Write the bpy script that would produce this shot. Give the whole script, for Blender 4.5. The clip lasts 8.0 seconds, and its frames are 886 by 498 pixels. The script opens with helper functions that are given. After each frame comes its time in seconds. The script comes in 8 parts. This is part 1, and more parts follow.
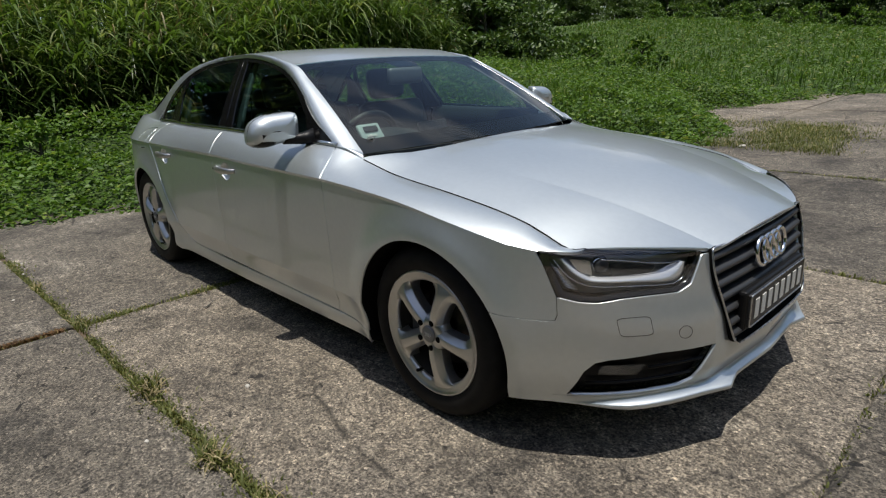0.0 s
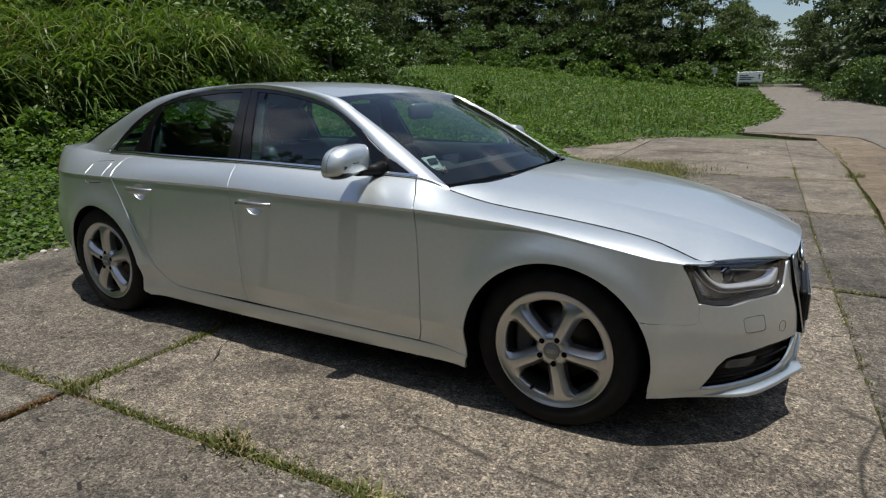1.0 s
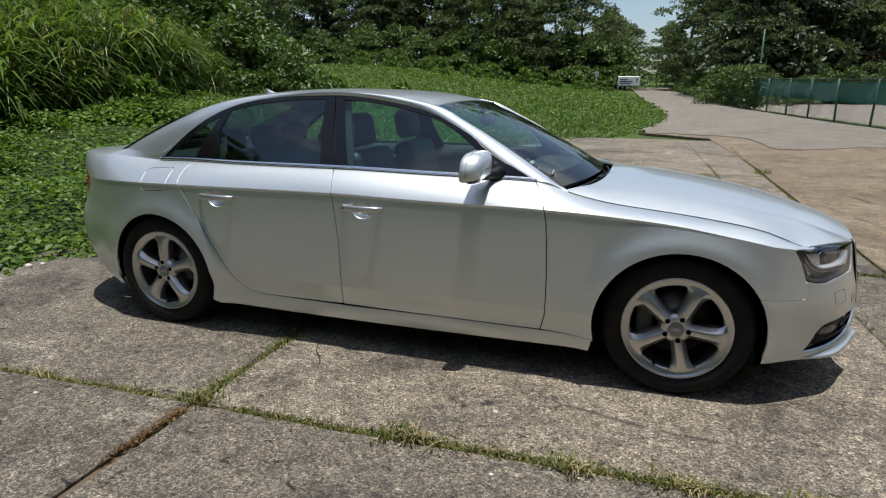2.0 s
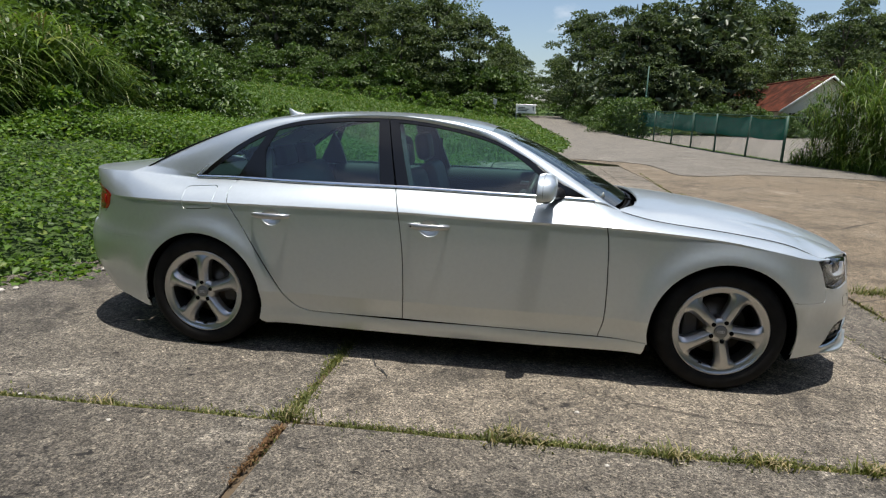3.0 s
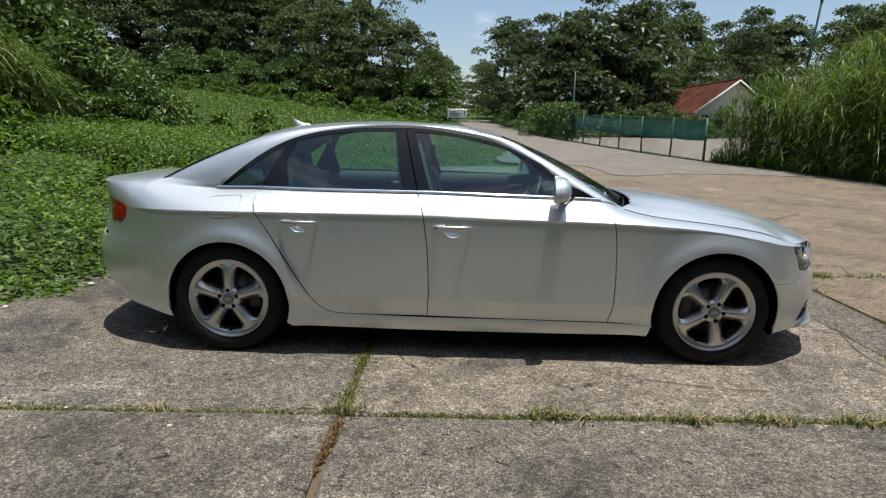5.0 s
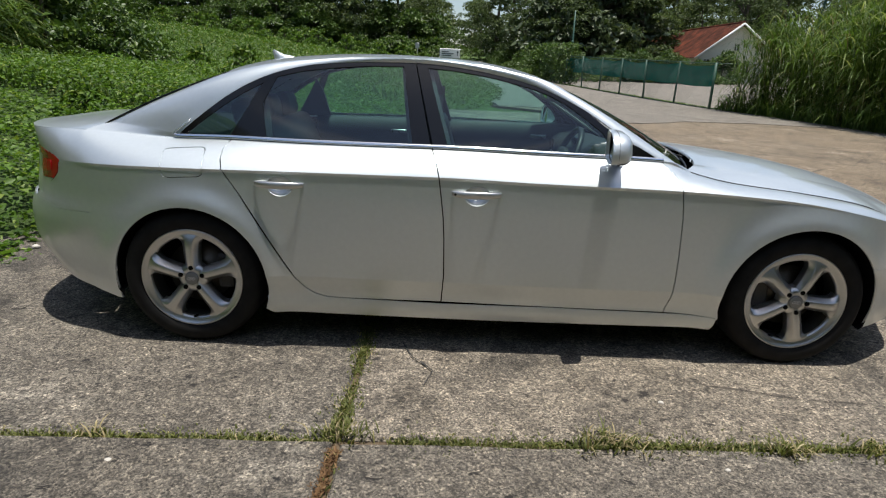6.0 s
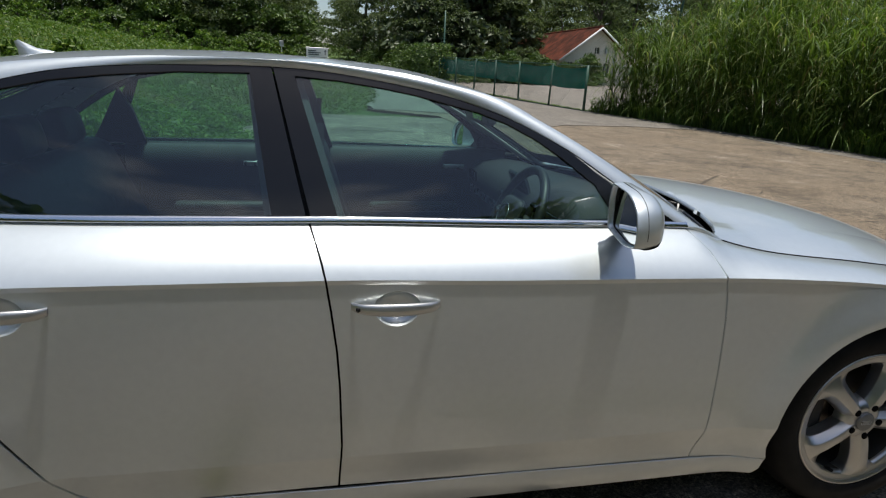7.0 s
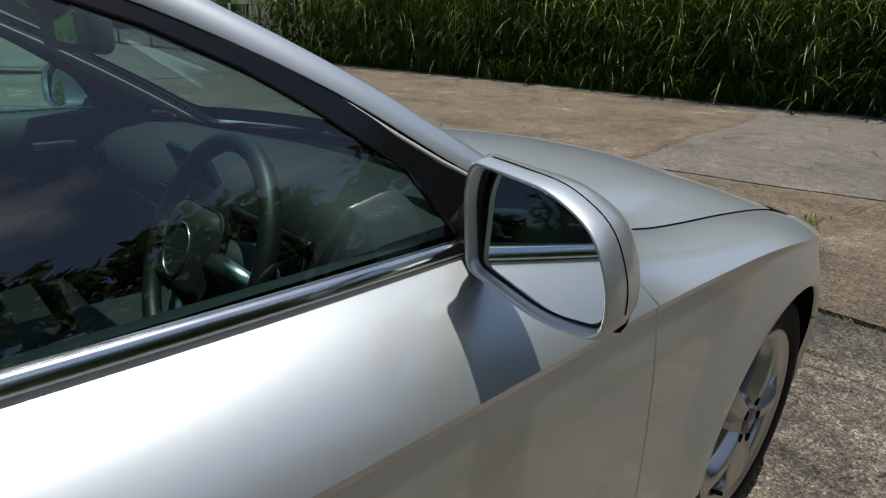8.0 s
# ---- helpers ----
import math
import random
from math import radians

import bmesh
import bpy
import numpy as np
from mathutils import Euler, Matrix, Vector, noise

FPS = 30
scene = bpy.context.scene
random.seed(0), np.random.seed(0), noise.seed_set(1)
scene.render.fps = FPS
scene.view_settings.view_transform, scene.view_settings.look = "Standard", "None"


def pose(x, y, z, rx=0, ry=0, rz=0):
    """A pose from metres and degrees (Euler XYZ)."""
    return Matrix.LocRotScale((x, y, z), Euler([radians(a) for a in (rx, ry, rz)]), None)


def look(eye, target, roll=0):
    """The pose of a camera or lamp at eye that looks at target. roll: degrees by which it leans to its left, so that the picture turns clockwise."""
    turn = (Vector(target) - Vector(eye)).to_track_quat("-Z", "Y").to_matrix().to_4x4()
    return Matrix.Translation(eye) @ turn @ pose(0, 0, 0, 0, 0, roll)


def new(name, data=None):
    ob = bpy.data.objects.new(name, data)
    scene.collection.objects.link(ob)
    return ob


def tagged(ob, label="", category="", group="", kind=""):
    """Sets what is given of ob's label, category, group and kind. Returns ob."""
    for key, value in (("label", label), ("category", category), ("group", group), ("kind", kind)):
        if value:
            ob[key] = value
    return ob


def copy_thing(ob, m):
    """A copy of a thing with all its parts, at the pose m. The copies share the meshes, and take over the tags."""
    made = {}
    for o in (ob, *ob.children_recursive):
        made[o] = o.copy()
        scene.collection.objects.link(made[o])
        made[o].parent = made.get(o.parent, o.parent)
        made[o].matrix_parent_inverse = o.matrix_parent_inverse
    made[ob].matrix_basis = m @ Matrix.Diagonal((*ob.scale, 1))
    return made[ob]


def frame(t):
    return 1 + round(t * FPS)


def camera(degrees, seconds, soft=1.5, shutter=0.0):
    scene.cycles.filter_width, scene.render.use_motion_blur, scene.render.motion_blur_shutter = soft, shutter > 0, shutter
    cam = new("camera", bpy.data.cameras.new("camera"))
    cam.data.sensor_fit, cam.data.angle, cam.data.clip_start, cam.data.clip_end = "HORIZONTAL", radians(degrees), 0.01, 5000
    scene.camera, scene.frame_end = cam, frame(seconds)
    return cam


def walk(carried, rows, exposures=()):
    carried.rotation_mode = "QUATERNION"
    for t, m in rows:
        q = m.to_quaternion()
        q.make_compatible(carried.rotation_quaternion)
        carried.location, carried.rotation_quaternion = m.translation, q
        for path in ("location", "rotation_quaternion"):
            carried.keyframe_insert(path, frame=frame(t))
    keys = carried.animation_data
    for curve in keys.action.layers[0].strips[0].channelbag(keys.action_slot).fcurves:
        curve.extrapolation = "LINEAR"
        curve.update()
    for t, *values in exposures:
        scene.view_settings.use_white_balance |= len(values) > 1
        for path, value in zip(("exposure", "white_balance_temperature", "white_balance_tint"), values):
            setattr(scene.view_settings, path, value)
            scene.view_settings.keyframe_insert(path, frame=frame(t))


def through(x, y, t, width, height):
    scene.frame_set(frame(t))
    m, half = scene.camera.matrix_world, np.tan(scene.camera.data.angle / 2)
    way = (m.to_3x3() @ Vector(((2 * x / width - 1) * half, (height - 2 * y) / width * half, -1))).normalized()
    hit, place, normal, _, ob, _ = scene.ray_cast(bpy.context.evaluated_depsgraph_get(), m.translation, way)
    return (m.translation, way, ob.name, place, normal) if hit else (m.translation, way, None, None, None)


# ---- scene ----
cam = camera(73.0, 8.0, 1.2)
PATH = [
    (0, (2.891, -2.164, 1.257), (1.484, -0.877, 0.654), -2.9),
    (0.5, (2.534, -2.602, 1.276), (1.361, -1.084, 0.71), -2.5),
    (1, (2.088, -2.934, 1.278), (1.135, -1.249, 0.775), -0.7),
    (1.5, (1.646, -3.289, 1.294), (0.858, -1.522, 0.786), -0.5),
    (1.7, (1.47, -3.406, 1.312), (0.741, -1.615, 0.8), -0.2),
    (2.8, (0.565, -3.875, 1.36), (0.252, -1.954, 0.9), 1.1),
    (3, (0.409, -3.94, 1.34), (0.132, -2.007, 0.907), 1.9),
    (3.5, (0.121, -4.031, 1.355), (-0.038, -2.082, 0.937), 0.9),
    (4, (-0.009, -4.214, 1.362), (-0.104, -2.251, 0.993), 2.1),
    (4.5, (-0.053, -4.271, 1.366), (-0.109, -2.311, 0.975), 1.2),
    (5, (-0.077, -4.217, 1.352), (-0.124, -2.261, 0.94), 1.2),
    (5.2, (-0.097, -4.154, 1.337), (-0.129, -2.208, 0.876), 1.6),
    (6.3, (-0.29, -3.144, 1.317), (-0.256, -1.244, 0.695), 3.0),
    (6.5, (-0.305, -2.894, 1.323), (-0.156, -1.004, 0.685), 2.4),
    (7, (-0.285, -2.255, 1.33), (0.117, -0.381, 0.757), 2.8),
    (7.5, (-0.205, -1.688, 1.309), (0.664, 0.033, 0.777), 0.5),
    (8, (0.027, -1.261, 1.199), (1.318, 0.098, 0.501), 1.3),
]
walk(cam, [(t, look(eye, target, roll)) for t, eye, target, roll in PATH], ((0.0, 0.0), (1.0, 0.06), (1.5, 0.20), (3.0, 0.38), (5.0, 0.40), (6.5, 0.33), (7.0, 0.14), (7.5, 0.02), (8.0, -0.14)))

# ---- world, sun ----
SUN_WAY = Vector((0.10, -0.055, 1.0)).normalized()      # towards the sun, almost overhead
SUN_ELEVATION = math.asin(SUN_WAY.z)
SUN_AZIMUTH = math.atan2(SUN_WAY.x, SUN_WAY.y)


def make_world():
    world = bpy.data.worlds.new("sky")
    scene.world = world
    world.use_nodes = True
    nt = world.node_tree
    for n in list(nt.nodes):
        nt.nodes.remove(n)
    sky = nt.nodes.new("ShaderNodeTexSky")
    sky.sky_type = "NISHITA"
    sky.sun_disc = False
    sky.sun_elevation = SUN_ELEVATION
    sky.sun_rotation = SUN_AZIMUTH
    sky.air_density, sky.dust_density, sky.ozone_density = 1.0, 1.2, 1.0
    # scattered cumulus, thin near the zenith and piled up towards the horizon
    co = nt.nodes.new("ShaderNodeTexCoord")
    mp = nt.nodes.new("ShaderNodeMapping")
    mp.inputs["Scale"].default_value = (1.0, 1.0, 2.2)
    mp.inputs["Location"].default_value = (0.35, 0.2, 0.1)
    no = nt.nodes.new("ShaderNodeTexNoise")
    no.inputs["Scale"].default_value = 2.3
    no.inputs["Detail"].default_value = 9
    no.inputs["Roughness"].default_value = 0.58
    ramp = nt.nodes.new("ShaderNodeValToRGB")
    ramp.color_ramp.elements[0].position = 0.53
    ramp.color_ramp.elements[1].position = 0.71
    mix = nt.nodes.new("ShaderNodeMixRGB")
    mix.inputs[2].default_value = (8.0, 8.2, 8.6, 1)
    bg = nt.nodes.new("ShaderNodeBackground")
    bg.inputs["Strength"].default_value = 0.10
    out = nt.nodes.new("ShaderNodeOutputWorld")
    nt.links.new(co.outputs["Generated"], mp.inputs["Vector"])
    nt.links.new(mp.outputs["Vector"], no.inputs["Vector"])
    nt.links.new(no.outputs["Fac"], ramp.inputs["Fac"])
    nt.links.new(ramp.outputs["Color"], mix.inputs["Fac"])
    nt.links.new(sky.outputs["Color"], mix.inputs[1])
    nt.links.new(mix.outputs["Color"], bg.inputs["Color"])
    nt.links.new(bg.outputs["Background"], out.inputs["Surface"])


make_world()
sun = new("sun", bpy.data.lights.new("sun", "SUN"))
sun.data.energy, sun.data.angle, sun.data.color = 4.4, radians(0.53), (1.0, 0.96, 0.89)
sun.matrix_world = look(SUN_WAY * 60, (0, 0, 0))
scene.view_settings.exposure = 0.0


# ---- materials ----
class Mat:
    """A node material round one Principled shader, with short ways to add noise, ramps and bump."""

    def __init__(self, name, colour=(0.5, 0.5, 0.5), rough=0.5, metal=0.0, **more):
        self.m = bpy.data.materials.new(name)
        self.m.use_nodes = True
        self.nt = self.m.node_tree
        self.p = self.nt.nodes["Principled BSDF"]
        self.out = self.nt.nodes["Material Output"]
        self.set("Base Color", (*colour, 1))
        self.set("Roughness", rough)
        self.set("Metallic", metal)
        for k, v in more.items():
            self.set(k.replace("_", " "), v)

    def set(self, socket, value):
        self.p.inputs[socket].default_value = value

    def node(self, kind, **values):
        n = self.nt.nodes.new("ShaderNode" + kind)
        for k, v in values.items():
            n.inputs[k.replace("_", " ")].default_value = v
        return n

    def link(self, a, b):
        self.nt.links.new(a, b)

    def coords(self, scale=(1, 1, 1), kind="Object"):
        if kind == "World":
            src = self.nt.nodes.new("ShaderNodeNewGeometry").outputs["Position"]
        else:
            src = self.nt.nodes.new("ShaderNodeTexCoord").outputs[kind]
        mp = self.nt.nodes.new("ShaderNodeMapping")
        mp.inputs["Scale"].default_value = scale
        self.link(src, mp.inputs["Vector"])
        return mp.outputs["Vector"]

    def noise(self, vec, scale, detail=6, rough=0.6, warp=0.0):
        n = self.node("TexNoise", Scale=scale, Detail=detail, Roughness=rough, Distortion=warp)
        self.link(vec, n.inputs["Vector"])
        return n.outputs["Fac"]

    def voronoi(self, vec, scale, feature="F1"):
        n = self.node("TexVoronoi", Scale=scale)
        n.feature = feature
        self.link(vec, n.inputs["Vector"])
        return n.outputs["Distance"]

    def ramp(self, fac, stops):
        n = self.nt.nodes.new("ShaderNodeValToRGB")
        els = n.color_ramp.elements
        while len(els) < len(stops):
            els.new(0.5)
        for e, (at, c) in zip(els, stops):
            e.position = at
            e.color = (*c, 1) if len(c) == 3 else c
        self.link(fac, n.inputs["Fac"])
        return n.outputs["Color"]

    def mix(self, fac, a, b, kind="MIX"):
        n = self.nt.nodes.new("ShaderNodeMixRGB")
        n.blend_type = kind
        for socket, v in ((n.inputs[0], fac), (n.inputs[1], a), (n.inputs[2], b)):
            if isinstance(v, (int, float)):
                socket.default_value = v
            elif isinstance(v, tuple):
                socket.default_value = (*v, 1) if len(v) == 3 else v
            else:
                self.link(v, socket)
        return n.outputs["Color"]

    def math(self, op, a, b=0.0):
        n = self.nt.nodes.new("ShaderNodeMath")
        n.operation = op
        for socket, v in ((n.inputs[0], a), (n.inputs[1], b)):
            if isinstance(v, (int, float)):
                socket.default_value = v
            else:
                self.link(v, socket)
        return n.outputs[0]

    def grey(self, lo, hi):
        return [(0.0, (lo, lo, lo)), (1.0, (hi, hi, hi))]

    def bump(self, height, strength=0.5, distance=0.01):
        n = self.node("Bump", Strength=strength, Distance=distance)
        self.link(height, n.inputs["Height"])
        self.link(n.outputs["Normal"], self.p.inputs["Normal"])

    def island(self):
        return self.nt.nodes.new("ShaderNodeNewGeometry").outputs["Random Per Island"]

    def each(self):
        return self.nt.nodes.new("ShaderNodeObjectInfo").outputs["Random"]

    def colour(self, socket):
        self.link(socket, self.p.inputs["Base Color"])

    def roughness(self, socket):
        self.link(socket, self.p.inputs["Roughness"])


def concrete(name, dark, mid, pale, tint, grit=1.0, stains=1.0, pits=1.0):
    """Old exposed-aggregate concrete: blackened patches, pale worn places, mixed pebbles, small holes, hairline cracks."""
    k = Mat(name, rough=0.93)
    v = k.coords(kind="World")
    # worn and weathered areas with ragged edges
    wear = k.noise(v, 1.5, 12, 0.70, 0.35)
    base = k.ramp(wear, [(0.34, dark), (0.47, mid), (0.56, mid), (0.70, pale)])
    base = k.mix(k.ramp(k.noise(v, 0.5, 6, 0.62, 0.6), [(0.40, (0, 0, 0)), (0.60, (0.65, 0.65, 0.65))]), base, tint)
    black = k.ramp(k.noise(v, 0.85, 12, 0.74, 0.5), [(0.49, (0, 0, 0)), (0.60, (0.62 * stains,) * 3), (0.70, (0.80 * stains,) * 3)])
    base = k.mix(black, base, (dark[0] * 0.50, dark[1] * 0.52, dark[2] * 0.56))
    blotch = k.ramp(k.noise(v, 6.5, 9, 0.74, 0.2), [(0.36, (0.50, 0.49, 0.48)), (0.50, (1, 1, 1)), (0.66, (1.42, 1.40, 1.36))])
    base = k.mix(0.62 * grit, base, blotch, "MULTIPLY")
    # aggregate: every pebble has a shade of its own
    for scale, amount in ((80, 0.65), (150, 0.85)):
        vo = k.node("TexVoronoi", Scale=scale)
        k.link(k.mix(0.008, v, k.node("TexNoise", Scale=60.0).outputs["Color"], "ADD"), vo.inputs["Vector"])
        sep = k.nt.nodes.new("ShaderNodeSeparateColor")
        k.link(vo.outputs["Color"], sep.inputs[0])
        shade = k.ramp(sep.outputs[0], [(0.0, (0.28, 0.27, 0.26)), (0.22, (0.72, 0.71, 0.70)), (0.62, (1.0, 1.0, 0.99)), (0.9, (1.30, 1.27, 1.21)), (1.0, (1.9, 1.86, 1.78))])
        base = k.mix(amount * grit, base, shade, "MULTIPLY")
    base = k.mix(0.38 * grit, base, k.ramp(k.noise(v, 21, 6, 0.78), [(0.40, (0.36, 0.35, 0.34)), (0.50, (1, 1, 1)), (0.60, (1.6, 1.58, 1.54))]), "MULTIPLY")
    fine = k.noise(v, 95, 6, 0.82)
    base = k.mix(0.95 * grit, base, k.ramp(fine, [(0.39, (0.20, 0.20, 0.20)), (0.48, (0.95, 0.95, 0.95)), (0.60, (1.85, 1.83, 1.78))]), "MULTIPLY")
    # crumbled places where the dark stones stand bare
    bare = k.ramp(k.noise(v, 1.9, 6, 0.7, 0.3), [(0.44, (0.25, 0.25, 0.25)), (0.58, (1, 1, 1))])
    crumb = k.ramp(k.noise(k.coords((1.0, 1.0, 1.0), "World"), 30, 7, 0.78), [(0.545, (0, 0, 0)), (0.60, (0.85 * pits,) * 3)])
    base = k.mix(k.mix(1.0, crumb, bare, "MULTIPLY"), base, (dark[0] * 0.42, dark[1] * 0.42, dark[2] * 0.44))
    # small dark holes and flaked places
    holes = k.ramp(k.noise(k.coords((1.0, 1.4, 1.0), "World"), 10.5, 4, 0.6, 0.7), [(0.645, (0, 0, 0)), (0.675, (0.92 * pits,) * 3)])
    base = k.mix(holes, base, (dark[0] * 0.28, dark[1] * 0.28, dark[2] * 0.30))
    # hairline cracks, broken off here and there
    bent = k.mix(0.35, v, k.node("TexNoise", Scale=2.2, Detail=6.0).outputs["Color"], "ADD")
    line = k.ramp(k.voronoi(bent, 0.62, "DISTANCE_TO_EDGE"), [(0.0025, (1, 1, 1)), (0.0055, (0, 0, 0))])
    seen = k.ramp(k.noise(v, 1.1, 3), [(0.50, (0, 0, 0)), (0.56, (0.8, 0.8, 0.8))])
    cracks = k.mix(1.0, line, seen, "MULTIPLY")
    base = k.mix(cracks, base, (dark[0] * 0.25, dark[1] * 0.25, dark[2] * 0.26))
    k.colour(k.mix(1.0, base, k.ramp(k.each(), k.grey(0.88, 1.08)), "MULTIPLY"))
    h = k.math("ADD", k.math("MULTIPLY", fine, 0.8), k.math("MULTIPLY", holes, -0.9))
    h = k.math("SUBTRACT", h, cracks)
    k.bump(h, 0.9, 0.011)
    return k.m


def leaf(name, dark, light, yellow, gloss=0.38, through=0.35):
    """A leaf: colour differs from leaf to leaf, some light comes through."""
    k = Mat(name, rough=gloss, Specular_IOR_Level=0.35)
    r = k.island()
    c = k.ramp(r, [(0.0, dark), (0.45, tuple((a + b) / 2 for a, b in zip(dark, light))), (0.85, light), (1.0, yellow)])
    v = k.coords(kind="World")
    c = k.mix(0.7, c, k.ramp(k.noise(v, 0.9, 4), [(0.3, (0.6, 0.62, 0.6)), (0.7, (1.3, 1.28, 1.25))]), "MULTIPLY")
    k.colour(c)
    tr = k.nt.nodes.new("ShaderNodeBsdfTranslucent")
    k.link(k.mix(1.0, c, (1.15, 1.2, 0.65), "MULTIPLY"), tr.inputs["Color"])
    ms = k.nt.nodes.new("ShaderNodeMixShader")
    ms.inputs[0].default_value = through
    k.link(k.p.outputs[0], ms.inputs[1])
    k.link(tr.outputs[0], ms.inputs[2])
    k.link(ms.outputs[0], k.out.inputs["Surface"])
    return k.m


def plain(name, colour, rough=0.5, metal=0.0, vary=0.15, scale=30.0, bumpy=0.0, **more):
    """One paint or plastic with slight mottling in colour and gloss."""
    k = Mat(name, colour, rough, metal, **more)
    v = k.coords()
    n = k.noise(v, scale, 5)
    k.colour(k.mix(1.0, (*colour, 1), k.ramp(n, k.grey(1 - vary, 1 + vary)), "MULTIPLY"))
    k.roughness(k.ramp(n, [(0.3, (rough * 0.9,) * 3), (0.7, (min(1, rough * 1.12),) * 3)]))
    if bumpy:
        k.bump(n, bumpy, 0.003)
    return k.m


def soil():
    k = Mat("soil_and_grass", rough=0.95)
    v = k.coords(kind="World")
    n = k.noise(v, 1.1, 8, 0.7)
    g = k.ramp(n, [(0.3, (0.032, 0.056, 0.011)), (0.5, (0.060, 0.108, 0.018)), (0.7, (0.095, 0.155, 0.028))])
    f = k.noise(v, 26, 5, 0.75)
    k.colour(k.mix(0.8, g, k.ramp(f, [(0.3, (0.4, 0.4, 0.4)), (0.7, (1.5, 1.5, 1.4))]), "MULTIPLY"))
    k.bump(f, 1.0, 0.06)
    return k.m


def rusty_roof():
    k = Mat("rusted_roof_sheet", rough=1.0, Specular_IOR_Level=0.1)
    v = k.coords()
    n = k.noise(v, 1.4, 7, 0.7)
    c = k.ramp(n, [(0.30, (0.030, 0.014, 0.010)), (0.50, (0.075, 0.028, 0.018)), (0.74, (0.20, 0.055, 0.030))])
    k.colour(c)
    k.bump(k.noise(v, 20, 4), 0.3, 0.01)
    return k.m


def cracked_bark():
    k = Mat("bark", rough=0.9)
    v = k.coords((1, 1, 0.25))
    n = k.noise(v, 9, 7, 0.7)
    k.colour(k.ramp(n, [(0.3, (0.035, 0.028, 0.02)), (0.7, (0.16, 0.135, 0.10))]))
    k.bump(n, 0.8, 0.03)
    return k.m


M = {
    "slab": concrete("weathered_concrete", (0.086, 0.076, 0.063), (0.210, 0.186, 0.156), (0.41, 0.372, 0.315), (0.210, 0.182, 0.145)),
    "slab_dark": concrete("blackened_concrete", (0.053, 0.048, 0.042), (0.146, 0.132, 0.113), (0.31, 0.286, 0.248), (0.138, 0.122, 0.101)),
    "apron": concrete("tan_concrete", (0.088, 0.070, 0.049), (0.188, 0.152, 0.110), (0.34, 0.295, 0.234), (0.180, 0.141, 0.098), 0.8, 0.6, 0.5),
    "asphalt": concrete("worn_asphalt", (0.115, 0.104, 0.090), (0.205, 0.188, 0.164), (0.31, 0.288, 0.255), (0.190, 0.172, 0.148), 0.65, 0.35, 0.4),
    "soil": soil(),
    "reed": leaf("reed_blade", (0.042, 0.082, 0.014), (0.135, 0.212, 0.040), (0.34, 0.37, 0.17), 0.40, 0.42),
    "reed_dry": leaf("dry_reed_blade", (0.12, 0.10, 0.045), (0.24, 0.20, 0.09), (0.30, 0.26, 0.15), 0.6, 0.2),
    "straw": leaf("dry_straw", (0.22, 0.18, 0.09), (0.38, 0.31, 0.17), (0.52, 0.44, 0.27), 0.6, 0.2),
    "creeper": leaf("creeper_leaf", (0.048, 0.100, 0.016), (0.115, 0.205, 0.030), (0.20, 0.26, 0.05), 0.5, 0.35),
    "grass": leaf("grass_blade", (0.042, 0.084, 0.013), (0.100, 0.180, 0.029), (0.21, 0.23, 0.07), 0.55, 0.33),
    "joint": leaf("joint_grass", (0.070, 0.085, 0.020), (0.175, 0.19, 0.055), (0.46, 0.37, 0.21), 0.6, 0.3),
    "bush": leaf("bush_leaf", (0.032, 0.064, 0.014), (0.090, 0.155, 0.030), (0.16, 0.21, 0.06), 0.45, 0.28),
    "tree_a": leaf("dark_tree_leaf", (0.032, 0.052, 0.020), (0.090, 0.128, 0.050), (0.15, 0.18, 0.085), 0.62, 0.34),
    "tree_b": leaf("mid_tree_leaf", (0.036, 0.058, 0.021), (0.100, 0.140, 0.052), (0.17, 0.195, 0.090), 0.62, 0.34),
    "tree_d": leaf("feathery_tree_leaf", (0.055, 0.085, 0.034), (0.155, 0.205, 0.085), (0.24, 0.27, 0.13), 0.6, 0.35),
    "tree_c": leaf("silvery_tree_leaf", (0.03, 0.05, 0.022), (0.085, 0.115, 0.055), (0.22, 0.25, 0.17), 0.4, 0.2),
    "bark": cracked_bark(),
    "post": plain("green_painted_post", (0.03, 0.085, 0.06), 0.5),
    "wire": plain("green_coated_wire", (0.020, 0.065, 0.048), 0.6),
    "net": plain("green_shade_net", (0.002, 0.130, 0.092), 1.0, 0.0, 0.35, 3.0),
    "plaster": plain("cream_plaster", (0.62, 0.58, 0.49), 0.85, 0.0, 0.18, 1.6),
    "roof": rusty_roof(),
    "void": plain("dark_opening", (0.02, 0.024, 0.024), 0.3),
    "sign_white": plain("white_sign_paint", (0.72, 0.72, 0.70), 0.45),
    "sign_grey": plain("grey_sign_frame", (0.40, 0.41, 0.41), 0.4, 0.5),
    "sign_ink": plain("dark_sign_paint", (0.05, 0.06, 0.06), 0.5),
    "stone": plain("pale_stone", (0.5, 0.47, 0.42), 0.9, 0.0, 0.3, 8.0),
    "rust": plain("rusty_soil", (0.105, 0.075, 0.045), 0.95, 0.0, 0.4, 18.0),
    "moss": leaf("rust_brown_moss", (0.10, 0.055, 0.024), (0.20, 0.11, 0.05), (0.30, 0.21, 0.10), 0.8, 0.15),
    "soot": plain("dark_stain", (0.035, 0.033, 0.031), 0.9, 0.0, 0.3, 20.0),
}


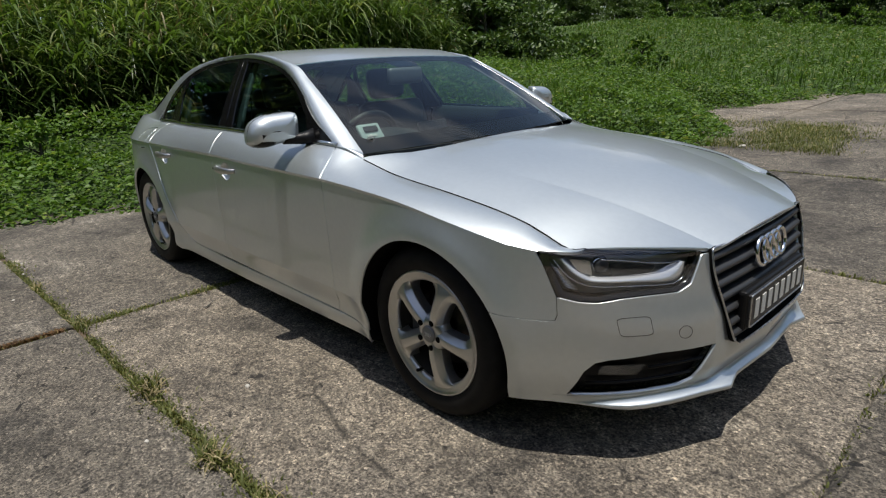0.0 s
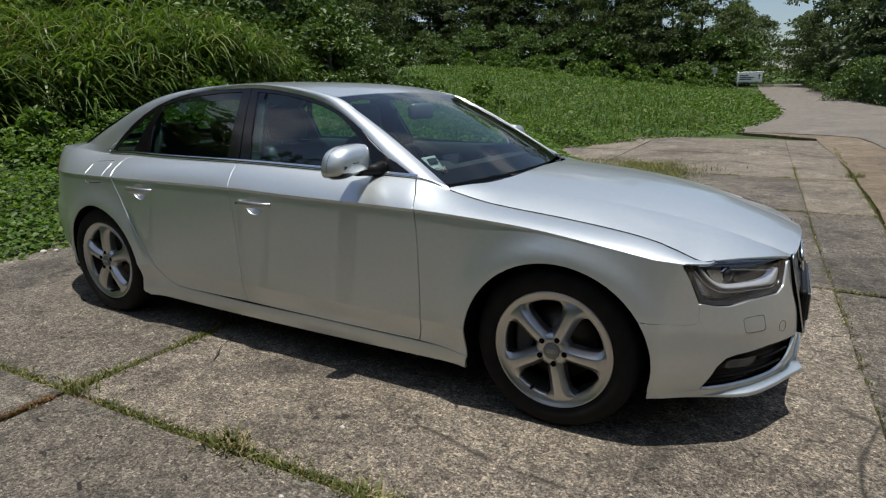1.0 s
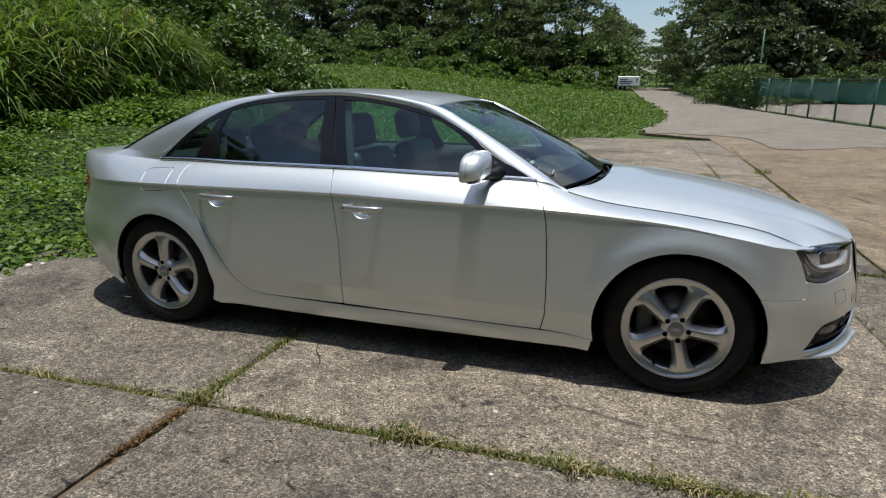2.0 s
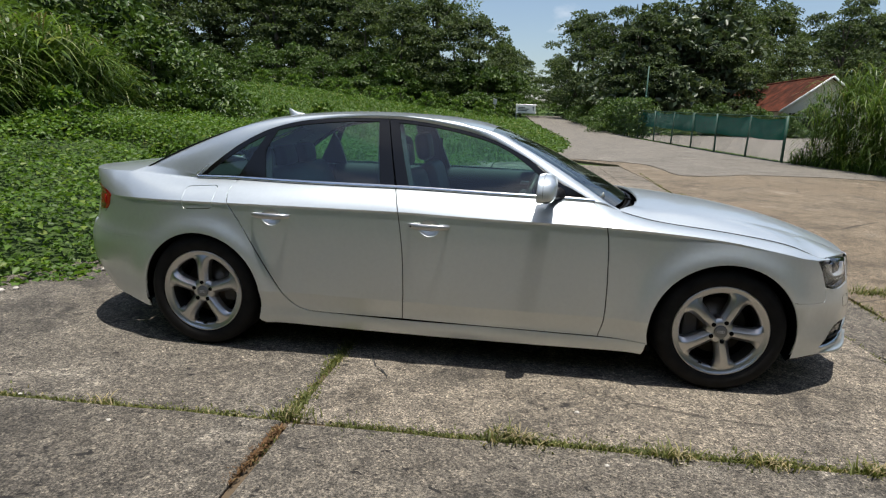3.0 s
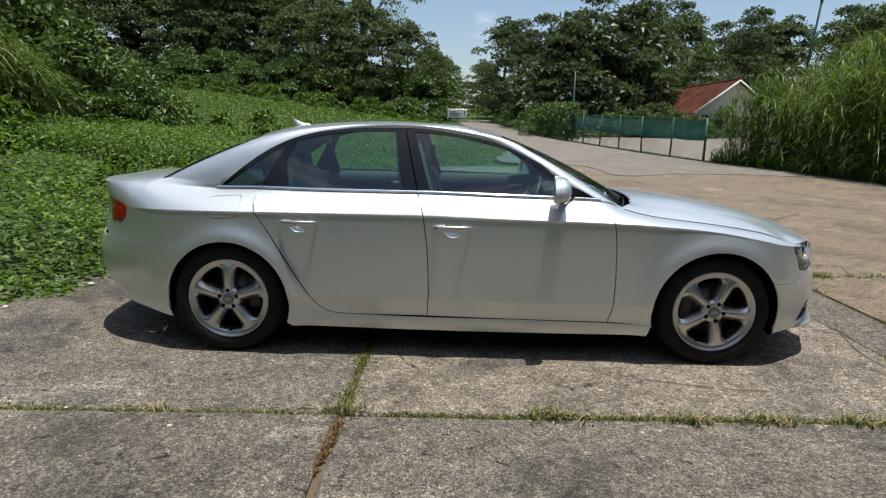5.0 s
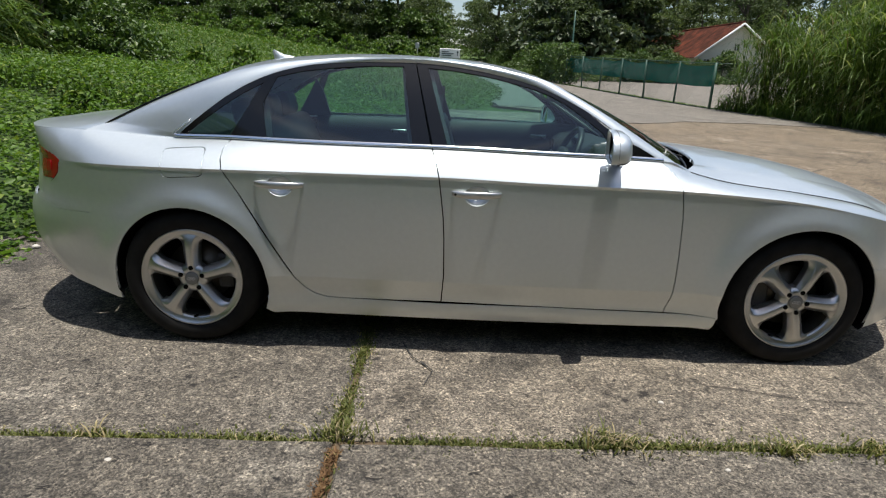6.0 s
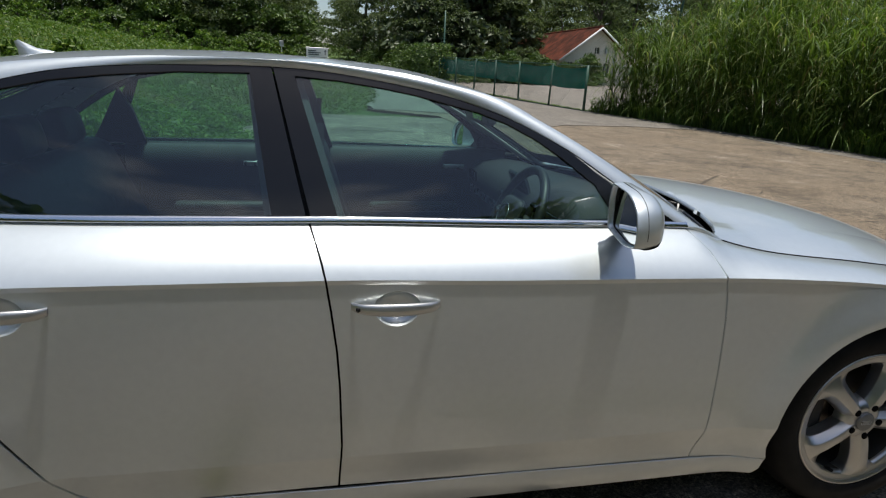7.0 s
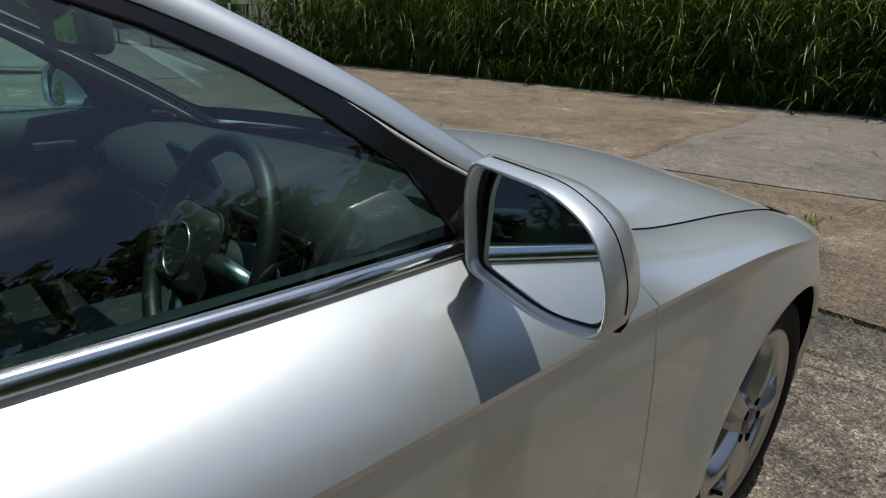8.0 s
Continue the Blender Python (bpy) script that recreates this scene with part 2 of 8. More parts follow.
def car_paint():
    """Metallic silver paint: broad flake sparkle and a tighter sheen under a clear coat."""
    k = Mat("silver_metallic_paint", (0.64, 0.66, 0.67), 0.26, 1.0)
    v = k.coords()
    flake = k.noise(v, 45, 3, 0.5)
    soft = k.noise(v, 2.2, 5, 0.6)
    c = k.ramp(flake, [(0.3, (0.645, 0.690, 0.705)), (0.7, (0.67, 0.715, 0.73))])
    c = k.mix(1.0, c, k.ramp(soft, k.grey(0.97, 1.03)), "MULTIPLY")
    k.colour(c)
    broad = k.nt.nodes.new("ShaderNodeBsdfPrincipled")
    broad.inputs["Metallic"].default_value = 0.95
    broad.inputs["Roughness"].default_value = 0.62
    k.link(c, broad.inputs["Base Color"])
    for p in (k.p, broad):
        p.inputs["Coat Weight"].default_value = 0.8
        p.inputs["Coat Roughness"].default_value = 0.03
        p.inputs["Coat IOR"].default_value = 1.5
    k.link(k.math("ADD", k.math("MULTIPLY", soft, 0.03), 0.285), k.p.inputs["Roughness"])
    ms = k.nt.nodes.new("ShaderNodeMixShader")
    ms.inputs[0].default_value = 0.48
    k.link(k.p.outputs[0], ms.inputs[1])
    k.link(broad.outputs[0], ms.inputs[2])
    k.link(ms.outputs[0], k.out.inputs["Surface"])
    return k.m


def glass(name, tint, gloss=0.0, clear=1.0):
    """A thin tinted pane: light goes straight through it, and it mirrors more the flatter it is seen."""
    k = Mat(name)
    tr = k.nt.nodes.new("ShaderNodeBsdfTransparent")
    tr.inputs["Color"].default_value = (*tint, 1)
    gl = k.nt.nodes.new("ShaderNodeBsdfGlossy")
    gl.inputs["Roughness"].default_value = gloss
    lw = k.nt.nodes.new("ShaderNodeLayerWeight")
    lw.inputs["Blend"].default_value = 0.5
    ms = k.nt.nodes.new("ShaderNodeMixShader")
    k.link(k.math("ADD", k.math("MULTIPLY", k.math("POWER", lw.outputs["Facing"], 5.0), 0.85), 0.115), ms.inputs[0])
    k.link(tr.outputs[0], ms.inputs[1])
    k.link(gl.outputs[0], ms.inputs[2])
    k.link(ms.outputs[0], k.out.inputs["Surface"])
    return k.m


def tyre_rubber():
    k = Mat("tyre_rubber", (0.008, 0.008, 0.008), 0.7, Specular_IOR_Level=0.22)
    v = k.coords()
    n = k.noise(v, 14, 5)
    k.colour(k.ramp(n, [(0.35, (0.005, 0.005, 0.005)), (0.7, (0.013, 0.0125, 0.012))]))
    k.bump(k.noise(v, 160, 3), 0.25, 0.002)
    return k.m


M.update({
    "paint": car_paint(),
    "glass": glass("tinted_window_glass", (0.60, 0.86, 0.81)),
    "rear_glass": glass("rear_window_glass", (0.36, 0.46, 0.44)),
    "screen_glass": glass("windscreen_glass", (0.74, 0.85, 0.81)),
    "lamp_glass": glass("lamp_cover_glass", (0.92, 0.93, 0.94)),
    "mirror": plain("mirror_silvering", (0.80, 0.83, 0.83), 0.02, 1.0, 0.01),
    "tyre": tyre_rubber(),
    "alloy": plain("silver_alloy", (0.56, 0.56, 0.55), 0.33, 0.92, 0.06, 60.0),
    # inside of the rim, darker than its face and spokes
    "barrel": plain("dusty_inner_rim", (0.07, 0.066, 0.060), 0.6, 0.4, 0.2, 30.0),
    "cap": plain("grey_cap", (0.22, 0.22, 0.215), 0.45, 0.4),
    "disc": plain("brake_disc_steel", (0.16, 0.135, 0.11), 0.42, 0.8, 0.2, 40.0),
    "caliper": plain("dusty_caliper", (0.06, 0.055, 0.05), 0.7),
    "trim": plain("gloss_black_trim", (0.006, 0.006, 0.0065), 0.12, 0.0, 0.1),
    "black": plain("matt_black_plastic", (0.007, 0.007, 0.0075), 0.42, 0.0, 0.2, 60.0, 0.05, Specular_IOR_Level=0.25),
    # near-black: the shade of gaps as a colour, also for black parts
    "gap": plain("dark_cavity", (0.004, 0.004, 0.004), 0.9, Specular_IOR_Level=0.1),
    "chrome": plain("bright_chrome", (0.88, 0.89, 0.90), 0.16, 1.0, 0.04),
    "satin": plain("satin_aluminium", (0.62, 0.63, 0.64), 0.28, 1.0, 0.05),
    "cabin": plain("charcoal_cabin_plastic", (0.022, 0.023, 0.025), 0.62, 0.0, 0.1, 40.0),
    "cabin_pale": plain("pale_grey_lining", (0.42, 0.43, 0.42), 0.85, 0.0, 0.08, 40.0),
    "leather": plain("black_leather", (0.014, 0.014, 0.015), 0.48, 0.0, 0.1, 40.0),
    "red_lens": plain("red_lamp_lens", (0.26, 0.002, 0.004), 0.18, 0.0, 0.15, 40.0, 0.0, Coat_Weight=0.2, Specular_IOR_Level=0.3),
    "amber": plain("amber_lens", (0.62, 0.24, 0.02), 0.1),
    "reflector": plain("lamp_reflector", (0.88, 0.89, 0.90), 0.18, 1.0, 0.08),
    "lamp_bowl": plain("grey_lamp_bowl", (0.22, 0.225, 0.23), 0.3, 0.6),
    "bar": plain("dark_grey_grille_bar", (0.035, 0.036, 0.038), 0.38, 0.0, 0.1),
    "lamp_dark": plain("smoked_lamp_bowl", (0.05, 0.052, 0.055), 0.25, 0.3),
    "guide": plain("milky_light_guide", (0.90, 0.91, 0.92), 0.24, 0.6, 0.03),
    "plate": plain("black_number_plate", (0.025, 0.025, 0.026), 0.4),
    "ink": plain("pale_plate_paint", (0.66, 0.66, 0.62), 0.5),
    "paper": plain("pale_card", (0.45, 0.52, 0.50), 0.6),
    "dash": plain("dark_dashboard", (0.020, 0.021, 0.023), 0.7, 0.0, 0.1, 40.0),
})


# ---- mesh helpers ----
def mesh_of(name, verts, faces, material, smooth=False):
    me = bpy.data.meshes.new(name)
    me.from_pydata([tuple(v) for v in verts], [], [tuple(f) for f in faces])
    for m in (material if isinstance(material, (list, tuple)) else [material]):
        me.materials.append(m)
    if smooth:
        me.polygons.foreach_set("use_smooth", [True] * len(me.polygons))
    me.update()
    return me


def fast_mesh(name, verts, tris, material, smooth=False):
    """A triangle mesh out of numpy arrays."""
    verts, tris = np.asarray(verts, np.float32).reshape(-1, 3), np.asarray(tris, np.int32).reshape(-1, 3)
    me = bpy.data.meshes.new(name)
    me.vertices.add(len(verts))
    me.vertices.foreach_set("co", verts.ravel())
    me.loops.add(tris.size)
    me.loops.foreach_set("vertex_index", tris.ravel())
    me.polygons.add(len(tris))
    me.polygons.foreach_set("loop_start", np.arange(0, tris.size, 3, dtype=np.int32))
    if smooth:
        me.polygons.foreach_set("use_smooth", np.ones(len(tris), bool))
    me.materials.append(material)
    me.update(calc_edges=True)
    return me


def part(name, data, parent, label=""):
    """Links a mesh (or a bmesh made by the caller) as one object under a thing or a part."""
    ob = new(name, data)
    ob.parent = parent
    if label:
        ob["label"] = label
    return ob


def thing(name, data=None, label="", category="", group="", kind="", at=None):
    ob = new(name, data)
    if at is not None:
        ob.matrix_world = at
    return tagged(ob, label, category, group, kind)


def box_data(name, size, material, at=(0, 0, 0), bevel=0.0, turn=None, segments=1):
    bm = bmesh.new()
    bmesh.ops.create_cube(bm, size=1.0)
    bmesh.ops.scale(bm, vec=size, verts=bm.verts)
    if bevel:
        bmesh.ops.bevel(bm, geom=bm.edges[:], offset=bevel, segments=segments, affect="EDGES", profile=0.5)
    if turn is not None:
        bmesh.ops.transform(bm, matrix=turn, verts=bm.verts)
    bmesh.ops.translate(bm, vec=at, verts=bm.verts)
    me = bpy.data.meshes.new(name)
    bm.to_mesh(me)
    bm.free()
    me.materials.append(material)
    return me


def tube_data(name, points, radius, material, sides=8, closed=False, caps=True):
    """A tube along points; radius is a number or one for each point."""
    pts = [Vector(p) for p in points]
    n = len(pts)
    rad = radius if isinstance(radius, (list, tuple)) else [radius] * n
    verts, faces = [], []
    side = None
    for i, p in enumerate(pts):
        a = pts[(i - 1) % n] if (closed or i) else p
        b = pts[(i + 1) % n] if (closed or i < n - 1) else p
        d = (b - a).normalized()
        if side is None:
            side = d.orthogonal().normalized()
        side = (side - d * side.dot(d)).normalized()
        up = d.cross(side)
        for j in range(sides):
            an = 2 * math.pi * j / sides
            verts.append(p + (side * math.cos(an) + up * math.sin(an)) * rad[i])
    for i in range(n if closed else n - 1):
        k = (i + 1) % n
        for j in range(sides):
            faces.append((i * sides + j, i * sides + (j + 1) % sides, k * sides + (j + 1) % sides, k * sides + j))
    if caps and not closed:
        faces += [tuple(range(sides - 1, -1, -1)), tuple(range((n - 1) * sides, n * sides))]
    return mesh_of(name, verts, faces, material, True)


def clip_cell(poly, x0, x1, y0, y1):
    """A polygon cut to one cell of a grid."""
    for axis, bound, keep in ((0, x0, 1), (0, x1, -1), (1, y0, 1), (1, y1, -1)):
        out = []
        for i, b in enumerate(poly):
            a = poly[i - 1]
            da, db = (a[axis] - bound) * keep, (b[axis] - bound) * keep
            if (da >= 0) != (db >= 0):
                f = da / (da - db)
                out.append((a[0] + f * (b[0] - a[0]), a[1] + f * (b[1] - a[1])))
            if db >= 0:
                out.append(b)
        poly = out
        if len(poly) < 3:
            return []
    return poly


def clip_faces(poly, xs, ys):
    """The pieces of a flat polygon between the grid lines xs and ys, as shared points and faces."""
    index, pts, faces = {}, [], []
    px0, px1 = min(p[0] for p in poly), max(p[0] for p in poly)
    py0, py1 = min(p[1] for p in poly), max(p[1] for p in poly)
    for x0, x1 in zip(xs[:-1], xs[1:]):
        if x1 <= px0 or x0 >= px1:
            continue
        strip = clip_cell(poly, x0, x1, py0 - 1, py1 + 1)
        if not strip:
            continue
        sy0, sy1 = min(p[1] for p in strip), max(p[1] for p in strip)
        for y0, y1 in zip(ys[:-1], ys[1:]):
            if y1 <= sy0 or y0 >= sy1:
                continue
            f = []
            for p in clip_cell(strip, x0, x1, y0, y1):
                key = (round(p[0] * 20000), round(p[1] * 20000))
                if key not in index:
                    index[key] = len(pts)
                    pts.append(p)
                if not f or (f[-1] != index[key] and f[0] != index[key]):
                    f.append(index[key])
            while len(f) > 2 and len(set(f)) < len(f):
                # a piece that pinches itself off: take out its smallest loop
                i, j = min(((i, j) for i in range(len(f)) for j in range(i + 1, len(f)) if f[i] == f[j]), key=lambda ij: ij[1] - ij[0])
                if j - i > 2:
                    faces.append(f[i:j])
                f = f[:i] + f[j:]
            if len(f) > 2:
                faces.append(f)
    return pts, faces


def smooth_step(a, b, x):
    t = min(1.0, max(0.0, (x - a) / (b - a)))
    return t * t * (3 - 2 * t)


def table(rows, x):
    """Straight-line look-up in rows of (x, value)."""
    if x <= rows[0][0]:
        return rows[0][1]
    for (a, u), (b, v) in zip(rows[:-1], rows[1:]):
        if x <= b:
            return u + (v - u) * (x - a) / (b - a)
    return rows[-1][1]


# ---- ground ----
LAWN_EDGE = [(-30, -4.6), (-6, -4.0), (-1.5, -3.62), (-0.5, -3.38), (0.5, -3.1), (2.0, -2.3), (4.5, -0.75), (5.4, -0.35), (6.8, -0.6), (8.2, -1.6),
             (9.2, -2.0), (11, -1.1), (14.4, 0.9), (18, 1.6), (21.5, 2.0), (26, 1.9), (32, 1.3), (60, -0.6), (120, -4)]
VERGE = [(-30, 12.6), (-8, 12.2), (0, 11.45), (3, 11.3), (6.5, 10.7), (10.5, 9.9), (13, 9.2), (15, 8.6), (16.2, 8.1), (28.2, 5.5), (32, 4.9), (60, 2.6), (120, -1)]


def road_height(y):
    return 0.0 if y < 3 else 0.02 * (y - 3) + (0.0003 * (min(y, 75) - 16) ** 2 if y > 16 else 0.0)


def terrain(x, y):
    h = road_height(y)
    d = table(LAWN_EDGE, y) - x
    if d > 0:
        near = 0.16 * min(d, 5.0) + 0.10 * min(max(d - 5, 0), 8)
        far = (0.055 + 0.057 * smooth_step(18, 38, y)) * min(d, 20.0) + 0.03 * min(max(d - 20.0, 0.0), 10.0)
        h += near + (far - near) * smooth_step(7, 17, y)
        h += 0.05 * noise.noise((x * 0.35, y * 0.35, 0)) * min(d, 3) / 3
    e = x - table(VERGE, y)
    if e > 0 and y < 17:
        h += 0.16 * min(e, 6) * smooth_step(17, 13, y)
    return h


def stretched(a, b, fine_a, fine_b, fine, grow=1.35):
    """Grid lines from a to b, fine between fine_a and fine_b and ever wider outside."""
    out = list(np.arange(fine_a, fine_b + 1e-6, fine))
    s, x = fine, fine_b
    while x < b:
        s *= grow
        x += s
        out.append(x)
    s, x = fine, fine_a
    while x > a:
        s *= grow
        x -= s
        out.insert(0, x)
    return out


def build_ground():
    xs, ys = stretched(-600, 600, -14, 14, 0.5), stretched(-600, 700, -8, 34, 0.5)
    verts = [(x, y, terrain(x, y) - 0.07) for y in ys for x in xs]
    w = len(xs)
    faces = [(j * w + i, j * w + i + 1, (j + 1) * w + i + 1, (j + 1) * w + i) for j in range(len(ys) - 1) for i in range(w - 1)]
    thing("ground", mesh_of("ground", verts, faces, M["soil"], True), "rough grassy earth rising into banks and a low mound", "ground", kind="structure")


def sheet(name, poly, cell, lift, material, label, category, thick=0.06, wobble=0.0):
    """A paved sheet on the ground with a thickness, its outline a little ragged."""
    ragged = []
    for i, b in enumerate(poly):
        a = poly[i - 1]
        n = max(1, int(math.dist(a, b) / 0.3)) if wobble else 1
        for k in range(1, n + 1):
            x, y = a[0] + (b[0] - a[0]) * k / n, a[1] + (b[1] - a[1]) * k / n
            if wobble:
                v = noise.noise_vector((x * 1.3, y * 1.3, 3.0))
                x, y = x + wobble * v.x, y + wobble * v.y
            ragged.append((x, y))
    px, py = [p[0] for p in ragged], [p[1] for p in ragged]
    pts, faces = clip_faces(ragged, list(np.arange(min(px) - 0.01, max(px) + cell, cell)), list(np.arange(min(py) - 0.01, max(py) + cell, cell)))
    verts = [(x, y, road_height(y) + lift + 0.006 * noise.noise((x * 0.8, y * 0.8, 1.0))) for x, y in pts]
    n0 = len(verts)
    verts += [(x, y, road_height(y) + lift - thick) for x, y in ragged]
    verts += [(x, y, road_height(y) + lift + 0.006 * noise.noise((x * 0.8, y * 0.8, 1.0))) for x, y in ragged]
    m = len(ragged)
    faces = faces + [(n0 + i, n0 + (i + 1) % m, n0 + m + (i + 1) % m, n0 + m + i) for i in range(m)]
    return thing(name, mesh_of(name, verts, faces, material), label, category, kind="structure")


def edge_line(rows, y0, y1, step=1.0):
    return [(table(rows, y), y) for y in np.arange(y0, y1 + 1e-6, step)]


def build_paving():
    left, right = edge_line(LAWN_EDGE, 11.2, 60, 1.5), edge_line(VERGE, 11.4, 60, 1.5)
    crack = [(5.6, 11.6), (5.0, 11.2), (4.3, 10.75), (3.85, 10.75), (3.7, 11.8), (3.55, 13.2), (2.9, 13.8)]
    sheet("road", [(x - 0.1, y) for x, y in left if y > 14.3] + [(x + 0.2, y) for x, y in reversed(right)] + [(9.8, 11.4), (7.6, 11.75)] + crack + [(1.2, 14.3)],
          0.8, 0.016, M["asphalt"], "worn grey asphalt road running up between the trees", "road", wobble=0.10)
    sheet("road_apron", [(3.06, -5.5), (5.8, -5.5), (5.85, -0.4), (5.65, 0.5), (5.1, 1.40), (6.3, 1.50), (7.4, 1.70), (8.8, 1.70), (10.2, 2.00), (11.35, 2.2), (11.2, 4.0), (10.75, 6.5),
          (9.95, 10.5), (9.1, 13.2), (1.0, 14.35), (2.7, 13.0), (2.75, 11.9), (3.0, 8.0), (3.04, 4.0)],
          0.5, 0.004, M["apron"], "tan stained concrete apron with worn pale patches", "pavement", wobble=0.03)
    sheet("road_south", [(12.7, -30), (12.3, -8), (11.6, 0), (11.35, 2.5), (10.2, 2.30), (8.8, 1.98), (7.4, 1.98), (6.3, 1.78), (5.15, 1.65), (5.35, 0.5), (5.55, -0.4), (5.45, -5.4), (6.3, -7.0), (6.8, -12), (7.2, -30)],
          0.6, 0.012, M["asphalt"], "grey asphalt with a broken cracked edge", "road", wobble=0.06)
    run = [float(y) for y in np.arange(2.4, 12.1, 1.2)]
    sheet("verge_strip", [(table(VERGE, y) - 0.75 - 0.2 * math.sin(y), y) for y in run] + [(table(VERGE, y) + 0.3, y) for y in run[::-1]],
          0.6, 0.009, M["asphalt"], "grey worn strip between the apron and the verge", "pavement", wobble=0.08)
    sheet("lot_floor", [(8.4, 16.3), (5.9, 28.0), (5.2, 33.0), (14, 60), (46, 60), (46, 16.3)], 2.0, 0.006, M["asphalt"], "bare grey concrete yard behind the fence", "pavement")


# joints of the slabs: rows of constant y and columns of constant x, both a little askew
ROWS_Y = [-5.4, -1.63, 1.62, 4.36, 6.75, 9.6, 12.6]
COLS_X = [-7.4, -4.0, -0.60, 2.52, 3.02]


DARK_SLABS = ((0, 0), (1, 0), (2, 0), (3, 1), (3, 2), (3, 0), (1, 1), (2, 2), (2, 3))


def joint_x(i, y):
    return COLS_X[i] + (0.0 if i < 3 else -0.035 * (y - 0.5) * (1 if i == 3 else 0.2))


def joint_y(j, x):
    return ROWS_Y[j] + (0.035 * (x + 0.6) if j == 1 else -0.02 * x)


def build_slabs():
    rng = random.Random(5)
    field = tagged(new("pavement"), "weathered concrete slabs with grass growing in the joints", "pavement", kind="structure")
    for j in range(len(ROWS_Y) - 1):
        for i in range(len(COLS_X) - 1):
            ym = (ROWS_Y[j] + ROWS_Y[j + 1]) / 2
            corners = []
            g = 0.026
            for ci, cj, sx, sy in ((i, j, 1, 1), (i + 1, j, -1, 1), (i + 1, j + 1, -1, -1), (i, j + 1, 1, -1)):
                y = joint_y(cj, COLS_X[ci])
                x = joint_x(ci, y)
                corners.append((x + sx * (g if ci < 3 else 0.011), y + sy * g))
            if corners[1][0] < table(LAWN_EDGE, ym) - 1.5:
                continue
            poly = []
            for a in range(4):
                p, q = corners[a], corners[(a + 1) % 4]
                n = max(2, int(math.dist(p, q) / 0.22))
                for k in range(n):
                    x, y = p[0] + (q[0] - p[0]) * k / n, p[1] + (q[1] - p[1]) * k / n
                    amp = 0.014
                    if 0 < k < n:
                        x += amp * noise.noise((x * 3.1, y * 3.1, i + j))
                        y += amp * noise.noise((x * 3.1, y * 3.1, 7 + i + j))
                    poly.append((x, y))
            cell = 0.55
            px, py = [p[0] for p in poly], [p[1] for p in poly]
            pts, faces = clip_faces(poly, list(np.arange(min(px) - 0.01, max(px) + cell, cell)), list(np.arange(min(py) - 0.01, max(py) + cell, cell)))
            lift, tx, ty = rng.uniform(-0.004, 0.004), rng.uniform(-0.0012, 0.0012), rng.uniform(-0.0012, 0.0012)

            def top(x, y):
                return road_height(y) + lift + tx * (x - px[0]) + ty * (y - py[0])
            verts = [(x, y, top(x, y)) for x, y in pts]
            n0, m = len(verts), len(poly)
            cx, cy = sum(px) / m, sum(py) / m
            verts += [(x, y, top(x, y)) for x, y in poly]
            verts += [(x + (0.012 if x > cx else -0.012), y + (0.012 if y > cy else -0.012), top(x, y) - 0.012) for x, y in poly]
            verts += [(x, y, top(x, y) - 0.09) for x, y in poly]
            for r in range(2):
                faces += [(n0 + r * m + k, n0 + (r + 1) * m + k, n0 + (r + 1) * m + (k + 1) % m, n0 + r * m + (k + 1) % m) for k in range(m)]
            part("slab", mesh_of("slab", verts, faces, M["slab_dark" if (i, j) in DARK_SLABS else "slab"]), field)
    # earth in the joints
    thing("joint_earth", box_data("joint_earth", (11.0, 18.2, 0.05), M["rust"], (-1.9, 3.7, -0.043)), "brown earth packed in the slab joints", "earth", kind="structure")


build_ground()
build_paving()
build_slabs()


# ---- plants ----
def unit(a):
    return a / np.maximum(np.linalg.norm(a, axis=1, keepdims=True), 1e-9)


def leaf_arrays(pos, way, face, length, width, fold=0.25):
    """Pointed leaves of two triangles, folded along the midrib."""
    pos, way = np.asarray(pos, float), unit(np.asarray(way, float))
    side = unit(np.cross(way, face))
    up = np.cross(side, way)
    L, W = np.asarray(length).reshape(-1, 1), np.asarray(width).reshape(-1, 1)
    mid = pos + way * L * 0.45
    left, right = mid + side * W * 0.5 + up * W * fold, mid - side * W * 0.5 + up * W * fold
    tip = pos + way * L - up * L * 0.10
    v = np.stack([pos, left, tip, right], 1).reshape(-1, 3)
    b = np.arange(len(pos))[:, None] * 4
    t = np.concatenate([b + [0, 2, 1], b + [0, 3, 2]], 1).reshape(-1, 3)
    return v, t


def blade_arrays(pos, lean, height, reach, width, droop=0.6, rows=4, fall=0.0):
    """Long arching blades: up from pos, out along lean by reach, the tip hanging by droop."""
    pos, lean = np.asarray(pos, float), unit(np.asarray(lean, float))
    n = len(pos)
    H, R, W, D, F = (np.broadcast_to(np.asarray(a, float).reshape(-1, 1), (n, 1)) for a in (height, reach, width, droop, fall))
    side = unit(np.cross(lean, np.tile([0, 0, 1.0], (n, 1))))
    out = []
    for k in range(rows):
        s = k / rows
        c = pos + lean * R * s ** 1.5 + np.array([0, 0, 1.0]) * H * (s * (1 + D) - (D + F) * s ** 2.6)
        w = W * (0.55 + 0.45 * math.sin(math.pi * min(1, s * 1.15 + 0.1))) * 0.5
        out += [c + side * w, c - side * w]
    out.append(pos + lean * R + np.array([0, 0, 1.0]) * H * (1 - F))
    v = np.stack(out, 1).reshape(-1, 3)
    m = 2 * rows + 1
    tri = []
    for k in range(rows - 1):
        a = 2 * k
        tri += [(a, a + 1, a + 3), (a, a + 3, a + 2)]
    a = 2 * (rows - 1)
    tri.append((a, a + 1, a + 2))
    t = (np.arange(n)[:, None, None] * m + np.array(tri)[None]).reshape(-1, 3)
    return v, t


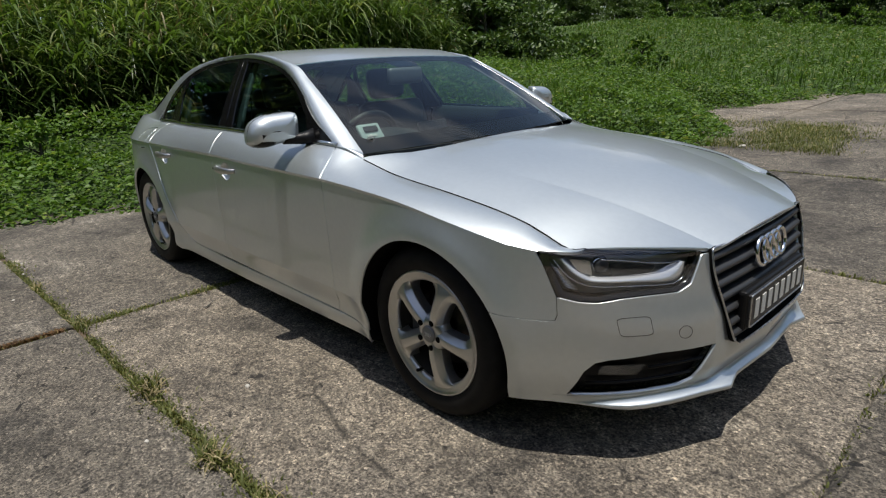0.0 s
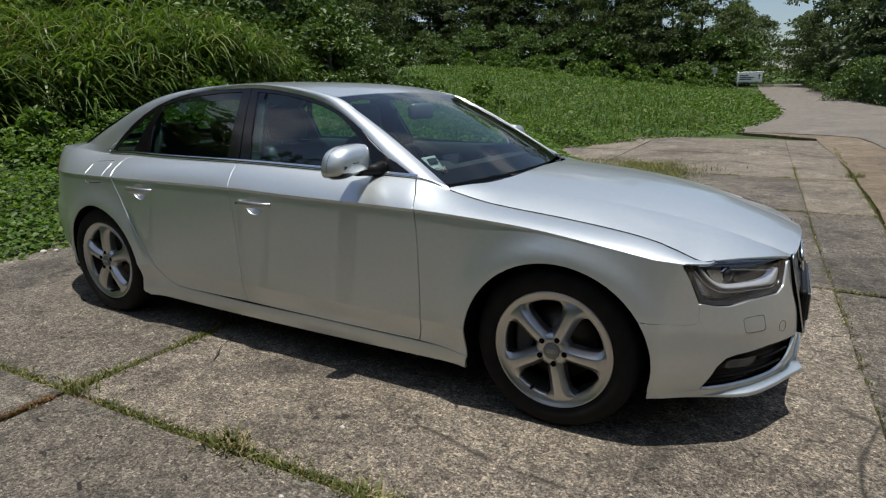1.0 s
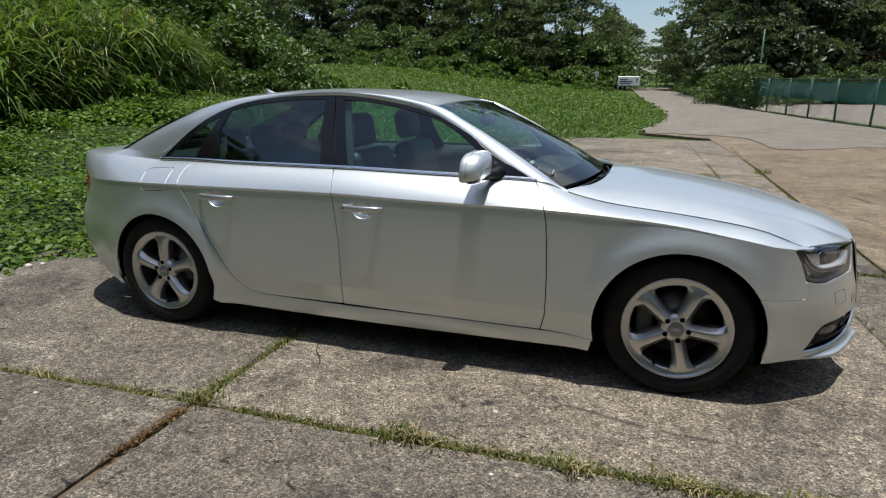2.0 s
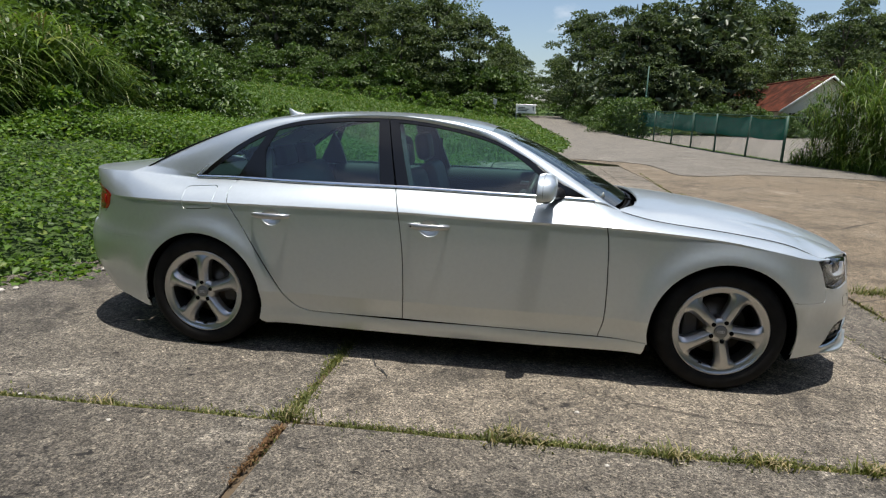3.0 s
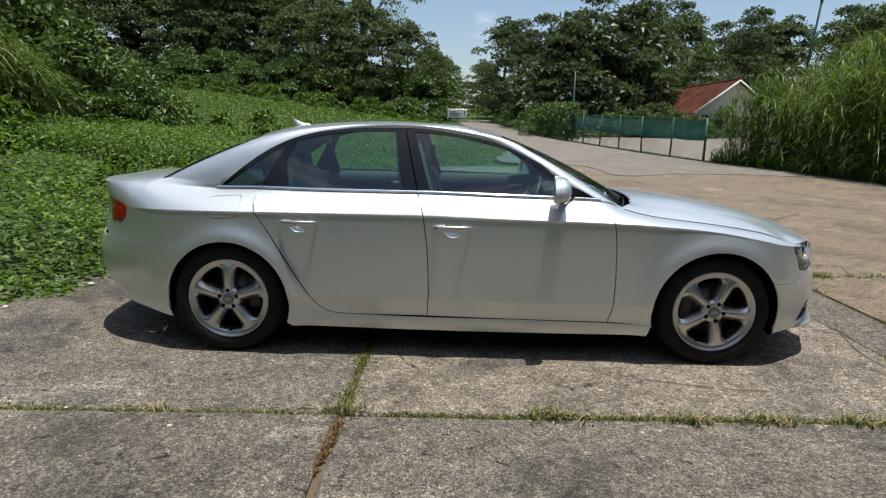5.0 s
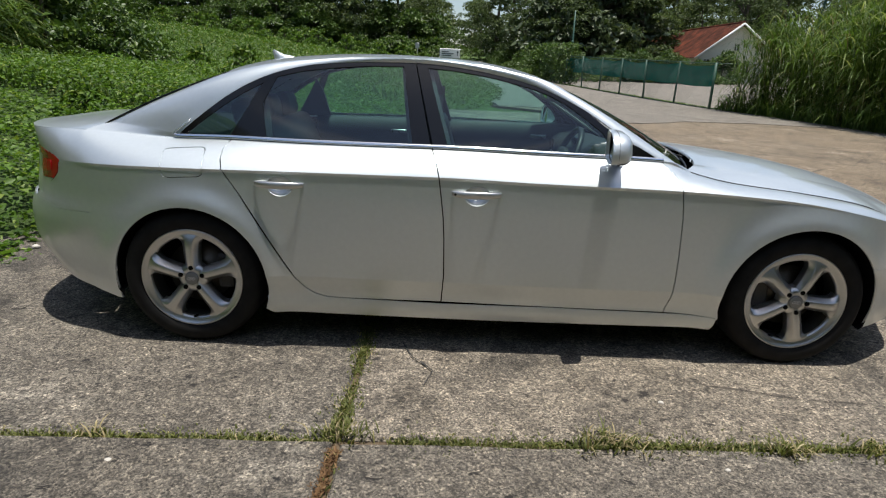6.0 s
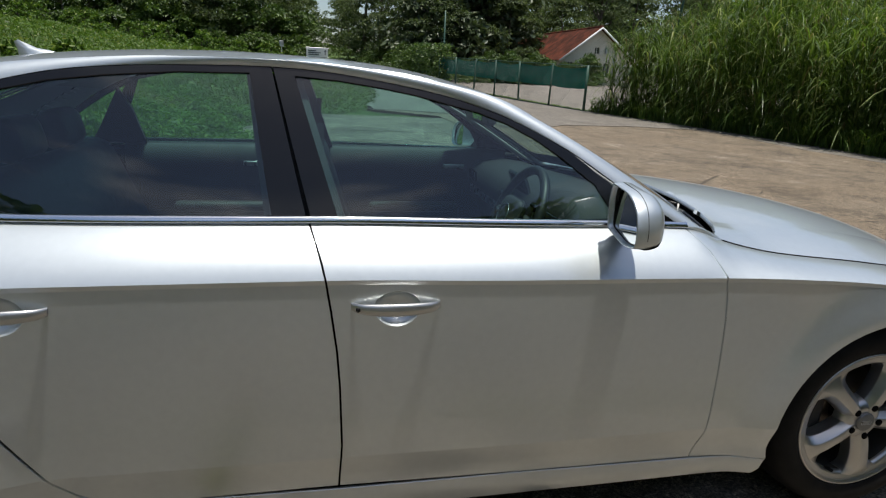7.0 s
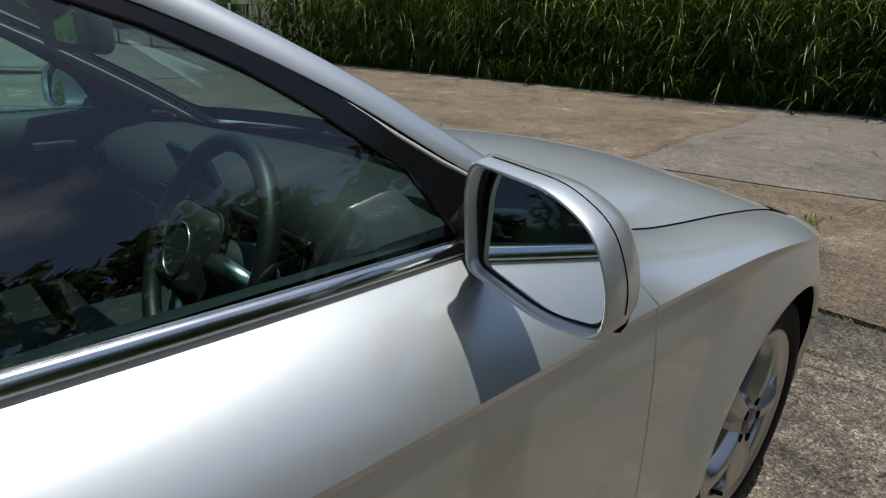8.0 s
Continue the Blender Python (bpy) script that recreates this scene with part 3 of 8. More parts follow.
def level(rng, n):
    a = rng.uniform(0, 2 * math.pi, n)
    return np.stack([np.cos(a), np.sin(a), np.zeros(n)], 1)


def ground_at(x, y):
    return np.array([terrain(a, b) for a, b in zip(x, y)])


def joined(pieces):
    v, t, k = [], [], 0
    for a, b in pieces:
        v.append(a)
        t.append(b + k)
        k += len(a)
    return np.concatenate(v), np.concatenate(t)


def reeds(name, label, line, depth, tall, count, seed, dry=0.06, wide=1.0):
    """A stand of tall arching grass along a line; depth behind it, on the left of the line's way."""
    rng = np.random.default_rng(seed)
    line = np.array(line, float)
    lens = np.linalg.norm(np.diff(line, axis=0), axis=1)
    seg = rng.choice(len(line) - 1, count, p=lens / lens.sum())
    f = rng.uniform(0, 1, count)[:, None]
    a, b = line[seg], line[seg + 1]
    along = unit(b - a)
    back = np.stack([-along[:, 1], along[:, 0]], 1)
    d = depth * rng.uniform(0, 1, count) ** 1.4
    p = a + (b - a) * f + back * d[:, None]
    # stems gather in clumps
    p += 0.25 * np.stack([np.sin(p[:, 1] * 5.1) , np.cos(p[:, 0] * 4.7)], 1)
    z = ground_at(p[:, 0], p[:, 1])
    lump = np.array([0.80 + 0.34 * noise.noise((x * 0.45, y * 0.45, seed)) for x, y in p])
    top = tall * lump * (0.68 + 0.32 * np.minimum(d / (depth * 0.22), 1))
    foot = (0.02 + 0.78 * rng.uniform(0, 1, count) ** 1.25) * top
    pos = np.stack([p[:, 0], p[:, 1], z + foot - 0.05], 1)
    lean = level(rng, count)
    lean[:, :2] -= back * 0.8
    h = rng.uniform(0.35, 0.85, count) * np.minimum(1.0, (top - foot) / 0.8 + 0.25)
    tuft = np.array([noise.noise((x * 2.3, y * 2.3, seed + 5.0)) for x, y in p])
    v, t = blade_arrays(pos, lean, h * (0.52 + 0.2 * tuft), rng.uniform(0.45, 1.1, count) * (1 + 0.4 * tuft), rng.uniform(0.018, 0.042, count) * wide, rng.uniform(0.9, 1.9, count), 5, rng.uniform(0.0, 1.7, count))
    stand = thing(name, fast_mesh(name, v, t, M["reed"]), label, "tall grass", kind="stuff")
    k = int(count * 0.07)
    pick = rng.choice(count, k, replace=False)
    base = np.stack([p[pick, 0], p[pick, 1], z[pick] - 0.05], 1)
    v, t = blade_arrays(base, lean[pick], top[pick] * 0.95, rng.uniform(0.1, 0.45, k), 0.022, 0.1, 4)
    part("stems", fast_mesh("stems", v, t, M["reed"]), stand)
    k = int(count * dry)
    pick = rng.choice(count, k, replace=False)
    v, t = blade_arrays(pos[pick], lean[pick], 0.3, rng.uniform(0.3, 0.7, k), 0.022, 2.6, 5)
    part("dry_blades", fast_mesh("dry_blades", v, t, M["reed_dry"]), stand, "dry straw-coloured blades")
    return stand


def creepers():
    """Broad-leaved creepers over the bank beside the slabs."""
    rng = np.random.default_rng(11)
    n = 82000
    y = -7.0 + 18.5 * rng.uniform(0, 1, n) ** 1.25
    d = 7.2 * rng.uniform(0, 1, n) ** 1.35 - 0.12
    x = np.array([table(LAWN_EDGE, b) for b in y]) - d + 0.10 * np.sin(y * 3.3) + 0.08 * np.sin(y * 9.1)
    z = ground_at(x, y)
    mound = np.array([0.22 + 0.26 * noise.noise((a * 0.9, b * 0.9, 4.0)) + 0.12 * noise.noise((a * 2.6, b * 2.6, 4.0)) for a, b in zip(x, y)])
    mound = np.maximum(0.03, mound) * np.clip(d / 0.8 + 0.15, 0.1, 1.15)
    pos = np.stack([x, y, z - 0.05 + mound * rng.uniform(0.5, 1.1, n)], 1)
    way = level(rng, n)
    way[:, 2] = rng.uniform(-0.5, 0.5, n)
    face = np.stack([rng.normal(0, 0.45, n), rng.normal(0, 0.45, n), np.ones(n)], 1)
    L = rng.uniform(0.038, 0.085, n)
    v, t = leaf_arrays(pos, way, face, L, L * rng.uniform(0.55, 0.85, n))
    thing("creeping_plants", fast_mesh("creeping_plants", v, t, M["creeper"]), "bright green broad-leaved creepers covering the bank", "ground cover", kind="stuff")


def lawn():
    rng = np.random.default_rng(12)
    n = 46000
    y = 4.6 + 42 * rng.uniform(0, 1, n) ** 1.7
    d = 24 * rng.uniform(0, 1, n) ** 1.25
    x = np.array([table(LAWN_EDGE, b) for b in y]) - d
    z = ground_at(x, y) - 0.07
    s = 0.75 + 0.05 * (y - 4)
    lump = np.array([1 + 0.8 * noise.noise((a * 0.5, b * 0.5, 9.0)) for a, b in zip(x, y)])
    edge = np.clip(d / 1.2, 0.35, 1)
    v, t = blade_arrays(np.stack([x, y, z], 1), level(rng, n), rng.uniform(0.12, 0.30, n) * np.maximum(lump, 0.35) * edge, rng.uniform(0.04, 0.2, n) * s, rng.uniform(0.012, 0.026, n) * s, 0.7, 3)
    # rough grass beyond the near end of the slabs
    nb = 16000
    xb, yb = rng.uniform(-9, 6.2, nb), -5.7 - 9 * rng.uniform(0, 1, nb) ** 1.4
    vb, tb = blade_arrays(np.stack([xb, yb, ground_at(xb, yb) - 0.07], 1), level(rng, nb), rng.uniform(0.15, 0.45, nb), rng.uniform(0.1, 0.3, nb), rng.uniform(0.02, 0.05, nb), 0.7, 3)
    m = 24000
    y2 = 4.6 + 36 * rng.uniform(0, 1, m) ** 1.5
    d2 = 20 * rng.uniform(0, 1, m) ** 1.2
    x2 = np.array([table(LAWN_EDGE, b) for b in y2]) - d2
    pos = np.stack([x2, y2, ground_at(x2, y2) - 0.04 + rng.uniform(0, 0.22, m) * np.clip(d2, 0.2, 1)], 1)
    way = level(rng, m)
    way[:, 2] = rng.uniform(-0.3, 0.6, m)
    L = rng.uniform(0.06, 0.15, m) * (0.8 + 0.03 * y2)
    v2, t2 = leaf_arrays(pos, way, np.stack([rng.normal(0, 0.4, m), rng.normal(0, 0.4, m), np.ones(m)], 1), L, L * 0.5)
    v, t = joined([(v, t), (v2, t2), (vb, tb)])
    thing("lawn", fast_mesh("lawn", v, t, M["grass"]), "rough sunlit meadow grass and low weeds", "grass", kind="stuff")


def crown_arrays(rng, clumps, radius, height, base, leaf_size, per, shape=1.0, ragged=0.25):
    """A crown of many leafy clumps on an uneven egg-shaped shell."""
    pos, way, face = [], [], []
    for _ in range(clumps):
        u = rng.uniform(0, 2 * math.pi)
        s = rng.uniform(0.02, 1.0)
        prof = (math.sin(math.pi * min(1, s ** (0.75 * shape))) ** 0.6 if s < 0.999 else 0.05) * (1 - 0.35 * s) + 0.1
        r = radius * prof * rng.uniform(0.45, 1.0 + ragged)
        c = np.array([math.cos(u) * r, math.sin(u) * r, base + height * s * rng.uniform(0.9, 1.05)])
        size = radius * rng.uniform(0.17, 0.38)
        q = unit(rng.normal(0, 1, (per, 3)))
        q[:, 2] = np.abs(q[:, 2]) * 0.95 - 0.22
        keep = rng.uniform(0.55, 1.0, (per, 1))
        off = q * keep * np.array([1, 1, 0.62]) * size
        pos.append(c + off)
        way.append(q + rng.normal(0, 0.55, (per, 3)) + np.array([0, 0, -0.25]))
        face.append(q + np.array([0, 0, 0.7]) + rng.normal(0, 0.35, (per, 3)))
    pos, way, face = np.concatenate(pos), np.concatenate(way), np.concatenate(face)
    L = leaf_size * rng.uniform(0.6, 1.35, len(pos))
    return leaf_arrays(pos, way, face, L, L * 0.55)


def tree(name, label, category, at, height, radius, material, seed, clumps=60, per=85, leaf_size=0.34, bare=0.22, shape=1.0, ragged=0.25, limbs=6):
    """trunk with limbs, and a crown of leafy clumps"""
    rng = np.random.default_rng(seed)
    ob = thing(name, None, label, category, at=pose(*at, 0, 0, 0))
    lean = rng.normal(0, 0.04, 2) * height
    trunk = [(lean[0] * s * s, lean[1] * s * s, height * 0.86 * s) for s in np.linspace(0, 1, 7)]
    r0 = 0.022 * height + 0.03
    pieces = [(trunk, [r0 * (1 - 0.8 * s) for s in np.linspace(0, 1, 7)])]
    for k in range(limbs):
        s = rng.uniform(max(0.15, bare * 0.8), 0.75)
        a = rng.uniform(0, 2 * math.pi)
        st = Vector((lean[0] * s * s, lean[1] * s * s, height * 0.86 * s))
        reach = radius * rng.uniform(0.5, 0.85)
        pts = [st + Vector((math.cos(a) * reach * q, math.sin(a) * reach * q, height * 0.22 * q ** 0.8)) for q in (0, 0.35, 0.7, 1)]
        pieces.append((pts, [r0 * 0.42, r0 * 0.3, r0 * 0.18, r0 * 0.06]))
    verts, faces = [], []
    for pts, rad in pieces:
        me = tube_data("limb", pts, rad, M["bark"], 6)
        o = len(verts)
        verts += [v.co.copy() for v in me.vertices]
        faces += [[o + i for i in p.vertices] for p in me.polygons]
        bpy.data.meshes.remove(me)
    part("trunk", mesh_of("trunk", verts, faces, M["bark"], True), ob)
    v, t = crown_arrays(rng, clumps, radius, height * (1 - bare), height * bare, leaf_size, per, shape, ragged)
    part("crown", fast_mesh("crown", v, t, M[material]), ob)
    return ob


def again(ob, x, y, size=1.0, turn=0.0, wide=1.0, sink=0.15):
    m = Matrix.LocRotScale((x, y, terrain(x, y) - sink), Euler((0, 0, turn)), (size * wide, size * wide, size))
    return copy_thing(ob, m)


def woods():
    rng = random.Random(3)
    dark = tree("broadleaf_tree", "tall dark green tropical tree in a dense wood", "tree", (-26, 66, terrain(-26, 66) - 0.2), 15.0, 4.6, "tree_a", 21, 95, 118, 0.35, 0.08, 0.9)
    mid = tree("broadleaf_tree", "leafy mid-green tree with a billowing crown", "tree", (-10, 60, terrain(-10, 60) - 0.2), 10.5, 4.0, "tree_b", 22, 85, 118, 0.30, 0.05, 1.05, 0.35)
    pale = tree("broadleaf_tree", "tree with large silvery-backed leaves beside the road", "tree", (8.2, 42, terrain(8.2, 42) - 0.2), 7.9, 3.1, "tree_c", 23, 60, 60, 0.52, 0.04, 0.95, 0.3)
    airy = tree("feathery_tree", "tall feathery tree with thin layered foliage", "tree", (-38, 84, terrain(-38, 84) - 0.2), 21.0, 5.2, "tree_d", 24, 70, 90, 0.34, 0.40, 1.2, 0.45, 9)
    for ob, g in ((dark, "wood behind the meadow"), (mid, "wood behind the meadow"), (airy, "wood behind the meadow"), (pale, "trees beside the road")):
        ob["group"] = g
    # wood behind the meadow, left of the road
    for k in range(14):
        x = -52 + 3.05 * k + rng.uniform(-1, 1)
        low = 0.72 if x > -36 else 1.0
        again(rng.choice((dark, dark, mid)), x, 63 + rng.uniform(-4, 7) + 0.05 * abs(x), low * rng.uniform(0.85, 1.15), rng.uniform(0, 6.3), 1.15)
    for k in range(9):
        again(airy, -58 + 5.4 * k + rng.uniform(-1.5, 1.5), 82 + rng.uniform(-4, 8), rng.uniform(0.85, 1.15), rng.uniform(0, 6.3))
    for x, y, s in ((-5.4, 58, 0.84), (-3.1, 64, 0.66), (-7.6, 57, 0.82), (-13.5, 58, 0.90), (-17.5, 59, 0.84), (-4.2, 78, 0.8), (-1.8, 92, 0.75), (-6, 100, 0.95)):
        again(mid, x, y, s, rng.uniform(0, 6.3))
    # right of the road, above the fence and the yard
    for x, y, s, kind in ((6.4, 46, 0.57, dark), (7.4, 40.5, 0.50, dark), (10.4, 43, 0.94, pale), (12.6, 45.5, 1.12, pale), (5.2, 54, 0.60, dark), (4.4, 64, 0.98, mid),
                          (14.2, 47, 0.72, dark), (13.2, 41.5, 0.56, mid), (9.0, 49, 0.57, dark), (3.6, 80, 0.62, mid), (11.2, 50, 0.72, dark), (3.2, 97, 0.8, mid),
                          (20.5, 64, 1.05, mid), (25, 68, 1.12, mid), (29, 60, 0.70, dark), (35, 65, 1.06, mid), (40, 60, 0.74, dark), (46, 64, 1.1, mid), (53, 60, 0.82, dark), (60, 62, 0.9, dark), (32.5, 66, 0.80, dark), (43, 68, 0.84, dark), (28, 78, 0.95, dark), (22.5, 74, 0.9, dark), (37, 80, 0.95, mid),
                          (24, 58, 0.72, mid), (31, 72, 0.74, dark), (38, 74, 0.74, dark), (17.0, 62, 0.66, dark), (46, 45, 1.0, mid), (52, 38, 0.75, dark), (34, 48, 0.95, mid), (41, 47, 0.9, mid), (56, 28, 0.8, mid)):
        again(kind, x, y, s, rng.uniform(0, 6.3))
    # beyond the bank on the left, and far round the back of the place
    for x, y, s, kind in ((-15.5, 13.5, 0.62, mid), (-17.5, 8.5, 0.66, dark), (-18.5, 3.0, 0.62, dark), (-17.8, -2.5, 0.60, dark), (-17.0, -8.0, 0.62, mid), (-20.5, 18, 0.75, dark),
                          (-24, 25, 0.75, dark), (-30, 34, 0.8, mid), (-34, 45, 0.85, dark), (-24, 11, 0.85, dark), (-25, 0, 0.85, dark), (-22, -14, 0.8, dark), (-38, 20, 0.9, dark), (-42, 34, 0.9, dark)):
        again(kind, x, y, s, rng.uniform(0, 6.3), 1.15)
    back = tree("broadleaf_tree", "leafy tree standing across the road", "tree", (-22, -12, terrain(-22, -12) - 0.2), 12.0, 4.4, "tree_a", 25, 60, 45, 0.62, 0.06, 0.95)
    back["group"] = "trees across the road"
    for k in range(13):
        again(back, -21 + 2.9 * k + rng.uniform(-1, 1), -16.5 + rng.uniform(-2.5, 2.0), rng.uniform(0.42, 0.62), rng.uniform(0, 6.3), 1.25)
    for x, y, size in ((-14.5, -6.0, 0.75), (-15.5, -9.0, 0.8), (-13.5, -11.5, 0.75), (-18, -6.5, 0.95), (-11.0, -14.5, 0.7), (14.5, -13, 0.95), (5.0, -13, 0.75), (1.5, -15, 0.8), (19, -9.5, 1.0), (9.5, -19, 1.0)):
        again(back, x, y, size, rng.uniform(0, 6.3), 1.2)
    for k in range(15):
        a = radians(200 + 10 * k + rng.uniform(-3, 3))
        again(back, 24 * math.cos(a) * rng.uniform(0.95, 1.3), 27 * math.sin(a) * rng.uniform(0.95, 1.25), rng.uniform(0.55, 0.9), rng.uniform(0, 6.3), 1.2)
    for x, y, s, kind in ((20, 4, 0.6, back), (21, -4, 0.6, back), (22, 12, 0.6, back), (26, 20, 0.6, back)):
        again(kind, x, y, s, rng.uniform(0, 6.3))


def bushes():
    rng = random.Random(8)
    big = tree("bush", "dense broad-leaved bush on the grassy bank", "bush", (-10.2, 12.0, terrain(-10.2, 12.0) - 0.1), 2.5, 1.75, "bush", 31, 60, 75, 0.17, 0.02, 0.7, 0.3, 4)
    big["group"] = "bushes on the bank"
    for x, y, s in ((-10.9, 14.2, 1.0), (-11.6, 9.6, 1.08), (-12.0, 15.8, 1.12), (-12.2, 13.2, 1.3), (-8.6, 12.2, 0.62), (-13.6, 10.0, 1.4), (-12.8, 6.5, 1.25)):
        again(big, x, y, s, rng.uniform(0, 6.3))
    small = tree("shrub", "low leafy shrub standing in the meadow", "shrub", (-5.9, 13.6, terrain(-5.9, 13.6) - 0.05), 0.85, 0.5, "creeper", 32, 26, 40, 0.12, 0.02, 0.7, 0.4, 4)
    small["group"] = "shrubs in the meadow"
    for k in range(26):
        x, y = -22 + 0.82 * k + rng.uniform(-0.5, 0.5), 44 + rng.uniform(-2.5, 3) - 0.12 * k
        again(small, x, y, rng.uniform(0.8, 1.7), rng.uniform(0, 6.3))
    for x, y, s in ((-6.6, 12.2, 0.9), (-4.6, 3.8, 0.55), (-6.2, 1.4, 0.8), (-5.5, -0.8, 0.7), (-6.8, 4.6, 0.9)):
        again(small, x, y, s, rng.uniform(0, 6.3))
    # undergrowth at the foot of the woods
    for k in range(26):
        again(big, -46 + 1.8 * k + rng.uniform(-0.6, 0.6), 55.5 + rng.uniform(-2, 2) + 0.02 * k, rng.uniform(0.9, 1.7), rng.uniform(0, 6.3))
    for k in range(12):
        again(big, 5.9 + 1.0 * k + rng.uniform(-0.3, 0.3), 33.2 + 0.25 * k + rng.uniform(-0.6, 0.6), rng.uniform(0.5, 0.85), rng.uniform(0, 6.3))
    for k in range(10):
        again(big, 5.4 - 0.06 * k * 2.4 + rng.uniform(-0.2, 0.3), 33 + 2.6 * k, rng.uniform(0.5, 0.85), rng.uniform(0, 6.3))


def joint_grass():
    rng = np.random.default_rng(14)
    pts, tall = [], []

    def row(x0, y0, x1, y1, per, spread, h):
        n = int(math.dist((x0, y0), (x1, y1)) * per)
        f = rng.uniform(0, 1, n)
        gap = np.array([noise.noise((x0 + (x1 - x0) * a * 3, y0 * 2.1 + (y1 - y0) * a * 3, 2.0)) for a in f])
        keep = gap > -0.42
        f = f[keep]
        x, y = x0 + (x1 - x0) * f + rng.normal(0, spread, len(f)), y0 + (y1 - y0) * f + rng.normal(0, spread, len(f))
        pts.append(np.stack([x, y, np.array([road_height(b) for b in y]) - 0.012], 1))
        tall.append(h * rng.uniform(0.4, 1.3, len(f)) * (0.75 + 0.7 * np.clip(gap[keep], -0.2, 0.6)))

    def tuft(x, y, n, r, h):
        pts.append(np.stack([x + rng.normal(0, r, n), y + rng.normal(0, r * 0.45, n), np.full(n, road_height(y) - 0.02)], 1))
        tall.append(h * rng.uniform(0.5, 1.3, n))
    row(-3.7, joint_y(1, -3.7), 3.0, joint_y(1, 3.0), 1700, 0.020, 0.022)
    row(-3.7, joint_y(1, -3.7), 3.0, joint_y(1, 3.0), 300, 0.045, 0.028)
    row(-0.6, -1.55, -0.6, -0.5, 1900, 0.028, 0.023)
    row(-0.6, -0.5, -0.6, 1.6, 700, 0.024, 0.030)
    row(-0.6, -2.0, -0.6, -1.7, 200, 0.014, 0.02)
    row(-3.0, 1.62, 3.0, 1.56, 300, 0.014, 0.03)
    row(-0.8, 4.36, 3.0, 4.34, 380, 0.014, 0.03)
    row(joint_x(3, -3), -3, joint_x(3, 8), 8, 200, 0.016, 0.025)
    row(joint_x(4, -1), -1, joint_x(4, 11), 11, 260, 0.024, 0.030)
    row(-0.5, 6.75, 3.0, 6.7, 340, 0.014, 0.03)
    row(3.1, 1.35, 4.6, 1.42, 500, 0.05, 0.05)
    row(-0.1, 6.0, 0.9, 7.0, 900, 0.35, 0.06)
    row(-1.4, 7.6, 0.7, 7.5, 900, 0.28, 0.06)
    for k in range(9):
        row(-0.5 + 0.05 * k, 5.6 + 0.24 * k, 1.0 - 0.05 * k, 5.5 + 0.24 * k, 620, 0.10, 0.075)
    for x, y, n, r, h in ((0.40, -1.60, 110, 0.07, 0.050), (0.36, -1.58, 40, 0.04, 0.075), (1.05, -1.60, 90, 0.045, 0.06), (1.42, -1.58, 110, 0.06, 0.055), (1.86, -1.55, 120, 0.06, 0.055),
                          (-0.58, -1.60, 120, 0.05, 0.05), (-1.45, -1.66, 40, 0.04, 0.05), (4.45, -0.15, 160, 0.10, 0.06), (3.0, 7.1, 80, 0.08, 0.08), (3.3, 1.36, 120, 0.08, 0.07)):
        tuft(x, y, n, r, h)
    p, h = np.concatenate(pts), np.concatenate(tall)
    n = len(p)
    v, t = blade_arrays(p, level(rng, n), h, h * rng.uniform(0.3, 1.1, n), rng.uniform(0.004, 0.009, n), 0.5, 3)
    # dry straw bent over in the tufts
    sp = []
    for x, y, m2, r2 in ((0.42, -1.60, 34, 0.05), (0.40, -1.57, 14, 0.035), (1.07, -1.60, 26, 0.03), (1.46, -1.575, 30, 0.04), (1.88, -1.55, 24, 0.04), (-0.62, -1.61, 12, 0.04), (2.3, -1.53, 14, 0.04), (-1.5, -1.66, 10, 0.04)):
        sp.append(np.stack([x + rng.normal(0, r2, m2), y + rng.normal(0, r2 * 0.5, m2), np.full(m2, 0.0)], 1))
    sp = np.concatenate(sp)
    k2 = len(sp)
    vs2, ts2 = blade_arrays(sp, level(rng, k2), rng.uniform(0.02, 0.05, k2), rng.uniform(0.03, 0.09, k2), rng.uniform(0.003, 0.006, k2), 0.8, 4, 0.5)
    thing("dry_straw", fast_mesh("dry_straw", vs2, ts2, M["straw"]), "tufts of pale dry straw along the slab joint", "dry grass", kind="stuff")
    thing("joint_grass", fast_mesh("joint_grass", v, t, M["joint"]), "short grass and straw growing along the slab joints", "grass", kind="stuff")


def joint_moss():
    rng = np.random.default_rng(15)
    n = 900
    f = rng.uniform(0, 1, n) ** 1.3
    x, y = -0.60 - 0.03 * f + rng.normal(0, 0.011, n), -1.70 - 0.42 * f
    h = rng.uniform(0.006, 0.022, n)
    v, t = blade_arrays(np.stack([x, y, np.full(n, -0.008)], 1), level(rng, n), h, h * rng.uniform(0.6, 1.6, n), rng.uniform(0.004, 0.008, n), 0.5, 3)
    thing("joint_moss", fast_mesh("joint_moss", v, t, M["moss"]), "rust-brown dead moss in the slab joint", "moss", kind="stuff")


joint_moss()
creepers()
lawn()
reeds("reed_bed", "tall arching green reeds on the bank", [(-7.0, -9.0), (-7.1, -3), (-7.2, 1.0), (-7.7, 4.0), (-8.3, 7.2), (-9.3, 9.4)], 4.2, 2.4, 25000, 41, 0.06, 1.35)
reeds("cane_grass", "dense stand of tall cane grass along the road verge", [(8.55, 15.8), (9.3, 13.2), (10.05, 10.4), (10.95, 6.4), (11.45, 3), (11.6, 0), (12.2, -6), (12.5, -12)], 6.0, 4.6, 46000, 42, 0.07)
bushes()
woods()
joint_grass()


# ---- the car: its surface ----
# Lengthways x (front +), sideways y, all in metres from the middle between the axles.
# On the flank a point is (s, h): s is x on the straight part and runs on round nose and tail;
# h is 0 at the lower edge, 1 on the shoulder crease, TOP on the upper edge (belt, bonnet seam, boot edge).
TOP = 1.3


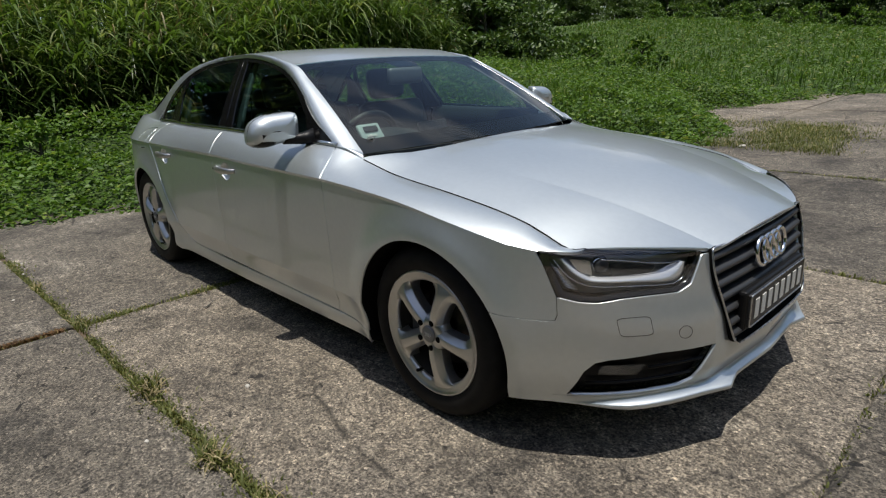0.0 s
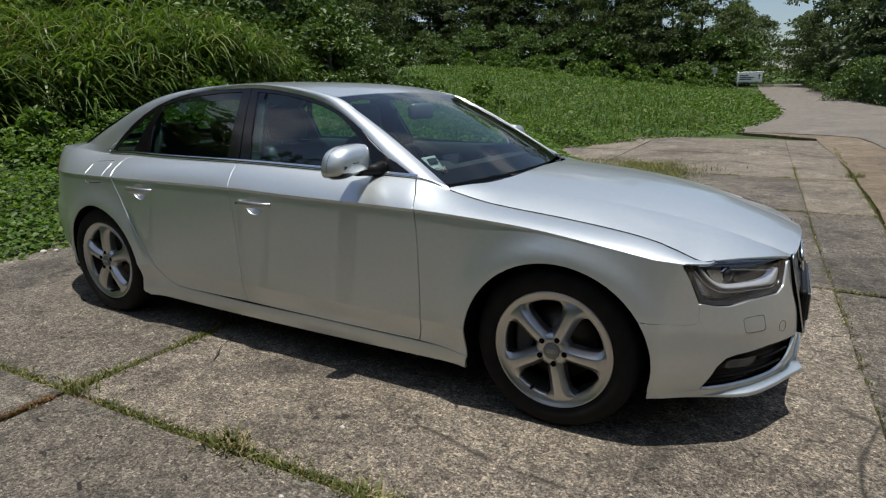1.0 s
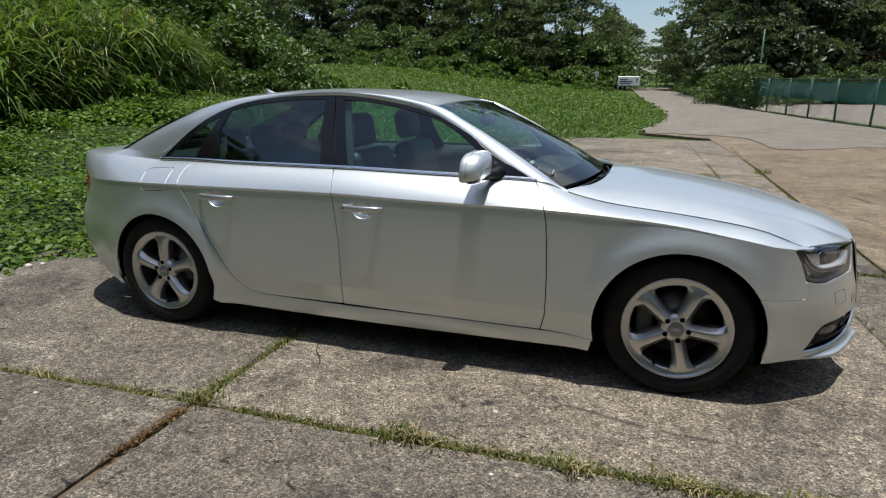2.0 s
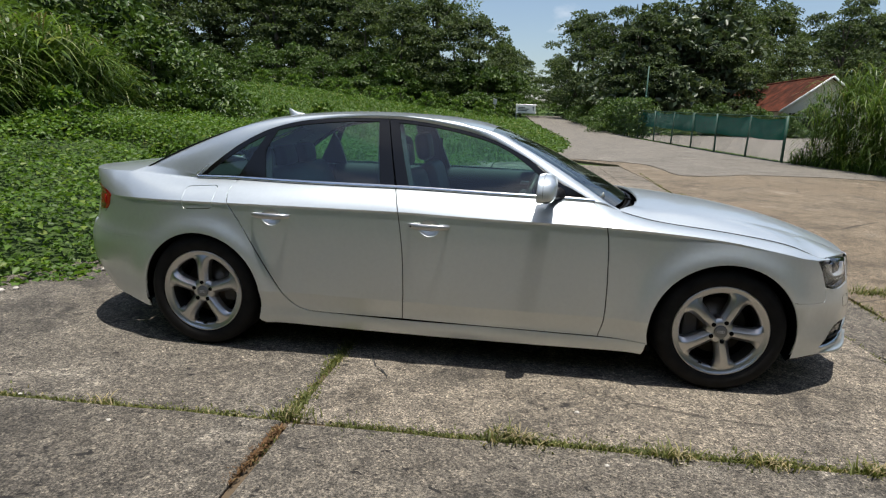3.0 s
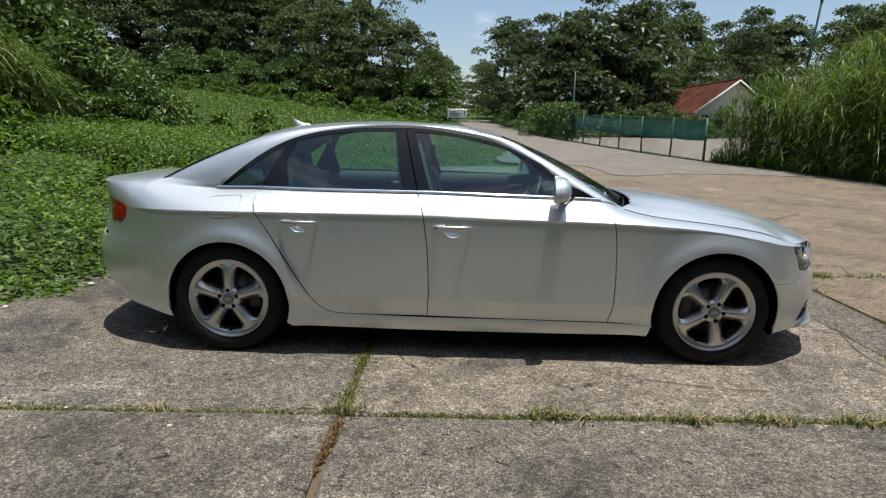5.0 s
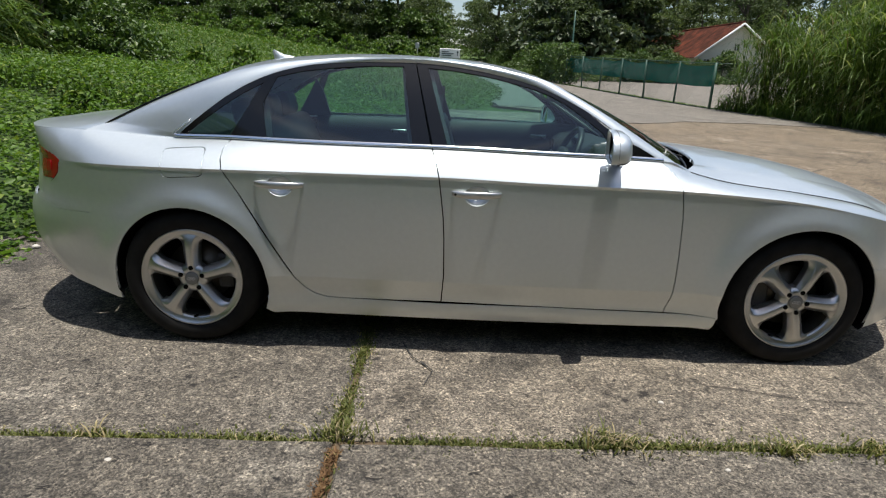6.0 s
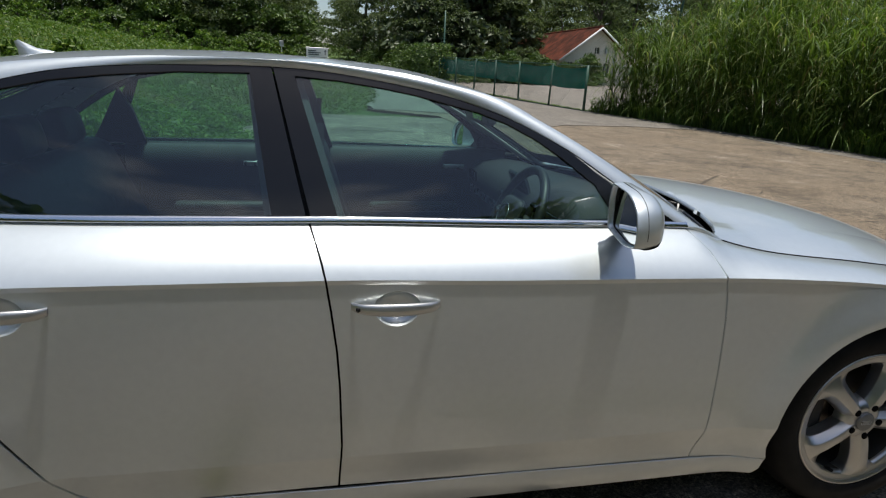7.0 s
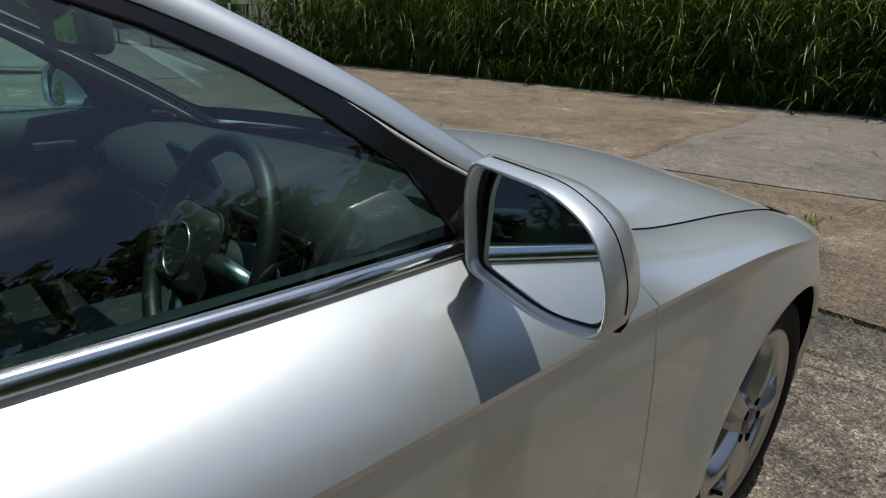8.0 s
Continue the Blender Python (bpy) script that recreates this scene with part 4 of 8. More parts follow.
def smooth_table(rows, n=600):
    """A smooth monotone look-up through rows of (x, value)."""
    x, y = np.array([r[0] for r in rows], float), np.array([r[1] for r in rows], float)
    d = np.diff(y) / np.diff(x)
    m = np.empty(len(x))
    m[0], m[-1] = d[0], d[-1]
    for i in range(1, len(x) - 1):
        m[i] = 0 if d[i - 1] * d[i] <= 0 else 2 * d[i - 1] * d[i] / (d[i - 1] + d[i])
    gx = np.linspace(x[0], x[-1], n)
    k = np.clip(np.searchsorted(x, gx) - 1, 0, len(x) - 2)
    w = x[k + 1] - x[k]
    t = (gx - x[k]) / w
    gy = (2 * t ** 3 - 3 * t ** 2 + 1) * y[k] + (t ** 3 - 2 * t ** 2 + t) * w * m[k] + (-2 * t ** 3 + 3 * t ** 2) * y[k + 1] + (t ** 3 - t ** 2) * w * m[k + 1]
    return lambda v: float(np.interp(v, gx, gy))


SF, SR, WRAP = 1.75, -1.95, 0.9          # where the flank begins to turn round nose and tail, and how much s that takes
crease_z = smooth_table([(-2.85, 0.80), (-2.2, 0.818), (-1.97, 0.828), (-1.41, 0.838), (-0.88, 0.842), (-0.29, 0.843), (0.16, 0.833), (0.80, 0.824), (1.18, 0.805), (1.37, 0.788),
                         (1.56, 0.757), (1.75, 0.716), (1.80, 0.700), (1.86, 0.690), (2.0, 0.674), (2.2, 0.652), (2.65, 0.648)])
lower_z = smooth_table([(-2.85, 0.30), (-2.3, 0.29), (-2.1, 0.248), (-1.95, 0.220), (-1.78, 0.200), (-1.05, 0.165), (0, 0.155), (1.05, 0.163), (1.75, 0.20), (1.9, 0.205), (2.65, 0.215)])
upper_y = smooth_table([(-2.2, 0.640), (-1.95, 0.668), (-1.52, 0.705), (-1.1, 0.752), (-0.7, 0.780), (-0.31, 0.791), (0.2, 0.788), (0.738, 0.772), (0.80, 0.761), (0.86, 0.746), (0.95, 0.737),
                        (1.08, 0.740), (1.4, 0.745), (1.66, 0.745), (1.77, 0.741), (1.885, 0.736)])
upper_z = smooth_table([(-2.85, 0.93), (-2.2, 0.945), (-1.95, 0.960), (-1.52, 0.946), (-1.22, 0.952), (-0.9, 0.950), (-0.31, 0.951), (0.16, 0.942), (0.738, 0.928), (0.80, 0.914), (0.86, 0.891), (0.95, 0.865),
                        (1.08, 0.840), (1.4, 0.806), (1.66, 0.769), (1.77, 0.741), (1.885, 0.698), (2.0, 0.676), (2.1, 0.660), (2.65, 0.650)])
LIP, FOLD = 0.981, 0.29               # where the undercut below the shoulder crease and the tuck at the foot of the doors begin
plain_width = smooth_table([(0, 0.878), (0.10, 0.889), (0.28, 0.899), (0.57, 0.909), (0.80, 0.9085), (0.94, 0.9055), (1.0, 0.9030)])
door_foot = smooth_table([(0, 0.862), (0.03, 0.8755), (0.08, 0.8815), (0.115, 0.8805), (0.135, 0.8795), (FOLD, 0.9060)])
door_side = smooth_table([(FOLD, 0.9060), (0.42, 0.9078), (0.60, 0.9085), (0.78, 0.9075), (0.90, 0.9050), (LIP, 0.9025)])


def half_width(h, s):
    """Half the width of the body: a sharp fold low on the doors, and a small undercut below the shoulder crease."""
    w = plain_width(h)
    k = smooth_step(-1.32, -1.12, s) * smooth_step(1.32, 1.12, s)
    if k > 0:
        w += ((door_foot(h) if h < FOLD else door_side(min(h, LIP))) - w) * k
    k = smooth_step(1.62, 1.40, s) * smooth_step(-2.0, -1.85, s)
    if h > LIP:
        w += 0.0040 * (h - LIP) / (1 - LIP) * k
    return w


nose_x = smooth_table([(0, 2.275), (0.2, 2.30), (0.5, 2.29), (0.75, 2.262), (1.0, 2.240)])
tail_x = smooth_table([(0, -2.425), (0.12, -2.45), (0.28, -2.47), (0.5, -2.46), (0.66, -2.43), (0.72, -2.40), (1.0, -2.365)])
nose_edge_x = smooth_table([(0, 2.198), (0.2, 2.190), (0.33, 2.175), (0.40, 2.150), (0.43, 2.135), (0.58, 2.035), (0.70, 1.925), (0.736, 1.885), (0.742, 1.76)])
tail_edge_x = smooth_table([(0, -2.405), (0.3, -2.375), (0.45, -2.325), (0.56, -2.25), (0.63, -2.12), (0.668, -1.95)])
ARCHES = ((1.404, 0.313, 0.364), (-1.404, 0.304, 0.362))


def flare(x, z):
    """How far the body swells out round the wheel arches."""
    out = 0.0
    for ax, az, ar in ARCHES:
        q = max(0.0, math.hypot(x - ax, z - az) - ar) / 0.08
        if q < 3:
            out += 0.029 * math.exp(-q * q)
    return out


def flank(s, h):
    """A point of the flank (y positive)."""
    hb = min(1.0, h)
    w, xf, xr = half_width(hb, s), nose_x(hb), tail_x(hb)
    if s >= 0.9:
        def across(x):
            return w * max(0.0, 1 - ((x - 0.9) / (xf - 0.9)) ** 6) ** (1 / 1.4)
        if s <= SF:
            x, y = s, across(s)
        else:
            y = across(SF) * max(0.0, 1 - (s - SF) / WRAP)
            ye = y if y > 0.40 else 0.40 - (0.40 - y) * 0.22          # the face of the nose is almost flat
            x = 0.9 + (xf - 0.9) * (1 - (ye / w) ** 1.4) ** (1 / 6)
    elif s <= -0.6:
        def across(x):
            return w * max(0.0, 1 - ((x + 0.6) / (xr + 0.6)) ** 4.4) ** (1 / 2.7)
        if s >= SR:
            x, y = s, across(s)
        else:
            y = across(SR) * max(0.0, 1 - (SR - s) / WRAP)
            x = -0.6 + (xr + 0.6) * (1 - (y / w) ** 2.7) ** (1 / 4.4)
    else:
        x, y = s, w
    if s < -1.85 and hb < 0.5:
        y -= 0.075 * smooth_step(-1.85, -2.2, s) * (1 - hb / 0.5) ** 2 * min(1.0, y / 0.5)       # the bumper rolls under
    zc = crease_z(s)
    if h <= 1:
        zb = lower_z(s)
        z = zb + (zc - zb) * h
        return Vector((x, y + flare(x, z), z))
    f = (h - 1) / (TOP - 1)
    if s > SF:
        q = s - SF
        if q < 0.06:
            xt, yt = SF + (1.885 - SF) * q / 0.06, upper_y(SF) + (0.736 - upper_y(SF)) * q / 0.06
        else:
            yt = 0.736 * max(0.0, 1 - (q - 0.06) / (WRAP - 0.06))
            xt = nose_edge_x(yt)
    elif s < SR:
        yt = upper_y(SR) * max(0.0, 1 - (SR - s) / WRAP)
        xt = tail_edge_x(yt)
    else:
        xt, yt = s, upper_y(s)
    zt = bonnet(xt, yt).z - 0.002 if s > SF else upper_z(s)
    b = 4 * f * (1 - f) * 0.008
    y += flare(x, zc)
    return Vector((x + (xt - x) * f, y + (yt - y) * f + b, zc + (zt - zc) * f + b))


def along_x(x):
    """The s at which the flank reaches x, also where it has begun to turn round the nose."""
    if x <= SF:
        return x
    lo, hi = SF, SF + 0.3
    for _ in range(30):
        m = (lo + hi) / 2
        lo, hi = (m, hi) if flank(m, 0.4).x < x else (lo, m)
    return lo


def sh(x, z):
    """(s, h) of a place given by x and height; z 'T' is the upper edge."""
    if z == "T":
        return (x, TOP)
    zc = crease_z(x)
    return (x, 1 + (TOP - 1) * (z - zc) / (upper_z(x) - zc)) if z > zc else (x, (z - lower_z(x)) / (zc - lower_z(x)))


belt_y = smooth_table([(-1.62, 0.700), (-1.52, 0.708), (-1.1, 0.753), (-0.7, 0.780), (-0.31, 0.790), (0.2, 0.787), (0.80, 0.766)])
head_y = smooth_table([(-1.6, 0.600), (-1.2, 0.590), (-0.9, 0.580), (-0.4, 0.573), (0, 0.580), (0.5, 0.600), (0.8, 0.62)])


def glasshouse(x, z, inset=0.0):
    """A point of the side windows' surface (y positive)."""
    f = (z - 0.945) / (1.31 - 0.945)
    return Vector((x, belt_y(x) + (head_y(x) - belt_y(x)) * f + 0.022 * 4 * f * (1 - f) * 0.5 - inset, z))


bonnet_mid = smooth_table([(0.8, 0.925), (1.0, 0.920), (1.143, 0.912), (1.484, 0.876), (1.807, 0.818), (2.052, 0.747), (2.19, 0.692), (2.27, 0.650)])
ridge_y = smooth_table([(0.8, 0.575), (1.19, 0.540), (1.45, 0.505), (1.67, 0.465), (1.87, 0.42), (2.07, 0.375), (2.27, 0.33)])
ridge_z = smooth_table([(0.8, 0.898), (1.19, 0.874), (1.45, 0.848), (1.67, 0.811), (1.87, 0.765), (2.07, 0.700), (2.20, 0.648), (2.27, 0.62)])


def bonnet_rear(y):
    return 0.864 + 0.172 * (1 - abs(y / 0.735) ** 3.4)


def bonnet_b(x, y):
    """Sideways coordinate of the bonnet: 1 on the ridge, 2 on the seam."""
    yr, ys = ridge_y(x), upper_y(min(x, 1.885))
    a = abs(y)
    return math.copysign(a / yr if a <= yr else 1 + (a - yr) / (ys - yr), y)


def bonnet_at(x, b):
    yr, ys = ridge_y(x), upper_y(min(x, 1.885))
    a = abs(b)
    return bonnet(x, math.copysign(a * yr if a <= 1 else yr + (a - 1) * (ys - yr), b))


def bonnet(x, y, lift=0.0):
    a, yr = abs(y), ridge_y(x)
    zr = ridge_z(x)
    if a <= yr:
        z = bonnet_mid(x) - (bonnet_mid(x) - zr) * (a / yr) ** 2.0
    else:
        ys, zs = upper_y(min(x, 1.885)), upper_z(min(x, 2.1))
        f = (a - yr) / max(0.05, ys - yr)
        z = zr + (zs - zr) * (0.86 * f + 0.14 * f * f) + 0.004 * 4 * f * (1 - f)
    up = smooth_step(1.10, 0.90, x) * 0.012
    z += up * (a / 0.62) ** 2 if a < 0.62 else up * max(0.0, 1 - ((a - 0.62) / 0.12) ** 2)
    return Vector((x, y, z + lift))


def screen(a, b, inset=0.0):
    """The windscreen: a from its foot (0) to its head (1), b from side to side (-1 to 1)."""
    k = 1 - b * b
    y = b * (0.712 + (0.598 - 0.712) * a)
    x0, z0 = 0.843 + 0.145 * k, 0.900 + 0.012 * k
    x1, z1 = 0.185 - 0.008 * k, 1.268 + 0.018 * k
    q = 4 * a * (1 - a)
    return Vector((x0 + (x1 - x0) * a + 0.014 * q - inset * 0.5, y, z0 + (z1 - z0) * a + 0.020 * q * (0.4 + 0.6 * k) - inset))


rail_y = smooth_table([(-1.40, 0.562), (-1.1, 0.568), (-0.8, 0.570), (-0.4, 0.572), (-0.1, 0.580), (0.185, 0.598)])
rail_z = smooth_table([(-1.40, 1.196), (-1.25, 1.250), (-1.1, 1.287), (-0.9, 1.314), (-0.65, 1.332), (-0.4, 1.335), (-0.1, 1.320), (0.185, 1.268)])
roof_mid = smooth_table([(-1.40, 1.250), (-1.30, 1.282), (-1.146, 1.316), (-0.925, 1.341), (-0.725, 1.353), (-0.526, 1.357), (-0.327, 1.352), (-0.129, 1.341), (0.07, 1.313), (0.185, 1.284)])


def roof_at(x, y):
    yr = rail_y(min(x, 0.185))
    f = min(1.0, abs(y) / yr)
    zr = rail_z(min(x, 0.185))
    return Vector((x, y, zr + (roof_mid(x) - zr) * (1 - f ** 2.4)))


def backlight(a, b, inset=0.0):
    """The rear window: a from its head (0) to its foot (1)."""
    k = 1 - b * b
    y = b * (0.562 + (0.628 - 0.562) * a)
    x0, z0 = -1.33 + 0.03 * k, 1.228 + 0.048 * k
    x1, z1 = -1.845 - 0.075 * k, 1.000 + 0.018 * k
    q = 4 * a * (1 - a)
    return Vector((x0 + (x1 - x0) * a, y, z0 + (z1 - z0) * a + 0.014 * q - inset))


def boot(x, y):
    f = min(1.0, abs(y) / 0.665)
    edge = table([(-2.45, 0.925), (-2.36, 0.945), (-1.95, 0.962), (-1.80, 0.965)], x)
    mid = table([(-2.45, 0.945), (-2.38, 0.965), (-2.25, 0.972), (-2.0, 0.995), (-1.80, 1.02)], x)
    return Vector((x, y, edge + (mid - edge) * (1 - f ** 3)))


# ---- the car: building panels ----
def clip_many(polys, us, vs):
    """Cuts several polygons by one grid; they share the points on which they meet."""
    index, pts, faces = {}, [], []
    for poly in polys:
        p, f = clip_faces(poly, us, vs)
        where = []
        for q in p:
            key = (round(q[0] * 20000), round(q[1] * 20000))
            if key not in index:
                index[key] = len(pts)
                pts.append(q)
            where.append(index[key])
        faces += [[where[i] for i in g] for g in f]
    return pts, faces


def panel_data(name, poly, surf, du, dv, material, side=1, thick=0.012, extra=()):
    """A curved sheet: the polygon in the surface's own coordinates, cut into cells, with turned-in edges.
    side -1 is the right-hand side of the car (y negative)."""
    polys = poly if isinstance(poly[0], list) else [poly]
    flat = [p for q in polys for p in q]
    u0, u1 = min(p[0] for p in flat), max(p[0] for p in flat)
    v0, v1 = min(p[1] for p in flat), max(p[1] for p in flat)
    us = list(np.linspace(u0 - 1e-4, u1 + 1e-4, max(2, int((u1 - u0) / du) + 2)))
    us = sorted(set(us + [e for q in polys[1:-1] for e in (min(p[0] for p in q), max(p[0] for p in q))]))
    vs = sorted(set(list(np.linspace(v0 - 1e-4, v1 + 1e-4, max(2, int((v1 - v0) / dv) + 2))) + [e for e in extra if v0 < e < v1]))
    pts, faces = clip_many(polys, us, vs)
    place = [surf(*p) for p in pts]

    def normal(u, v):
        e = 0.0012
        n = (surf(u + e, v) - surf(u - e, v)).cross(surf(u, v + e) - surf(u, v - e))
        return n.normalized() if n.length > 1e-12 else Vector((0, 1, 0))
    cache, corner = {}, []
    for f in faces:
        cu, cv = sum(pts[i][0] for i in f) / len(f), sum(pts[i][1] for i in f) / len(f)
        for i in f:
            u, v = pts[i]
            kink = any(abs(v - e) < 2e-3 for e in extra)
            key = (i, cv > v) if kink else i
            if key not in cache:
                cache[key] = normal(u + 0.15 * (cu - u), v + 0.15 * (cv - v)) if kink else normal(u, v)
            corner.append(cache[key])
    c = Vector((0, 0, 0.75))
    flip = sum((n.dot(p - c) for n, p in zip(corner[:200], [place[i] for f in faces for i in f][:200]))) < 0
    if flip:
        corner = [-n for n in corner]
    # orientation of faces after the normals
    verts = [Vector(p) for p in place]
    per_vertex = {}
    k = 0
    out_faces, out_norm = [], []
    for f in faces:
        ns = corner[k:k + len(f)]
        k += len(f)
        for i, n in zip(f, ns):
            per_vertex.setdefault(i, n)
        a, b, d = verts[f[0]], verts[f[1]], verts[f[2]]
        geo = Vector((0, 0, 0))
        for q in range(1, len(f) - 1):
            geo += (verts[f[q]] - a).cross(verts[f[q + 1]] - a)
        if geo.dot(ns[0]) < 0:
            f, ns = f[::-1], ns[::-1]
        out_faces.append(list(f))
        out_norm.append(list(ns))
    if thick:
        edges = {}
        for f in out_faces:
            for i, a in enumerate(f):
                b = f[(i + 1) % len(f)]
                edges[(a, b)] = edges.get((a, b), 0) + 1
        rim = [(a, b) for (a, b) in edges if (b, a) not in edges]
        inner = {}
        for a, b in rim:
            for i in (a, b):
                if i not in inner:
                    inner[i] = len(verts)
                    verts.append(verts[i] - per_vertex[i] * thick)
        for a, b in rim:
            out_faces.append([b, a, inner[a], inner[b]])
            out_norm.append([Vector((0, 0, 0))] * 4)
    if side < 0:
        verts = [Vector((p.x, -p.y, p.z)) for p in verts]
        out_faces = [f[::-1] for f in out_faces]
        out_norm = [[Vector((n.x, -n.y, n.z)) for n in ns[::-1]] for ns in out_norm]
    me = mesh_of(name, verts, out_faces, material, True)
    if len(me.polygons) == len(out_faces):
        me.normals_split_custom_set([tuple(n) for ns in out_norm for n in ns])
    return me


def flank_panel(name, poly, parent, side, material=None, label="", lift=0.0, thick=0.012):
    surf = flank if not lift else (lambda s, h: flank(s, h) + Vector((0, lift, 0)))
    return part(name, panel_data(name, poly, surf, 0.026, 0.045, material or M["paint"], side, thick, (FOLD, LIP, 1.0)), parent, label)


def pane(name, poly, parent, side, material, inset=0.0, label="", thick=0.0, du=0.06):
    return part(name, panel_data(name, poly, lambda x, z: glasshouse(x, z, inset), du, du, material, side, thick), parent, label)


def loft_data(name, rows, material, side=1, smooth=True):
    """A sheet through rows of points, all of one length."""
    m = len(rows[0])
    verts = [Vector((p[0], p[1] * side, p[2])) for r in rows for p in r]
    faces = [(i * m + j, i * m + j + 1, (i + 1) * m + j + 1, (i + 1) * m + j) for i in range(len(rows) - 1) for j in range(m - 1)]
    if side < 0:
        faces = [f[::-1] for f in faces]
    return mesh_of(name, verts, faces, material, smooth)


def thicken(ob, d, offset=-1.0):
    m = ob.modifiers.new("thickness", "SOLIDIFY")
    m.thickness, m.offset = d, offset
    return ob


def arc(cx, cz, r, a0, a1, n=26):
    return [(cx + r * math.cos(radians(a0 + (a1 - a0) * i / n)), cz + r * math.sin(radians(a0 + (a1 - a0) * i / n))) for i in range(n + 1)]


def rounded(poly, r, n=4):
    """A polygon with its corners rounded; r one number or one for each corner."""
    out = []
    for i, b in enumerate(poly):
        a, c = poly[i - 1], poly[(i + 1) % len(poly)]
        rr = r[i] if isinstance(r, (list, tuple)) else r
        la, lc = math.dist(a, b), math.dist(b, c)
        q = min(rr, la * 0.45, lc * 0.45)
        if q < 1e-5:
            out.append(b)
            continue
        p0 = (b[0] + (a[0] - b[0]) * q / la, b[1] + (a[1] - b[1]) * q / la)
        p1 = (b[0] + (c[0] - b[0]) * q / lc, b[1] + (c[1] - b[1]) * q / lc)
        for k in range(n + 1):
            t = k / n
            out.append(((1 - t) ** 2 * p0[0] + 2 * t * (1 - t) * b[0] + t * t * p1[0], (1 - t) ** 2 * p0[1] + 2 * t * (1 - t) * b[1] + t * t * p1[1]))
    return out


def with_hole(poly, hole):
    """Cuts a hole into a polygon: the pieces on both sides of it, above it and below it."""
    u0, u1 = min(p[0] for p in hole) - 1e-5, max(p[0] for p in hole) + 1e-5
    mid = half_of(half_of(poly, u0, 1), u1, -1)

    def chains(ring):
        """the lower and the upper run of a ring, both from small u to large u"""
        n = len(ring)
        a = min(range(n), key=lambda k: (round(ring[k][0], 7), ring[k][1]))
        b = max(range(n), key=lambda k: (round(ring[k][0], 7), -ring[k][1]))
        one = [ring[(a + k) % n] for k in range((b - a) % n + 1)]
        two = [ring[(a - k) % n] for k in range((a - b) % n + 1)]
        one_mid, two_mid = (sum(p[1] for p in q[1:-1]) / max(1, len(q) - 2) if len(q) > 2 else -1e9 for q in (one, two))
        return (one, two) if one_mid <= two_mid else (two, one)
    low, high = chains(mid)
    hole_low, hole_high = chains(hole)
    below = low + [(u1, hole_low[-1][1])] + hole_low[::-1] + [(u0, hole_low[0][1])]
    above = [p for p in high if p not in low] + [(u1, hole_high[-1][1])] + hole_high[::-1] + [(u0, hole_high[0][1])]
    return [half_of(poly, u0, -1), below, above, half_of(poly, u1, 1)]


def half_of(poly, cu, keep):
    out = []
    for k, b in enumerate(poly):
        a = poly[k - 1]
        da, db = (a[0] - cu) * keep, (b[0] - cu) * keep
        if (da >= 0) != (db >= 0):
            f = da / (da - db)
            out.append((cu, a[1] + f * (b[1] - a[1])))
        if db >= 0:
            out.append(b)
    return out


GAP = 0.0028
SEAM_B = [(-0.310, "T"), (-0.281, 0.868), (-0.261, 0.760), (-0.248, 0.66), (-0.241, 0.563), (-0.236, 0.390), (-0.243, 0.251)]
SEAM_F = [(0.738, "T"), (0.776, 0.877), (0.802, 0.818), (0.812, 0.76), (0.818, 0.691), (0.825, 0.526), (0.826, 0.40), (0.822, 0.320), (0.803, 0.242)]
SEAM_R = [(-1.232, "T"), (-1.249, 0.914), (-1.247, 0.876), (-1.230, 0.836), (-1.160, 0.736), (-1.047, 0.557), (-0.952, 0.400), (-0.915, 0.342), (-0.875, 0.295), (-0.835, 0.268), (-0.780, 0.253), (-0.690, 0.249)]


def shifted(line, dx, dz=0.0):
    return [(x + dx, z if z == "T" else z + dz) for x, z in line]


def top_run(x0, x1, n=12):
    return [(x0 + (x1 - x0) * i / n, TOP) for i in range(1, n)]


def on_flank(points):
    return [sh(x, z) for x, z in points]


def handle_bowl(x0, x1, z):
    cx, w = (x0 + x1) / 2 + 0.003, 0.058
    return [sh(cx + w * math.cos(a), z - 0.004 + (0.040 if math.sin(a) > 0 else 0.051) * math.sin(a)) for a in np.linspace(0, 2 * math.pi, 22)[:-1]]


HANDLES = {"front": (-0.214, 0.005, 0.775), "rear": (-1.086, -0.868, 0.785)}


